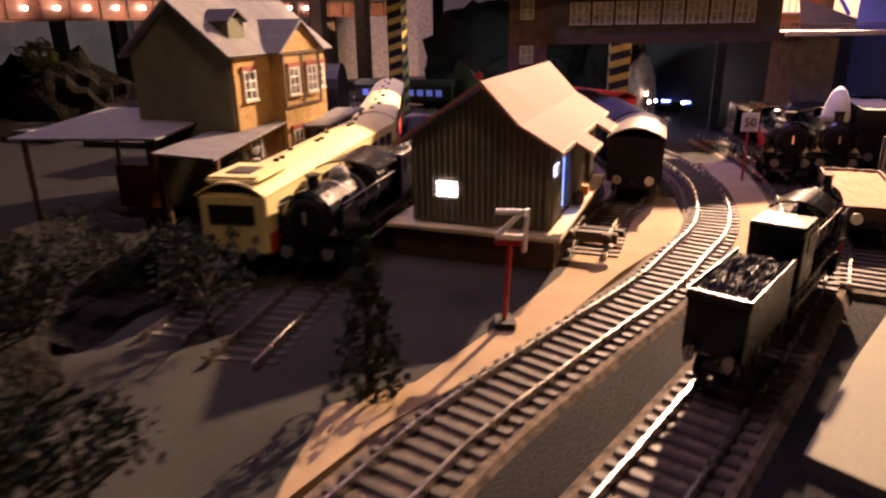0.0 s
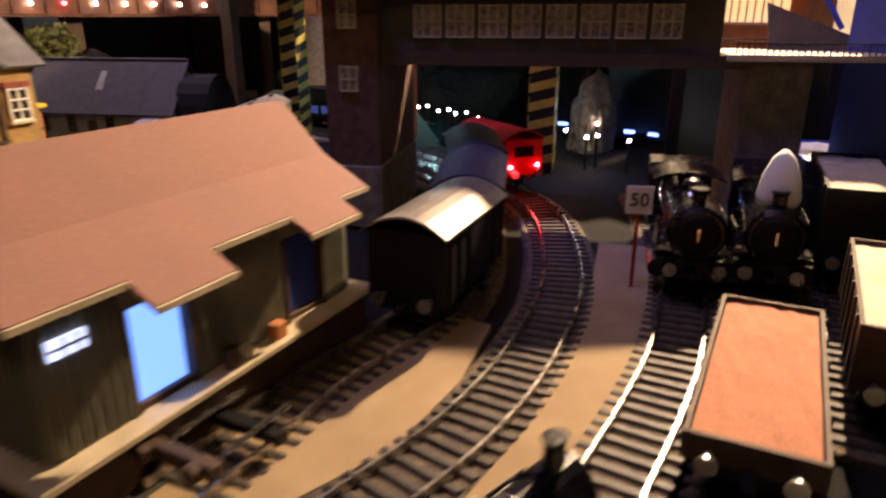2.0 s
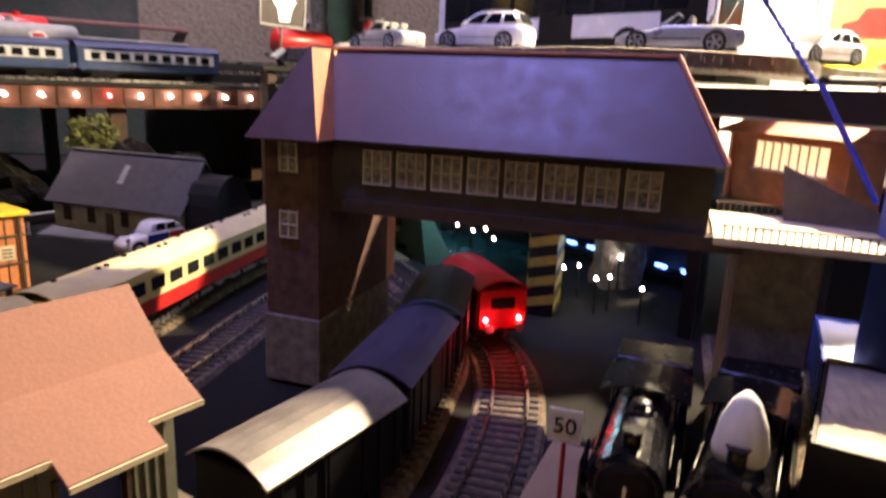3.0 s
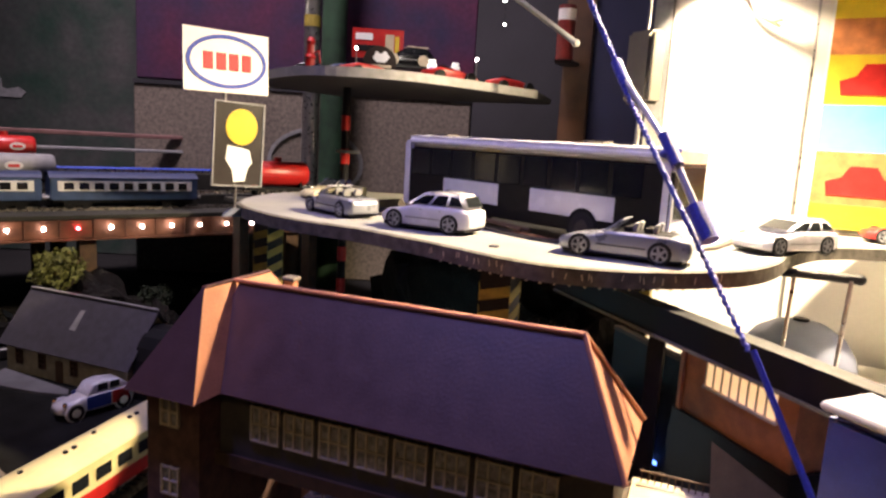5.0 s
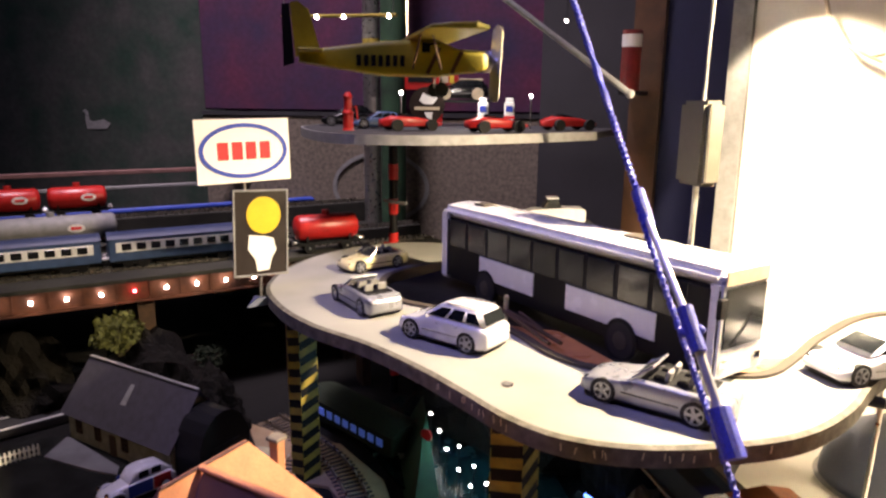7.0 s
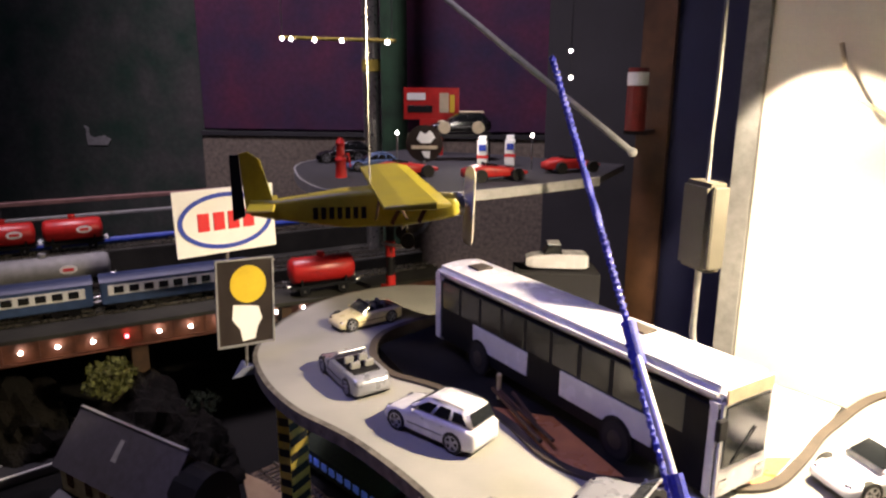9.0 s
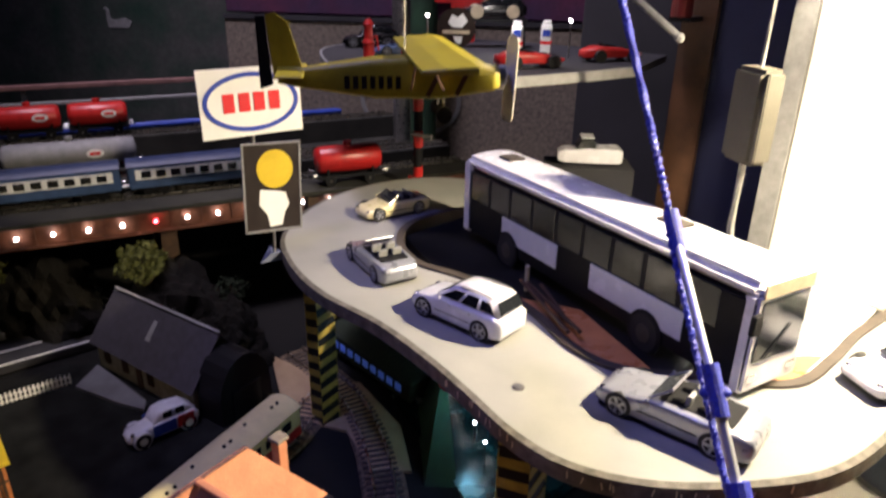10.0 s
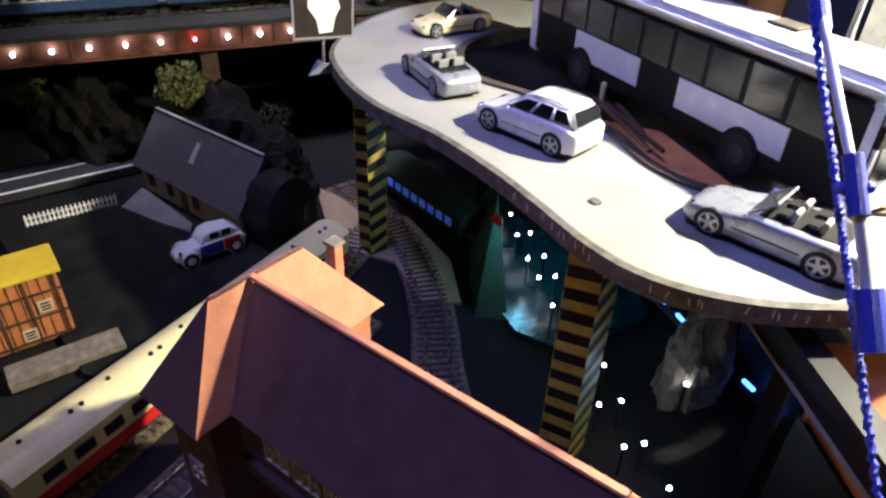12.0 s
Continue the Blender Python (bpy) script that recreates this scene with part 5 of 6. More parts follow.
# ---- city bus ----
BUS = at(0.1945, 0.8935, 0.1612, -20.6) @ Matrix.Diagonal((1.0, 1.03, 1.08, 1))
bus = thing("city_bus", BUS, "white city bus with a long dark glazed side", "bus")
BL, BW, BH = 0.258, 0.0415, 0.0640
part("body", box(BL, BW - 0.0012, BH - 0.018, at(0, 0, 0.0075), bevel=0.0015, seg=2), "black", bus, "dark glazed bus body")
part("roof", box(BL, BW, 0.0085, at(0, 0, BH - 0.0105), bevel=0.0034, seg=3), "whitecar", bus, "white roof")
part("roof_shell", barrel(BL - 0.008, BW / 2 - 0.0034, BH - 0.0021, 0.0016), "whitecar", bus)
part("rear_panel", box(0.010, BW + 0.0004, BH - 0.012, at(-BL / 2 + 0.0046, 0, 0.0065), bevel=0.0016, seg=2), "whitecar", bus, "white rear corner panel")
part("front_frame", box(0.008, BW + 0.0004, BH - 0.014, at(BL / 2 - 0.0038, 0, 0.0065), bevel=0.0018, seg=2), "whitecar", bus, "white front")
part("windscreen", box(0.0010, BW - 0.008, 0.030, at(BL / 2 + 0.0003, 0, 0.0225), bevel=0.0003), "darkglass", bus)
part("destination_display", box(0.0010, BW - 0.006, 0.0068, at(BL / 2 + 0.0004, 0, 0.0545)), "cream", bus)
part("wiper", tube([(BL / 2 + 0.0013, -0.010, 0.0235), (BL / 2 + 0.0013, 0.006, 0.038)], 0.0004, 5), "black", bus)
for s in (-1, 1):
    part("headlight", box(0.0010, 0.006, 0.004, at(BL / 2 + 0.0004, s * 0.0145, 0.0125), bevel=0.0004), "chrome", bus)
    for a, b in ((-0.0760, -0.0140), (0.0180, 0.0900)):
        part("side_panel", box(b - a, 0.0010, 0.0150, at((a + b) / 2, s * (BW / 2 - 0.0003), 0.0165)), "whitecar", bus, "white lower side panel")
    for i in range(9):
        part("window", box(0.0225, 0.0008, 0.0200, at(-0.1065 + i * 0.0255, s * (BW / 2 - 0.0005), 0.0325), bevel=0.0004), "darkglass", bus)
    for x in (-0.0065, 0.098) if s > 0 else ():
        dr = part("door", box(0.028, 0.0010, 0.042, at(x, s * (BW / 2 - 0.0003), 0.0085)), "darkglass", bus)
        part("door_post", box(0.0010, 0.0013, 0.042, at(x, s * (BW / 2 - 0.0003), 0.0085)), "black", dr)
    for x in (-0.068, 0.066):
        part("wheel_arch", cyl(0.0125, 0.0014, at(x, s * (BW / 2) + 0.0007, 0.0105, rx=90), seg=24), "black", bus)
        ty = part("tyre", cyl(0.0102, 0.006, at(x, s * (BW / 2 - 0.002) + 0.003, 0.0102, rx=90), seg=24), "tyre", bus)
        part("rim", lathe([(0.0058, -0.0034), (0.0052, 0.0034), (0.002, 0.0037)] if s < 0 else [(0.0058, -0.0034), (0.0052, 0.0034), (0.002, 0.0037)], at(x, s * (BW / 2 - 0.002), 0.0102, rx=90 if s < 0 else -90), seg=18), "kerb", ty)
part("roof_hatch", box(0.014, 0.013, 0.0012, at(-0.098, 0, BH - 0.0003), bevel=0.0003), "kerb", bus, "dark roof hatch")
part("roof_hatch", box(0.018, 0.011, 0.0012, at(0.055, 0.003, BH - 0.0003), bevel=0.0003), "kerb", bus, "dark roof hatch")
part("door_mirror", box(0.003, 0.006, 0.010, at(BL / 2 + 0.003, -BW / 2 - 0.003, 0.040), bevel=0.0006), "black", bus)
for x, y in ((0.2415, 0.8755), (0.2705, 0.8630)):
    lb = thing("ground_light", at(x, y, 0.1605), "tiny bright white light set in the board", "light", "ground lights")
    part("socket", cyl(0.0016, 0.003, seg=10), "black", lb)
    part("bulb", ball(0.0013, at(0, 0, 0.0035), seg=10), "led", lb)
# timber offcuts leaning on the kerb
for i, (x0, y0, x1, y1) in enumerate(((0.156, 0.866, 0.214, 0.827), (0.161, 0.867, 0.219, 0.832), (0.168, 0.872, 0.20, 0.845))):
    t_ = thing("wood_strip", Matrix(), "thin brown wooden strip lying by the kerb", "stick", "wood strips")
    part("strip", tube([(x0, y0, 0.1700 - i * 0.001), (x1, y1, 0.1690)], 0.0014, 6), "timber", t_)
pk = thing("marker_peg", at(0.157, 0.872, 0.1605), "short pale peg standing beside the roadway", "peg")
part("shaft", cyl(0.0016, 0.016, seg=10), "cream", pk)
part("head", ball(0.0019, at(0, 0, 0.0165), seg=10), "cream", pk)
spl = thing("drain_cover", at(0.220, 0.768, 0.1651), "small round dark drain cover in the roadway", "drain cover")
part("plate", cyl(0.0030, 0.0006, seg=16), "kerb", spl)
for k in range(4):
    part("bar", box(0.005, 0.0005, 0.0004, at(0, -0.0018 + k * 0.0012, 0.0006)), "grey", spl)
# saw-tooth edge marks on the front of the deck
for i in range(26):
    p = so[int(len(so) * 0.52) + i]
    q = so[int(len(so) * 0.52) + i + 1]
    part("edge_mark", box(0.0012, 0.0008, 0.008, at(p.x, p.y, 0.1545, math.degrees(math.atan2(q.y - p.y, q.x - p.x)))), "cream", deck)

# ---- advertising sign (shapes only) and picture panel ----
def facing(o, ux, uy, uz):
    """A pose with x along the sign's width and z up its height."""
    x = Vector((ux, uy, uz)).normalized()
    z = Vector((0, 0, 1))
    y = z.cross(x).normalized()
    z = x.cross(y)
    return Matrix.Translation(o) @ Matrix((x, y, z)).transposed().to_4x4()


SG = facing((-0.0160, 0.7900, 0.2740), 0.020, 0.066, 0.001)
sg = thing("advertising_sign", SG, "white sign with blue oval ring and red bars", "sign")
part("plate", box(0.0690, 0.0012, 0.0450, at(0, 0, -0.0225)), "signwhite", sg)


part("oval_ring", ring(0.0325, 0.0196, 0.0030, 0.0008, at(0, -0.0004, 0)), "signblue", sg, "blue oval ring")
for x in (-0.0155, -0.0050, 0.0050, 0.0155):
    part("red_bar", box(0.0078, 0.0008, 0.0125, at(x, -0.0008, -0.0062), bevel=0.0003), "signred", sg)
part("post", cyl(0.0012, 0.040, at(-0.001, 0.0018, -0.0560), seg=10), "steel", sg)
SP = facing((-0.0125, 0.7985, 0.2130), 0.020, 0.052, -0.002)
sq = thing("picture_panel", SP, "dark framed panel with plain yellow and white painted shapes", "sign")
part("panel", box(0.0400, 0.0012, 0.0620, at(0, 0, -0.031)), "panelblack", sq)
part("shape", ring(0.0128, 0.0138, 0.0127, 0.0005, at(0.002, -0.0007, 0.0135)), "yellow", sq, "yellow painted disc")
part("shape", slab([(-0.009, -0.001), (0.003, -0.0025), (0.009, -0.004), (0.0115, -0.013), (0.008, -0.019), (0.006, -0.028), (-0.003, -0.029), (-0.0045, -0.020), (-0.010, -0.012)], 0, 0.0005, m=at(0, -0.0006, 0, rx=90)), "signwhite", sq, "white painted shape")
for x in (-0.0200, 0.0200):
    part("frame_side", box(0.0012, 0.0022, 0.0640, at(x, -0.0004, -0.032)), "grey", sq)
for z in (-0.0325, 0.0312):
    part("frame_rail", box(0.0412, 0.0022, 0.0012, at(0, -0.0004, z)), "grey", sq)
part("post", cyl(0.0011, 0.028, at(0, 0.0016, -0.0555), seg=8), "steel", sq)
part("bracket", solid([(-0.012, -0.002, -0.0560), (0.016, 0.000, -0.0560), (0.004, 0.030, -0.0560), (-0.004, -0.003, -0.0490), (0.004, -0.002, -0.0490), (0.000, 0.010, -0.0510)], [[0, 1, 2], [5, 4, 3], [0, 1, 4, 3], [1, 2, 5, 4], [2, 0, 3, 5]]), "domegrey", sq, "blue-grey wedge-shaped bracket on the roadway edge")

# ---- yellow aeroplane on a thread ----
PLN = at(0.2179, 0.6855, 0.3262, 48.4) @ Matrix.Diagonal((0.667, 0.667, 0.72, 1))
pn = thing("toy_aeroplane", PLN, "yellow toy aeroplane hanging on a thread, bright propeller", "aeroplane")
part("fuselage", loft([(-0.058, 0.0020, -0.0035, 0.0035, 0.0012), (-0.045, 0.0045, -0.0055, 0.0035, 0.002), (-0.012, 0.0085, -0.0095, 0.0075, 0.003), (0.018, 0.0092, -0.0098, 0.0090, 0.003), (0.030, 0.0088, -0.0085, 0.0045, 0.003), (0.044, 0.0078, -0.0070, 0.0040, 0.003), (0.048, 0.0062, -0.0052, 0.0026, 0.002)]), "planeyellow", pn, smooth=True)
part("cowling", lathe([(0.0060, 0), (0.0056, 0.004), (0.0025, 0.0055)], at(0.047, 0, -0.0013, ry=90), seg=20), "steel", pn)
part("wing", loft([(0.002, 0.069, 0.0090, 0.0102, 0.0005), (0.011, 0.071, 0.0088, 0.0112, 0.001), (0.024, 0.071, 0.0088, 0.0118, 0.001), (0.031, 0.068, 0.0090, 0.0105, 0.0007)]), "planeyellow", pn)
for s in (-1, 1):
    part("wing_strut", tube([(0.004, s * 0.0085, -0.0060), (0.004, s * 0.032, 0.0090)], 0.0007, 6), "brownpost", pn)
    part("wing_strut", tube([(0.020, s * 0.0088, -0.0060), (0.010, s * 0.034, 0.0090)], 0.0007, 6), "brownpost", pn)
    part("side_stripe", box(0.0022, 0.0005, 0.0150, at(0.012, s * 0.0092, -0.0085, ry=28)), "brownpost", pn)
    part("side_stripe", box(0.0022, 0.0005, 0.0130, at(0.026, s * 0.0091, -0.0080, ry=28)), "brownpost", pn)
    part("cabin_window", box(0.010, 0.0006, 0.0050, at(0.014, s * 0.0088, 0.0022)), "darkglass", pn)
    for k in range(7):
        part("marking_bar", box(0.0026, 0.0005, 0.0056, at(-0.026 + k * 0.0040, s * (0.0076 + 0.0002 * k), -0.0052)), "black", pn, "dark bar of an unreadable marking")
    part("wheel", cyl(0.0038, 0.0022, at(0.020, s * 0.011 + 0.0011, -0.0165, rx=90), seg=16), "tyre", pn)
    part("wheel_leg", tube([(0.020, s * 0.0075, -0.0085), (0.020, s * 0.011, -0.0165)], 0.0006, 6), "steel", pn)
part("tail_fin", slab([(-0.060, -0.001), (-0.046, 0.001), (-0.052, 0.022), (-0.058, 0.026), (-0.062, 0.025)], -0.0007, 0.0007, m=pose(0, 0, 0, 90, 0, 0)), "planeyellow", pn)
part("rudder", slab([(-0.0665, -0.006), (-0.0605, -0.004), (-0.0622, 0.0245), (-0.0665, 0.0245)], -0.0009, 0.0009, m=pose(0, 0, 0, 90, 0, 0)), "black", pn, "black rudder")
part("tailplane", box(0.013, 0.046, 0.0010, at(-0.052, 0, 0.0012), bevel=0.0004), "planeyellow", pn)
pr = part("propeller", loft([(0, 0.0050, -0.0200, 0.0200, 0.0048), (0.0009, 0.0044, -0.0195, 0.0195, 0.0043)], m=at(0.0545, 0, -0.0023, rz=20, rx=4)), "propeller", pn, "bright metal propeller")
part("spinner", lathe([(0.0020, 0), (0.0015, 0.003), (0.0005, 0.004)], at(0.0535, 0, -0.0013, ry=90), seg=12), "chrome", pr)
part("thread", tube([(0.002, 0, 0.011), (0.0, 0.004, 1.66)], 0.0004, 5), "steel", pn)

# ---- toy shelf ----
sf = thing("toy_shelf", at(0, 0, 0.276), "dark rounded shelf with a pale edge carrying toys", "shelf")
SFO = [(-0.19, 1.05), (-0.165, 0.985), (-0.110, 0.935), (-0.055, 0.900), (-0.010, 0.885), (0.030, 0.898), (0.068, 0.937), (0.100, 1.021), (0.122, 1.10)]
edge = spline(SFO, 0.01)
part("board", slab([(p.x, p.y) for p in edge] + [(0.10, 1.20), (-0.05, 1.20), (-0.18, 1.17)], 0, 0.0065), "dark", sf)
part("edge_band", sweep([p + Vector((0, 0, 0)) for p in edge], [(-0.0016, -0.001), (0.0002, -0.001), (0.0002, 0.0072), (-0.0016, 0.0072)]), "grey", sf, "pale edge band")
pst = part("post", cyl(0.0045, 0.282, at(-0.067, 1.015, -0.282), seg=14), "black", sf)
for i in range(7):
    part("red_collar", cyl(0.0050, 0.016, at(-0.067, 1.015, -0.262 + i * 0.036), seg=14), "red", pst)
part("signal_arm", box(0.030, 0.002, 0.003, at(-0.060, 1.010, -0.070)), "grey", pst)
part("signal_arm", box(0.026, 0.002, 0.003, at(-0.062, 1.010, -0.115)), "red", pst)
SZ = 0.2826


def toy_racer(x, y, a, colour="red", label="red toy racing car on the shelf"):
    t_ = thing("toy_car", at(x, y, SZ, a) @ Matrix.Diagonal((1.35, 1.3, 1.3, 1)), label, "toy car", "shelf toys")
    part("body", loft([(-0.022, 0.0050, 0.003, 0.008, 0.0015), (-0.012, 0.0080, 0.003, 0.0105, 0.002), (0.004, 0.0078, 0.003, 0.0095, 0.002), (0.018, 0.0055, 0.003, 0.0065, 0.0015), (0.023, 0.0030, 0.0035, 0.0055, 0.001)]), colour, t_, smooth=True)
    part("windscreen", loft([(-0.008, 0.0040, 0.009, 0.0125, 0.001), (0.001, 0.0035, 0.009, 0.0105, 0.0006)]), "darkglass", t_)
    for xx in (-0.013, 0.013):
        for s in (-1, 1):
            part("wheel", cyl(0.0042, 0.003, at(xx, s * 0.0085 + 0.0015, 0.0042, rx=90), seg=14), "tyre", t_)
    return t_


toy_racer(0.055, 1.018, 58)
toy_racer(0.082, 1.112, 60)
toy_racer(-0.020, 0.985, 62)
car(at(-0.075, 1.000, SZ, 235), "small blue toy car on the shelf", "coachblue", 0.050, 0.021, 0.0165, 0.030, 0.0048, group="shelf toys", name="toy_car")
car(at(-0.145, 1.03, SZ, 225), "black toy car with bright trim on the shelf", "blackgloss", 0.058, 0.024, 0.0215, 0.034, 0.0055, group="shelf toys", name="toy_car")
rack = thing("display_stand", at(-0.065, 1.125, SZ, 40), "small raised stand on the shelf", "stand")
part("top", box(0.075, 0.034, 0.003, at(0, 0, 0.026)), "black", rack)
for x in (-0.034, 0.034):
    part("leg", box(0.004, 0.030, 0.026, at(x, 0, 0)), "black", rack)
saloon = car(rack.matrix_world @ at(0.004, 0, 0.029, 184), "old black toy saloon with a pale roof and wings", "blackgloss", 0.066, 0.023, 0.0225, 0.036, 0.0058, group="shelf toys", name="toy_car", trim="black")
part("pale_roof", box(0.026, 0.0150, 0.0016, at(-0.012, 0, 0.0220), bevel=0.0006), "cream", saloon, "pale roof")
for x in (-0.0180, 0.0190):
    for s in (-1, 1):
        part("wing", lathe([(0.0066, -0.0016), (0.0070, 0), (0.0066, 0.0016)], at(x, s * 0.0108, 0.0066, rx=90), seg=16), "cream", saloon, "pale wing")
for i, x in enumerate((-0.003, 0.012)):
    pm = thing("toy_fuel_pump", at(x, 1.085 + 0.028 * i, SZ, 30) @ Matrix.Diagonal((0.9, 0.9, 1.05, 1)), "white toy fuel pump with coloured bands", "fuel pump", "shelf toys")
    part("cabinet", box(0.012, 0.009, 0.026, bevel=0.0012), "signwhite", pm)
    part("dial", box(0.008, 0.0008, 0.006, at(0, -0.0047, 0.016)), "signblue", pm)
    part("band", box(0.0122, 0.0092, 0.003, at(0, 0, 0.009)), "signred", pm)
    part("top", box(0.009, 0.006, 0.004, at(0, 0, 0.026), bevel=0.0008), "signwhite", pm)
sgn = thing("toy_sign", at(-0.116, 1.145, SZ, 30) @ Matrix.Diagonal((1.35, 1, 1.0, 1)), "red toy sign with white patches on a stand", "sign", "shelf toys")
part("post", box(0.020, 0.003, 0.042), "red", sgn)
part("board", box(0.048, 0.0015, 0.036, at(0, 0, 0.041)), "red", sgn)
for x, z, w_, h_, mm in ((-0.013, 0.063, 0.016, 0.008, "signwhite"), (-0.010, 0.049, 0.022, 0.008, "black"), (0.011, 0.049, 0.008, 0.022, "cream"), (0.018, 0.049, 0.004, 0.020, "yellow")):
    part("patch", box(w_, 0.0006, h_, at(x, -0.0010, z), bevel=0.0002), mm, sgn)
bdg = thing("toy_badge", at(-0.050, 1.050, SZ, 35), "white shield-shaped toy badge on a stand", "ornament", "shelf toys")
part("shield", cyl(0.0185, 0.002, at(0, 0.001, 0.0235, rx=90), seg=28), "panelblack", bdg, "dark round plate")
part("splash", slab([(-0.008, 0.028), (-0.004, 0.036), (0.001, 0.033), (0.006, 0.037), (0.011, 0.030), (0.006, 0.024), (-0.003, 0.024)], -0.0004, 0.0004, m=pose(0, -0.0013, 0, 90, 0, 0)), "signwhite", bdg, "white painted splash")
part("splash", slab([(-0.003, 0.016), (0.006, 0.016), (0.005, 0.009), (0.000, 0.010)], -0.0004, 0.0004, m=pose(0, -0.0013, 0, 90, 0, 0)), "signwhite", bdg, "white painted splash")
part("bar", box(0.026, 0.0006, 0.0034, at(0, -0.0013, 0.0182)), "cream", bdg)
part("stem", cyl(0.0014, 0.008, seg=8), "steel", bdg)
rf = thing("toy_fuel_column", at(-0.062, 0.945, SZ, 0), "red toy fuel column with a thin arm", "fuel pump", "shelf toys")
part("column", lathe([(0.0058, 0), (0.0050, 0.002), (0.0046, 0.014), (0.0054, 0.016), (0.0038, 0.019), (0.0034, 0.028), (0.0044, 0.031), (0.002, 0.035)], seg=16), "red", rf)
part("arm", tube([(0, 0, 0.018), (0.010, 0, 0.022), (0.012, 0, 0.010)], 0.0008, 6), "red", rf)
gc = thing("green_column", at(-0.248, 1.23, -0.006), "dark green painted column behind the shelf", "column")
part("shaft", cyl(0.018, 0.95, seg=24), "green", gc)
part("steel_tube", cyl(0.012, 0.95, at(-0.034, -0.008, 0), seg=16), "steel", gc)
part("label_band", cyl(0.0124, 0.016, at(-0.034, -0.008, 0.385), seg=16), "yellowdim", gc, "worn yellow band")
for x, y, z in ((-0.062, 1.022, 0.318), (0.045, 1.10, 0.316)):
    l_ = thing("shelf_light", at(x, y, SZ), "tiny bright white light standing on the shelf", "light", "shelf lights")
    part("stem", cyl(0.0007, z - SZ, seg=6), "steel", l_)
    part("bulb", ball(0.0016, at(0, 0, z - SZ), seg=10), "led", l_)
pu = thing("toy_pickup", at(0.084, 1.085, 0.160, 215) @ Matrix.Diagonal((0.88, 0.88, 0.92, 1)), "white toy pickup truck behind the bus", "toy car")
part("plinth", box(0.09, 0.05, 0.034), "dark", pu)
part("body", loft([(-0.034, 0.011, 0.038, 0.050, 0.002), (-0.030, 0.013, 0.037, 0.052, 0.002), (0.0, 0.013, 0.037, 0.052, 0.002), (0.026, 0.012, 0.037, 0.050, 0.003), (0.033, 0.010, 0.039, 0.047, 0.002)]), "whitecar", pu)
part("cab", loft([(-0.006, 0.0105, 0.051, 0.053, 0.001), (-0.003, 0.0100, 0.051, 0.062, 0.002), (0.008, 0.0100, 0.051, 0.062, 0.002), (0.014, 0.0105, 0.051, 0.053, 0.001)]), "darkglass", pu)
part("cab_roof", box(0.014, 0.020, 0.0014, at(0.003, 0, 0.0615), bevel=0.0005), "whitecar", pu)

# ---- mast with blue cord ----
mast = thing("antenna_mast", Matrix(), "steel telescopic mast bound with blue cord leaning over the road", "mast")
ax = Vector((-0.1595, 0.1370, 0.2490))
JOINTS = [(0.3200, 0.7320, 0.2270), (0.2850, 0.7690, 0.2650), (0.2290, 0.8100, 0.3560)]
lowp, j1, j2, topp = Vector((0.3660, 0.7000, 0.1480)), Vector(JOINTS[0]), Vector(JOINTS[1]), Vector((0.2150, 0.8200, 0.3790))
part("lower_tube", tube([Vector((0.339, 0.718, 0.196)), j1], 0.0018, 14), "aluminium", mast)
part("middle_tube", tube([j1, j2], 0.0015, 14), "aluminium", mast)
part("upper_tube", tube([j2, topp], 0.0009, 12), "aluminium", mast)
part("cord_end", tube([lowp, (0.3935, 0.6820, 0.0990)], 0.0014, 8), "rope", mast, "end of the blue cord")


def cord(a, b, r, turns, off, n=90):
    d = (b - a)
    q = d.normalized().to_track_quat("Z", "Y").to_matrix()
    return [a + d * (i / n) + q @ Vector((off + 0.0006 * math.cos(turns * 6.283 * i / n + off), 0.0006 * math.sin(turns * 6.283 * i / n), 0)) for i in range(n + 1)]


for ph in (0, 1):
    part("cord", tube(cord(lowp, j2, 0.0015, 34 + ph, 0.0026), 0.0011, 6), "rope", mast, "twisted blue cord")
    part("cord", tube(cord(j2, topp, 0.0015, 40 + ph, 0.0003), 0.0014, 6), "rope", mast, "twisted blue cord")
for c, r in ((j1, 0.0030), (j2, 0.0030), (Vector((0.339, 0.718, 0.196)), 0.0042)):
    dd = ax.normalized() * 0.009
    part("tape", tube([c - dd, c + dd], r, 12), "rope", mast, "wrap of blue tape")
for i in range(4):
    part("knot", ball(0.0026, at(*(j1 + Vector((0.002 * (-1) ** i, 0.0015 * i - 0.002, 0.002 * i - 0.004)))) @ Matrix.Diagonal((1.2, 0.9, 0.8, 1)), seg=10), "rope", mast)
rod2 = thing("guy_rod", Matrix(), "thin grey rod slanting behind the mast", "rod")
part("rod", tube([(-0.16, 1.0, 0.553), (0.068, 1.0, 0.398), (0.187, 1.0, 0.317)], 0.0026, 8), "grey", rod2)
part("end_cap", ball(0.0036, at(0.187, 1.0, 0.317), seg=10), "grey", rod2)
part("hanger", tube([(-0.16, 1.0, 0.553), (-0.16, 1.0, 2.0)], 0.0008, 6), "steel", rod2)
for k, (x, y, z) in enumerate(((0.031, 1.20, 0.399), (0.032, 1.20, 0.371))):
    l_ = thing("string_light", at(x, y, z), "tiny white light on a wire", "light", "string lights")
    part("bulb", ball(0.0016, seg=10), "led", l_)
    part("wire", tube([(0, 0, 0), (0.006, 0.01, 1.56)], 0.0003, 4), "black", l_)

lb_ = thing("light_bar", Matrix(), "thin pale bar with small lights hanging in the dark", "light bar")
part("bar", tube([(-0.384, 1.15, 0.424), (-0.175, 1.15, 0.413)], 0.0022, 8), "yellowdim", lb_)
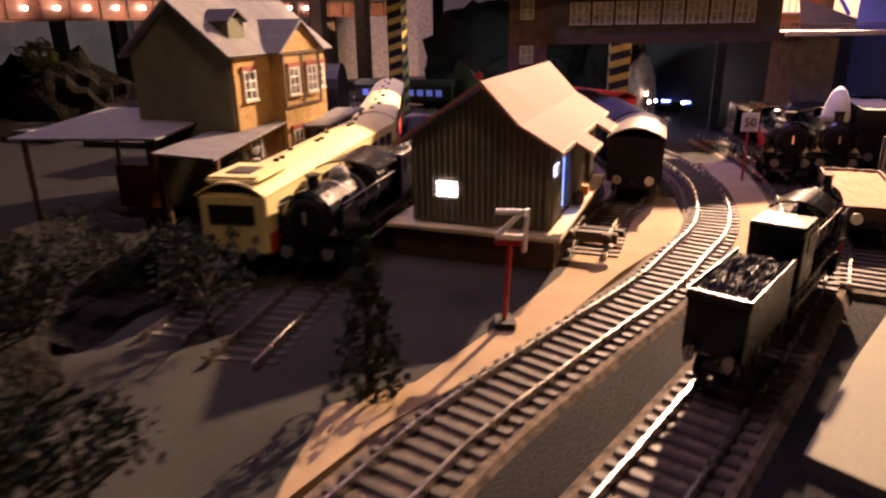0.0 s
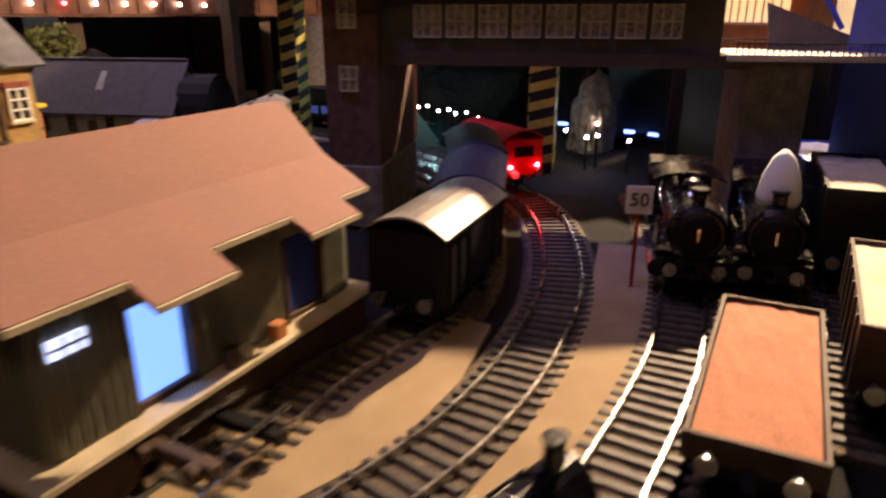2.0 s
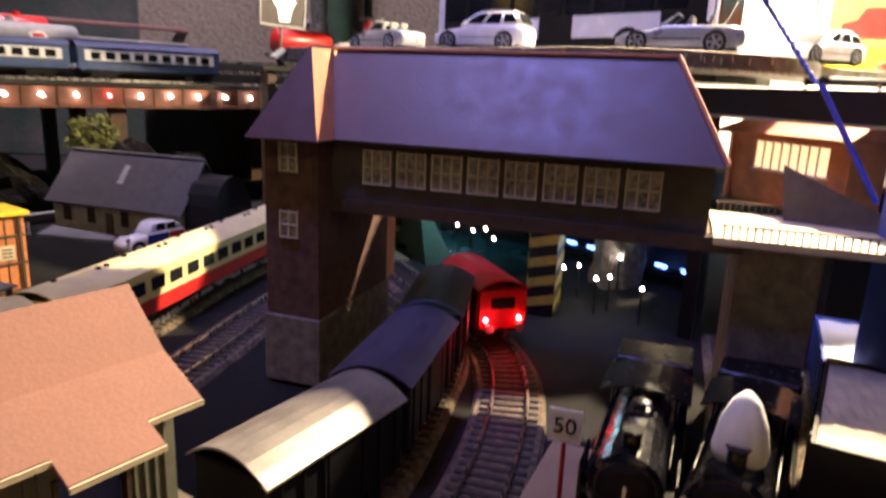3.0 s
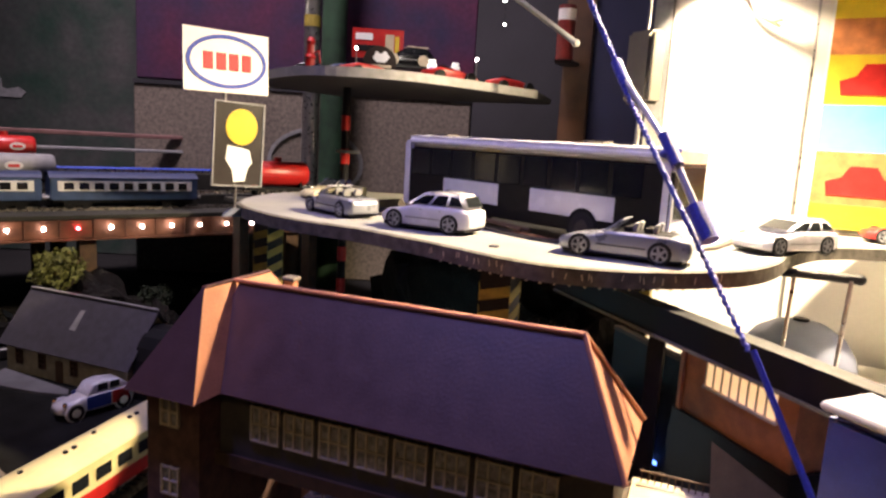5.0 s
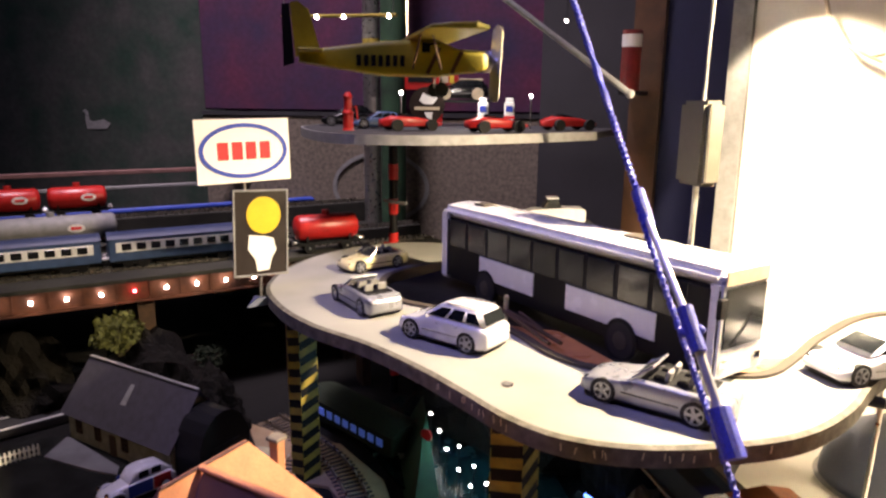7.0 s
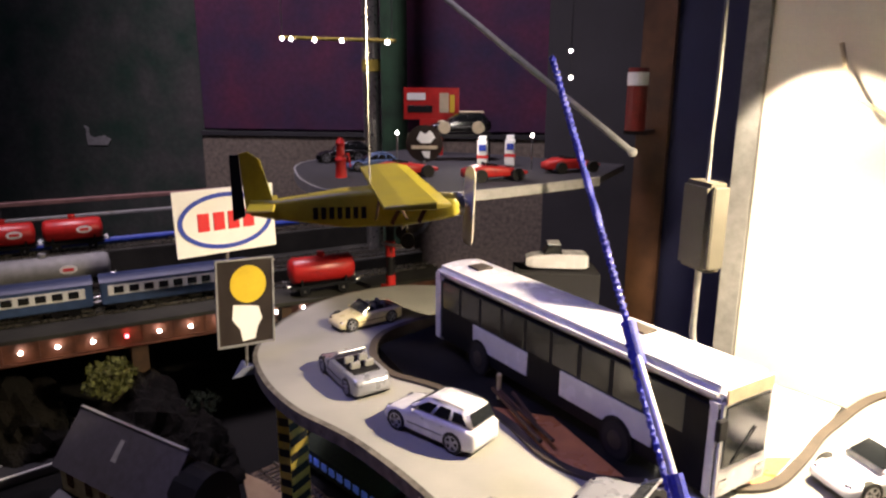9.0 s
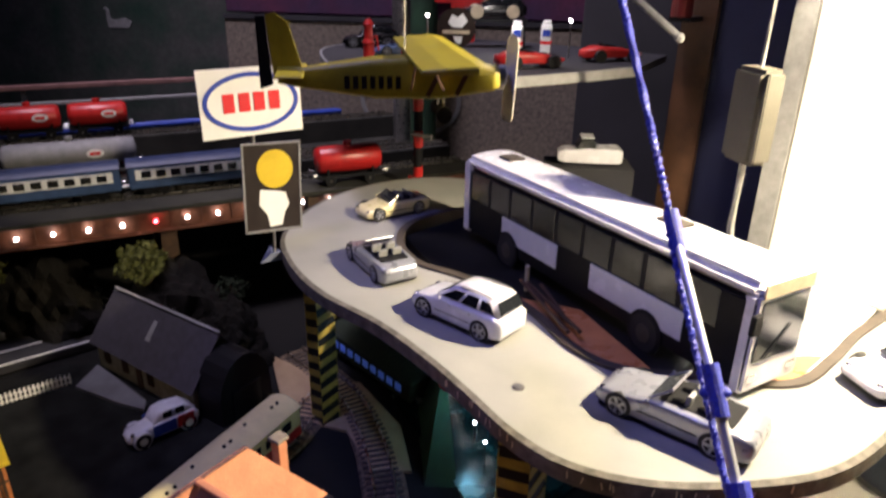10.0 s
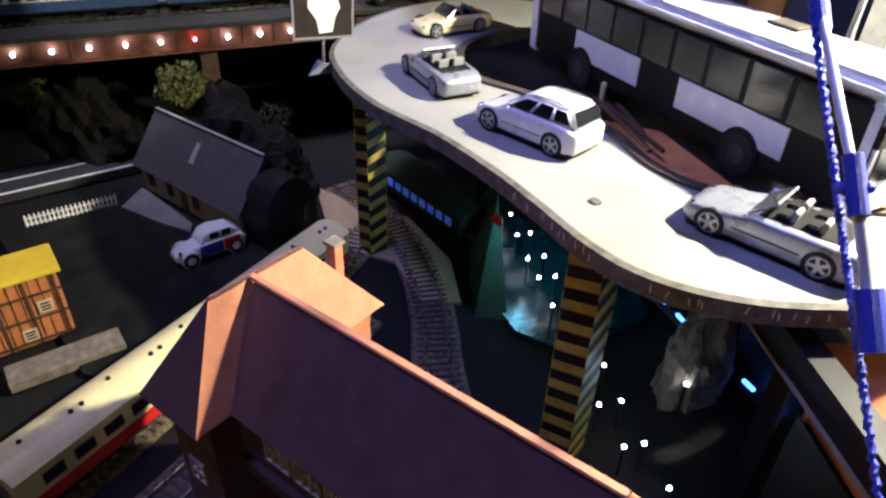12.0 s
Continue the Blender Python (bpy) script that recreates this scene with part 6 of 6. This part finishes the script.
for k in (0.03, 0.12, 0.34, 0.58, 0.95):
    part("bulb", ball(0.0026, at(-0.384 + 0.209 * k, 1.148, 0.4225 - 0.011 * k), seg=10), "led", lb_)
for x, z in ((-0.38, 0.424), (-0.18, 0.4135)):
    part("hanger", tube([(x, 1.15, z), (x, 1.15, 2.0)], 0.0006, 5), "steel", lb_)

# ---- switch box on its cable, twig, poster, dome lamp ----
sw = thing("cable_switch", at(0.2650, 0.9200, 0.2600, -38), "grey plastic switch box hanging on its cable", "switch")
part("case", box(0.0270, 0.0150, 0.0520, bevel=0.0026, seg=2), "greige", sw)
part("lid_seam", box(0.0272, 0.0006, 0.0480, at(0, -0.0040, 0.002)), "black", sw)
part("cable", tube([(0, 0, 0.052), (0.001, 0, 0.10), (-0.001, 0.002, 1.70)], 0.0012, 8), "grey", sw)
part("lower_cable", tube([(0, 0, 0.0), (-0.003, 0.002, -0.040), (-0.004, 0.012, -0.099)], 0.0020, 8), "grey", sw)
tw = thing("twig", Matrix(), "pale bent wire twig fixed to the white wall", "wire")
part("stem", tube([(0.300, 1.092, 0.395), (0.306, 1.088, 0.375), (0.316, 1.084, 0.356), (0.337, 1.080, 0.345), (0.346, 1.080, 0.347)], 0.0016, 6), "cream", tw)
part("fork", tube([(0.337, 1.080, 0.345), (0.345, 1.080, 0.341)], 0.0014, 6), "cream", tw)
tr = thing("thin_rod", at(0.3765, 1.083, 0.0), "thin dark rod standing against the white wall", "rod")
part("rod", tube([(0, 0, 0.0520), (-0.004, 0.006, 0.46)], 0.0011, 8), "steel", tr)
part("foot", cyl(0.004, 0.003, at(0, 0, 0.052), seg=12), "black", tr)
po = thing("poster", at(0.484, 1.086, 0.318, -2), "colourful poster with yellow, orange and blue fields and red cars", "poster")
part("sheet", box(0.200, 0.002, 0.300, at(0, 0.002, -0.15)), "signwhite", po)
for z, h_, mm in ((0.105, 0.045, "leaf"), (0.030, 0.075, "yellow"), (0.000, 0.030, "orangewood"), (-0.042, 0.042, "yellow"), (-0.082, 0.040, "sky"), (-0.128, 0.046, "orangewood"), (-0.149, 0.021, "yellow")):
    part("field", box(0.196, 0.0008, h_, at(0, 0.0006, z)), mm, po)
for x, z in ((-0.050, 0.046), (0.040, 0.044), (-0.060, -0.034), (0.035, -0.036), (-0.060, -0.120), (0.035, -0.122)):
    part("car_shape", slab([(-0.026, 0), (0.026, 0), (0.028, 0.012), (0.016, 0.016), (0.010, 0.026), (-0.010, 0.026), (-0.016, 0.016), (-0.028, 0.012)], -0.0008, 0.0004, m=at(x, -0.0002, z, rx=90)), "red", po)
dl = thing("grey_dome", at(0.391, 1.006, 0.052) @ Matrix.Diagonal((1.26, 1.26, 1.0, 1)), "matt blue-grey domed cover with a button on top", "cover")
part("dome", lathe([(0.036, 0), (0.0358, 0.009), (0.033, 0.024), (0.026, 0.037), (0.015, 0.0455), (0.004, 0.048)], seg=36), "domegrey", dl, smooth=True)
part("button", lathe([(0.005, 0.0472), (0.0046, 0.0500), (0.0014, 0.0508)], seg=18), "black", dl)
part("rim", lathe([(0.037, 0), (0.0385, 0.0015), (0.0358, 0.003)], seg=36), "grey", dl)

# ---- raised side board, bar, crate and engine house ----
sb_ = thing("edge_beam", Matrix(), "dark wooden edge beam beside the roadway", "beam")
EB = [Vector(p) for p in ((0.238, 0.8363, 0.146), (0.300, 0.7789, 0.146), (0.350, 0.7326, 0.146), (0.460, 0.6307, 0.146))]
part("beam", sweep(EB, [(0.0, -0.016), (0.011, -0.016), (0.011, 0.0), (0.0, 0.0)]), "black", sb_)
part("top_line", sweep(EB, [(-0.0010, -0.0164), (0.0008, -0.0164), (0.0008, -0.0148), (-0.0010, -0.0148)]), "tanboard", sb_, "pale worn lower edge")
for x, y in ((0.318, 0.770), (0.447, 0.652)):
    part("leg", box(0.008, 0.008, 0.1385, at(x, y, -0.0065)), "black", sb_)
wb = thing("white_bench", Matrix(), "white painted lower shelf beside the roadway", "shelf")
part("top", slab([(0.30, 0.90), (0.36, 0.845), (0.45, 0.84), (0.62, 0.85), (0.62, 1.08), (0.30, 1.085)], 0.040, 0.052), "white", wb)
for x, y in ((0.325, 0.91), (0.60, 0.87), (0.60, 1.06), (0.32, 1.06)):
    part("leg", box(0.012, 0.012, 0.0465, at(x, y, -0.0065)), "kerb", wb)
# invented board that keeps the bright shelf dark as seen under the bridge
ap = thing("shelf_blocker", Matrix(), "added black board hiding the bright lower shelf", "board")
part("board", sweep([Vector(p) for p in ((0.262, 0.925, 0), (0.300, 0.888, 0), (0.352, 0.838, 0), (0.47, 0.832, 0))], [(0.0, -0.0065), (0.004, -0.0065), (0.004, 0.090), (0.0, 0.090)]), "blackboard", ap)
part("batten", sweep([Vector(p) for p in ((0.262, 0.925, 0.0905), (0.300, 0.888, 0.0905), (0.352, 0.838, 0.0905), (0.47, 0.832, 0.0905))], [(-0.001, -0.003), (0.0045, -0.003), (0.0045, 0.0), (-0.001, 0.0)]), "timber", ap)
hb = thing("handrail_bar", Matrix(), "black rubber-ended bar beside the roadway", "bar")
part("bar", tube([(0.366, 0.890, 0.1535), (0.372, 0.891, 0.1540), (0.417, 0.896, 0.1540)], 0.0032, 10), "black", hb)
part("end_cap", ball(0.0036, at(0.417, 0.896, 0.1540), seg=10), "black", hb)
for k in (0.380, 0.412):
    part("leg", tube([(k, 0.893, 0.153), (k - 0.002, 0.900, 0.0520)], 0.0014, 8), "steel", hb)
bc = thing("blue_crate", at(0.429, 0.667, -0.006, -38), "blue plastic crate with a pale rim", "crate")
part("wall", box(0.052, 0.056, 0.148, bevel=0.003, seg=2), "blue", bc)
part("rim", box(0.055, 0.059, 0.003, at(0, 0, 0.148), bevel=0.001), "signwhite", bc)
ob_ = thing("engine_house", at(0.3698, 0.7811, -0.006, -44.5), "orange timber engine house with a row of lit windows", "building")
part("plinth", box(0.088, 0.032, 0.086, at(-0.003, 0, 0)), "blackboard", ob_, "black painted plinth")
part("wall", box(0.082, 0.027, 0.042, at(-0.003, 0, 0.086)), "orangewood", ob_)
for i in range(8):
    w = part("window", box(0.0052, 0.0010, 0.0150, at(-0.0205 + i * 0.0062, -0.0138, 0.1075)), "litwarm", ob_)
    part("frame", box(0.0009, 0.0016, 0.0160, at(-0.0236 + i * 0.0062, -0.0141, 0.1070)), "cream", w)
part("window_sill", box(0.0520, 0.0022, 0.0014, at(0.0012, -0.0143, 0.1058)), "cream", ob_)
for s in (-1, 1):
    part("roof_slope", plate([(-0.0505, s * 0.021, 0.1275), (0.043, s * 0.021, 0.1275), (0.040, 0, 0.1370), (-0.041, 0, 0.1370)], 0.0018), "orangeroof", ob_)
    xe, xr = (0.043, 0.0395) if s > 0 else (-0.0505, -0.0405)
    part("roof_end", plate([(xe, -0.021, 0.1273), (xe, 0.021, 0.1273), (xr, 0, 0.1368)], 0.0014), "orangeroof", ob_)
part("corner_post", box(0.003, 0.003, 0.042, at(-0.0435, -0.0135, 0.086)), "ridgeorange", ob_)
sgd = thing("grey_ramp", SB @ at(0.232, 0.018, 0.0885), "dark grey-green board leaning before the engine house", "board")
part("board", solid([(-0.022, 0.004, 0.0), (0.020, -0.012, 0.0), (0.022, -0.010, 0.004), (-0.024, 0.012, 0.024), (-0.018, 0.006, 0.0), (0.022, -0.006, 0.0)], [[0, 1, 2, 3], [1, 5, 2], [0, 3, 4], [4, 3, 2, 5], [0, 4, 5, 1]]), "olivewall", sgd)

# ---- under the roadway ----
setting("water", slab([(-0.05, 1.0), (-0.03, 0.915), (0.03, 0.885), (0.09, 0.858), (0.14, 0.835), (0.185, 0.845), (0.20, 0.92), (0.10, 1.02), (0.0, 1.06)], -0.012, -0.0025), "teal", "dark teal water sheet under the roadway", "water")
gs = thing("green_bank", at(-0.022, -0.004, -0.006), "dark green sloping bank under the roadway", "bank")
part("slope", solid([(0.03, 0.93, 0.0), (0.13, 0.83, 0.0), (0.15, 0.845, 0.0), (0.05, 0.95, 0.0), (0.06, 0.935, 0.055), (0.075, 0.92, 0.050)], [[0, 1, 2, 3], [0, 1, 5, 4], [3, 2, 5, 4], [0, 3, 4], [1, 2, 5]]), "green", gs)
coach("green_coach", at(-0.024, 0.916, -0.006, -8) @ Matrix.Diagonal((1, 1.3, 1, 1)), 0.130, "dark green coach with blue-lit windows under the roadway", "leafdark", None, "leafdark", None, 9, "litdimblue", 0.030)
for i, (x, y) in enumerate(((0.030, 0.954), (0.057, 0.931), (0.081, 0.909), (0.087, 0.919), (0.108, 0.888), (0.115, 0.900), (0.129, 0.874), (0.137, 0.884), (0.156, 0.854), (0.215, 0.828), (0.231, 0.797), (0.239, 0.809), (0.258, 0.780), (0.265, 0.790), (0.289, 0.773), (0.260, 0.850))):
    l_ = thing("path_light", at(x, y, -0.005), "tiny white light on a short black post", "light", "path lights")
    part("post", cyl(0.0007, 0.024, seg=6), "black", l_)
    part("bulb", ball(0.0012, at(0, 0, 0.0245), seg=10), "led", l_)
rs = thing("round_signal", at(0.070, 0.895, -0.005), "red disc signal on a thin post under the roadway", "signal")
part("post", cyl(0.0008, 0.040, seg=8), "red", rs)
part("disc", cyl(0.0055, 0.001, at(0, 0, 0.040, rx=90), seg=20), "red", rs)
ls = thing("light_strip", Matrix(), "dark strip set with blue light segments", "light strip")
part("strip", tube([(0.190, 0.938, 0.003), (0.345, 0.862, 0.003)], 0.004, 4), "black", ls)
for i in range(7):
    k = 0.05 + i * 0.135
    a, b = Vector((0.190, 0.938, 0.0075)), Vector((0.345, 0.862, 0.0075))
    part("segment", tube([a.lerp(b, k), a.lerp(b, k + 0.055)], 0.0015, 6), "ledblue", ls)


def rocky(x, y, sx, sy, sz, seed, label, material="rock", name="rock_outcrop"):
    r_ = thing(name, at(x, y, -0.008), label, "rock", "rocks")
    bm = bmesh.new()
    bmesh.ops.create_icosphere(bm, subdivisions=4, radius=1)
    for v in bm.verts:
        n = v.co.copy()
        d = 1 + 0.35 * noise.noise(n * 1.7 + Vector((seed, 0, 0))) + 0.16 * noise.noise(n * 5 + Vector((0, seed, 0))) + 0.06 * noise.noise(n * 14)
        v.co = Vector((n.x * sx * d, n.y * sy * d, max(0, n.z * 1.1 + 0.25) * sz * d))
    part("mass", bm, material, r_)


rocky(0.252, 0.880, 0.022, 0.032, 0.045, 3, "craggy grey-brown rock under the roadway", "stone")
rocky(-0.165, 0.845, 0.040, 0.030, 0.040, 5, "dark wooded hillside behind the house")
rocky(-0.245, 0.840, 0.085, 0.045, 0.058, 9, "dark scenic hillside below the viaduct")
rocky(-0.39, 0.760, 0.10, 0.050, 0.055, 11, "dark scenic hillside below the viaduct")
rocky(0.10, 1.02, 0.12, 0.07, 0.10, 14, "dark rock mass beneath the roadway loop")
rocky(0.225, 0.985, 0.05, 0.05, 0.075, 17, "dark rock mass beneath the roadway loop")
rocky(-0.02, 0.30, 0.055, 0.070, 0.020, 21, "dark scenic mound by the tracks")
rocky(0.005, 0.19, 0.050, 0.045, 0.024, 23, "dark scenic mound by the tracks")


def tree(x, y, z, h, r, colour, label, seed, conifer=False):
    rnd = random.Random(seed)
    root = thing("fir_tree" if conifer else "tree", at(x, y, z), label, "tree", "trees")
    part("trunk", lathe([(h * 0.035, 0), (h * 0.026, h * 0.3), (h * 0.012, h * 0.85)], seg=8), "bark", root)
    for k in range(0 if conifer else 5):
        a = rnd.uniform(0, 6.28)
        part("limb", tube([(0, 0, h * (0.30 + 0.06 * k)), (math.cos(a) * r * 0.5, math.sin(a) * r * 0.5, h * (0.50 + 0.07 * k))], h * 0.012, 5), "bark", root)
    vs, fs = [], []
    for _ in range(1500 if r > 0.022 else 800):
        if conifer:
            k = rnd.random() ** 1.4
            tier = 0.82 + 0.18 * math.sin(k * 30)
            rad, a = r * (1 - k) * tier * math.sqrt(rnd.uniform(0.25, 1)), rnd.uniform(0, 6.28)
            p = Vector((rad * math.cos(a), rad * math.sin(a), h * (0.08 + 0.92 * k)))
        else:
            a, c = rnd.uniform(0, 6.28), rnd.uniform(-1, 1)
            n = Vector((math.sqrt(1 - c * c) * math.cos(a), math.sqrt(1 - c * c) * math.sin(a), c))
            d = r * (0.72 + 0.42 * noise.noise(n * 2.1 + Vector((seed, 0, 0)))) * rnd.uniform(0.7, 1.05)
            p = Vector((0, 0, h * 0.68)) + Vector((n.x * d, n.y * d, n.z * d * 0.85))
        s = h * rnd.uniform(0.016, 0.034)
        u = Vector((rnd.uniform(-1, 1), rnd.uniform(-1, 1), rnd.uniform(-1, 1))).normalized()
        w = u.orthogonal().normalized()
        i0 = len(vs)
        vs += [p + u * s, p + w * s * 0.6, p - u * s, p - w * s * 0.6]
        fs.append((i0, i0 + 1, i0 + 2, i0 + 3))
    me = bpy.data.meshes.new("crown")
    me.from_pydata([tuple(v) for v in vs], [], fs)
    me.materials.append(M[colour])
    ob = new("crown", me)
    ob.parent = root
    return root


tree(-0.262, 0.812, 0.015, 0.092, 0.029, "leaf", "small round olive-green tree beside the viaduct", 4)
tree(-0.36, 0.70, 0.030, 0.060, 0.024, "leaf", "small round olive-green tree beside the viaduct", 8)
tree(0.138, 0.246, -0.005, 0.055, 0.014, "leafdark", "dark fir tree in front of the goods shed", 11, True)
tree(0.03, 0.235, -0.005, 0.050, 0.020, "leafdark", "dark leafy shrub by the tracks", 15)
tree(0.055, 0.33, -0.005, 0.040, 0.018, "leafdark", "dark leafy shrub by the tracks", 19)
tree(0.02, 0.40, -0.005, 0.045, 0.018, "leafdark", "dark leafy shrub beside the platform", 22)
tree(-0.03, 0.25, -0.005, 0.060, 0.024, "leafdark", "dark leafy tree at the edge of the layout", 27)
tree(-0.19, 0.865, 0.015, 0.050, 0.022, "leafdark", "dark leafy tree on the hillside", 31)

for i in range(14):
    u, k = random.Random(i), random.Random(100 + i)
    x, y = -0.06 + 0.165 * u.random(), 0.15 + 0.17 * k.random()
    tree(x, y, -0.006, 0.024 + 0.018 * u.random(), 0.014 + 0.008 * k.random(), "leafdark", "dark leafy shrub in the shaded corner of the layout", 40 + i)

striped_post(0.095, 1.02, 0.1545, -0.005, 0.014)
striped_post(0.262, 1.02, 0.1545, -0.005, 0.016)

# ---- viaduct with its trains ----
V0 = Vector((-0.235, 0.888, 0))
va = math.degrees(math.atan2(0.916, 0.40))
VM = Matrix.Translation((V0.x, V0.y, 0)) @ pose(0, 0, 0, 0, 0, va)
via = thing("viaduct", VM, "brown girder viaduct hung with small white lights", "viaduct")
part("girder", box(0.95, 0.010, 0.020, at(-0.16, 0.008, 0.106), bevel=0.0008), "copper", via)
part("top_deck", box(0.95, 0.36, 0.004, at(-0.16, 0.180, 0.126)), "board", via)
part("girder_flange", box(0.95, 0.014, 0.0016, at(-0.16, 0.007, 0.1045)), "copper", via)
for i in range(-18, 10):
    part("stiffener", box(0.0014, 0.0020, 0.018, at(i * 0.0305 + 0.015, 0.0022, 0.107)), "copper", via)
for i in range(-14, 5):
    part("light_bulb", ball(0.0018, at(i * 0.0305, -0.0008, 0.117), seg=10), "ledred" if i == -2 else "led", via)
for x in (-0.55, -0.30, -0.05, 0.18):
    for y in (0.02, 0.18, 0.34):
        part("trestle", box(0.016, 0.016, 0.114, at(x, y, -0.008)), "timber", via)
for y in (0.051, 0.165):
    for off in (-0.00825, 0.00825):
        part("rail", box(0.95, 0.0012, 0.0026, at(-0.16, y + off, 0.1300)), "rail", via)
for k in range(3):
    coach("passenger_coach", VM @ at(-0.004 - k * 0.1525 - (0.0045 if k else 0), 0.051, 0.1315), 0.150, "blue passenger coach with white-framed windows", "coachblue", None, "coachroof", "signwhite", 9, "darkglass", 0.034)
for y, top, lab in ((0.086, 0.1470, "dark raised track bed behind the coaches"), (0.222, 0.1620, "dark raised track bed at the back of the viaduct")):
    rb = thing("raised_bed", VM @ at(-0.16, y, 0.1302), lab, "track bed")
    part("bed", box(0.94, 0.034, top - 0.1302 - 0.0026, bevel=0.001), "board", rb)
    for off in (-0.00825, 0.00825):
        part("rail", box(0.94, 0.0012, 0.0026, at(0, off, top - 0.1302 - 0.0026)), "rail", rb)
for x in (-0.128, -0.262):
    tank("tank_wagon", VM @ at(x, 0.086, 0.1470), 0.126, "silver-grey tank wagon with a white oval badge", "grey", True)
tank("tank_wagon", VM @ at(-0.395, 0.086, 0.1470), 0.126, "yellow-green tank wagon behind the coaches", "leaf", False)
for x in (-0.097, -0.170, -0.243):
    tank("tank_wagon", VM @ at(x, 0.222, 0.1620), 0.066, "red tank wagon with a pale badge", "red", True)
for z, h_, mm, lab in ((0.203, 0.006, "pinkboard", "long faded pink strip behind the tank wagons"), (0.182, 0.0045, "grey", "long pale grey strip behind the tank wagons")):
    ls_ = thing("long_strip", VM @ at(-0.18, 0.335, 0.1302), lab, "board", "long strips")
    part("strip", box(0.90, 0.010, h_, at(0, 0, z - 0.1302), bevel=0.0008), mm, ls_)
    for x in (-0.40, 0.0, 0.40):
        part("bracket", box(0.006, 0.008, z - 0.1302, at(x, 0.001, 0)), "dark", ls_)
rtk = thing("tank_stand", at(-0.128, 0.976, -0.006, 64), "dark stand carrying the red tank wagon by the roadway", "stand")
part("top", box(0.105, 0.036, 0.004, at(0, 0, 0.155)), "board", rtk)
for x in (-0.040, 0.040):
    part("leg", box(0.010, 0.020, 0.155, at(x, 0, 0)), "timber", rtk)
tank("tank_wagon", at(-0.128, 0.976, 0.1532, 64), 0.068, "red tank wagon near the sign", "red", False)
gw = thing("glass_tube", VM @ at(0.02, 0.275, 0.128), "long bluish glossy tube lying behind the trains", "tube")
part("tube", tube([(-0.40, 0, 0.030), (0.22, 0, 0.030)], 0.0045, 10), "blue", gw)
for x in (-0.30, 0.0, 0.20):
    part("stand", box(0.008, 0.012, 0.028, at(x, 0, 0)), "dark", gw)

# ---- dark back of the room ----
for x, y, z, w_, h_, mm, lab in (
    (-0.96, 1.02, 0.00, 0.80, 1.2, "greenwallpaper", "dark green patterned wall hanging"),
    (-0.32, 1.26, 0.300, 0.52, 1.0, "plum", "dark plum cloth on the back wall"),
    (-0.32, 1.255, 0.00, 0.52, 0.292, "stone", "grey panel with a rounded recess on the back wall"),
    (0.05, 1.33, 0.00, 0.22, 1.3, "dark", "dark panel on the back wall"),
):
    p_ = thing("wall_panel", at(x, y, z - 0.006, 30 if x < -0.2 else 6), lab, "wall panel", "wall panels")
    part("panel", box(w_, 0.012, h_, bevel=0.002), mm, p_)
    part("batten", box(w_, 0.016, 0.006, at(0, 0, h_)), "dark", p_)
    if mm == "stone":
        part("recess_rim", ring(0.075, 0.055, 0.006, 0.0020, at(0.02, -0.0066, 0.185)), "grey", p_, "pale rounded recess rim")
    if mm == "greenwallpaper":
        part("painted_shape", slab([(-0.022, 0.0), (0.014, 0.0), (0.022, 0.010), (0.010, 0.017), (-0.010, 0.013), (-0.017, 0.016), (-0.018, 0.030), (-0.024, 0.034), (-0.028, 0.030), (-0.023, 0.029), (-0.024, 0.014)], -0.0005, 0.0005, m=at(0.165, -0.0068, 0.262, rx=90)), "grey", p_, "pale painted shape on the hanging")
rx_ = thing("fire_bottle", at(0.128, 1.150, 0.322), "red cylinder with a white label on the brown post", "cylinder")
part("body", cyl(0.0095, 0.058, seg=18), "dullred", rx_)
part("label", cyl(0.0098, 0.012, at(0, 0, 0.042), seg=18), "signwhite", rx_)
part("bracket", box(0.02, 0.03, 0.004, at(0, 0.012, -0.004)), "black", rx_)

# ---- tracks ----
for n, p in (("track", R1), ("track", R2), ("track", R3), ("track", R4), ("track", RS), ("track", RC), ("track", RB)):
    bed("track_bed", p, 0.032, "ballast", "grey ballast under the track")
    track(n, p, "model railway track with nickel rails on brown sleepers")
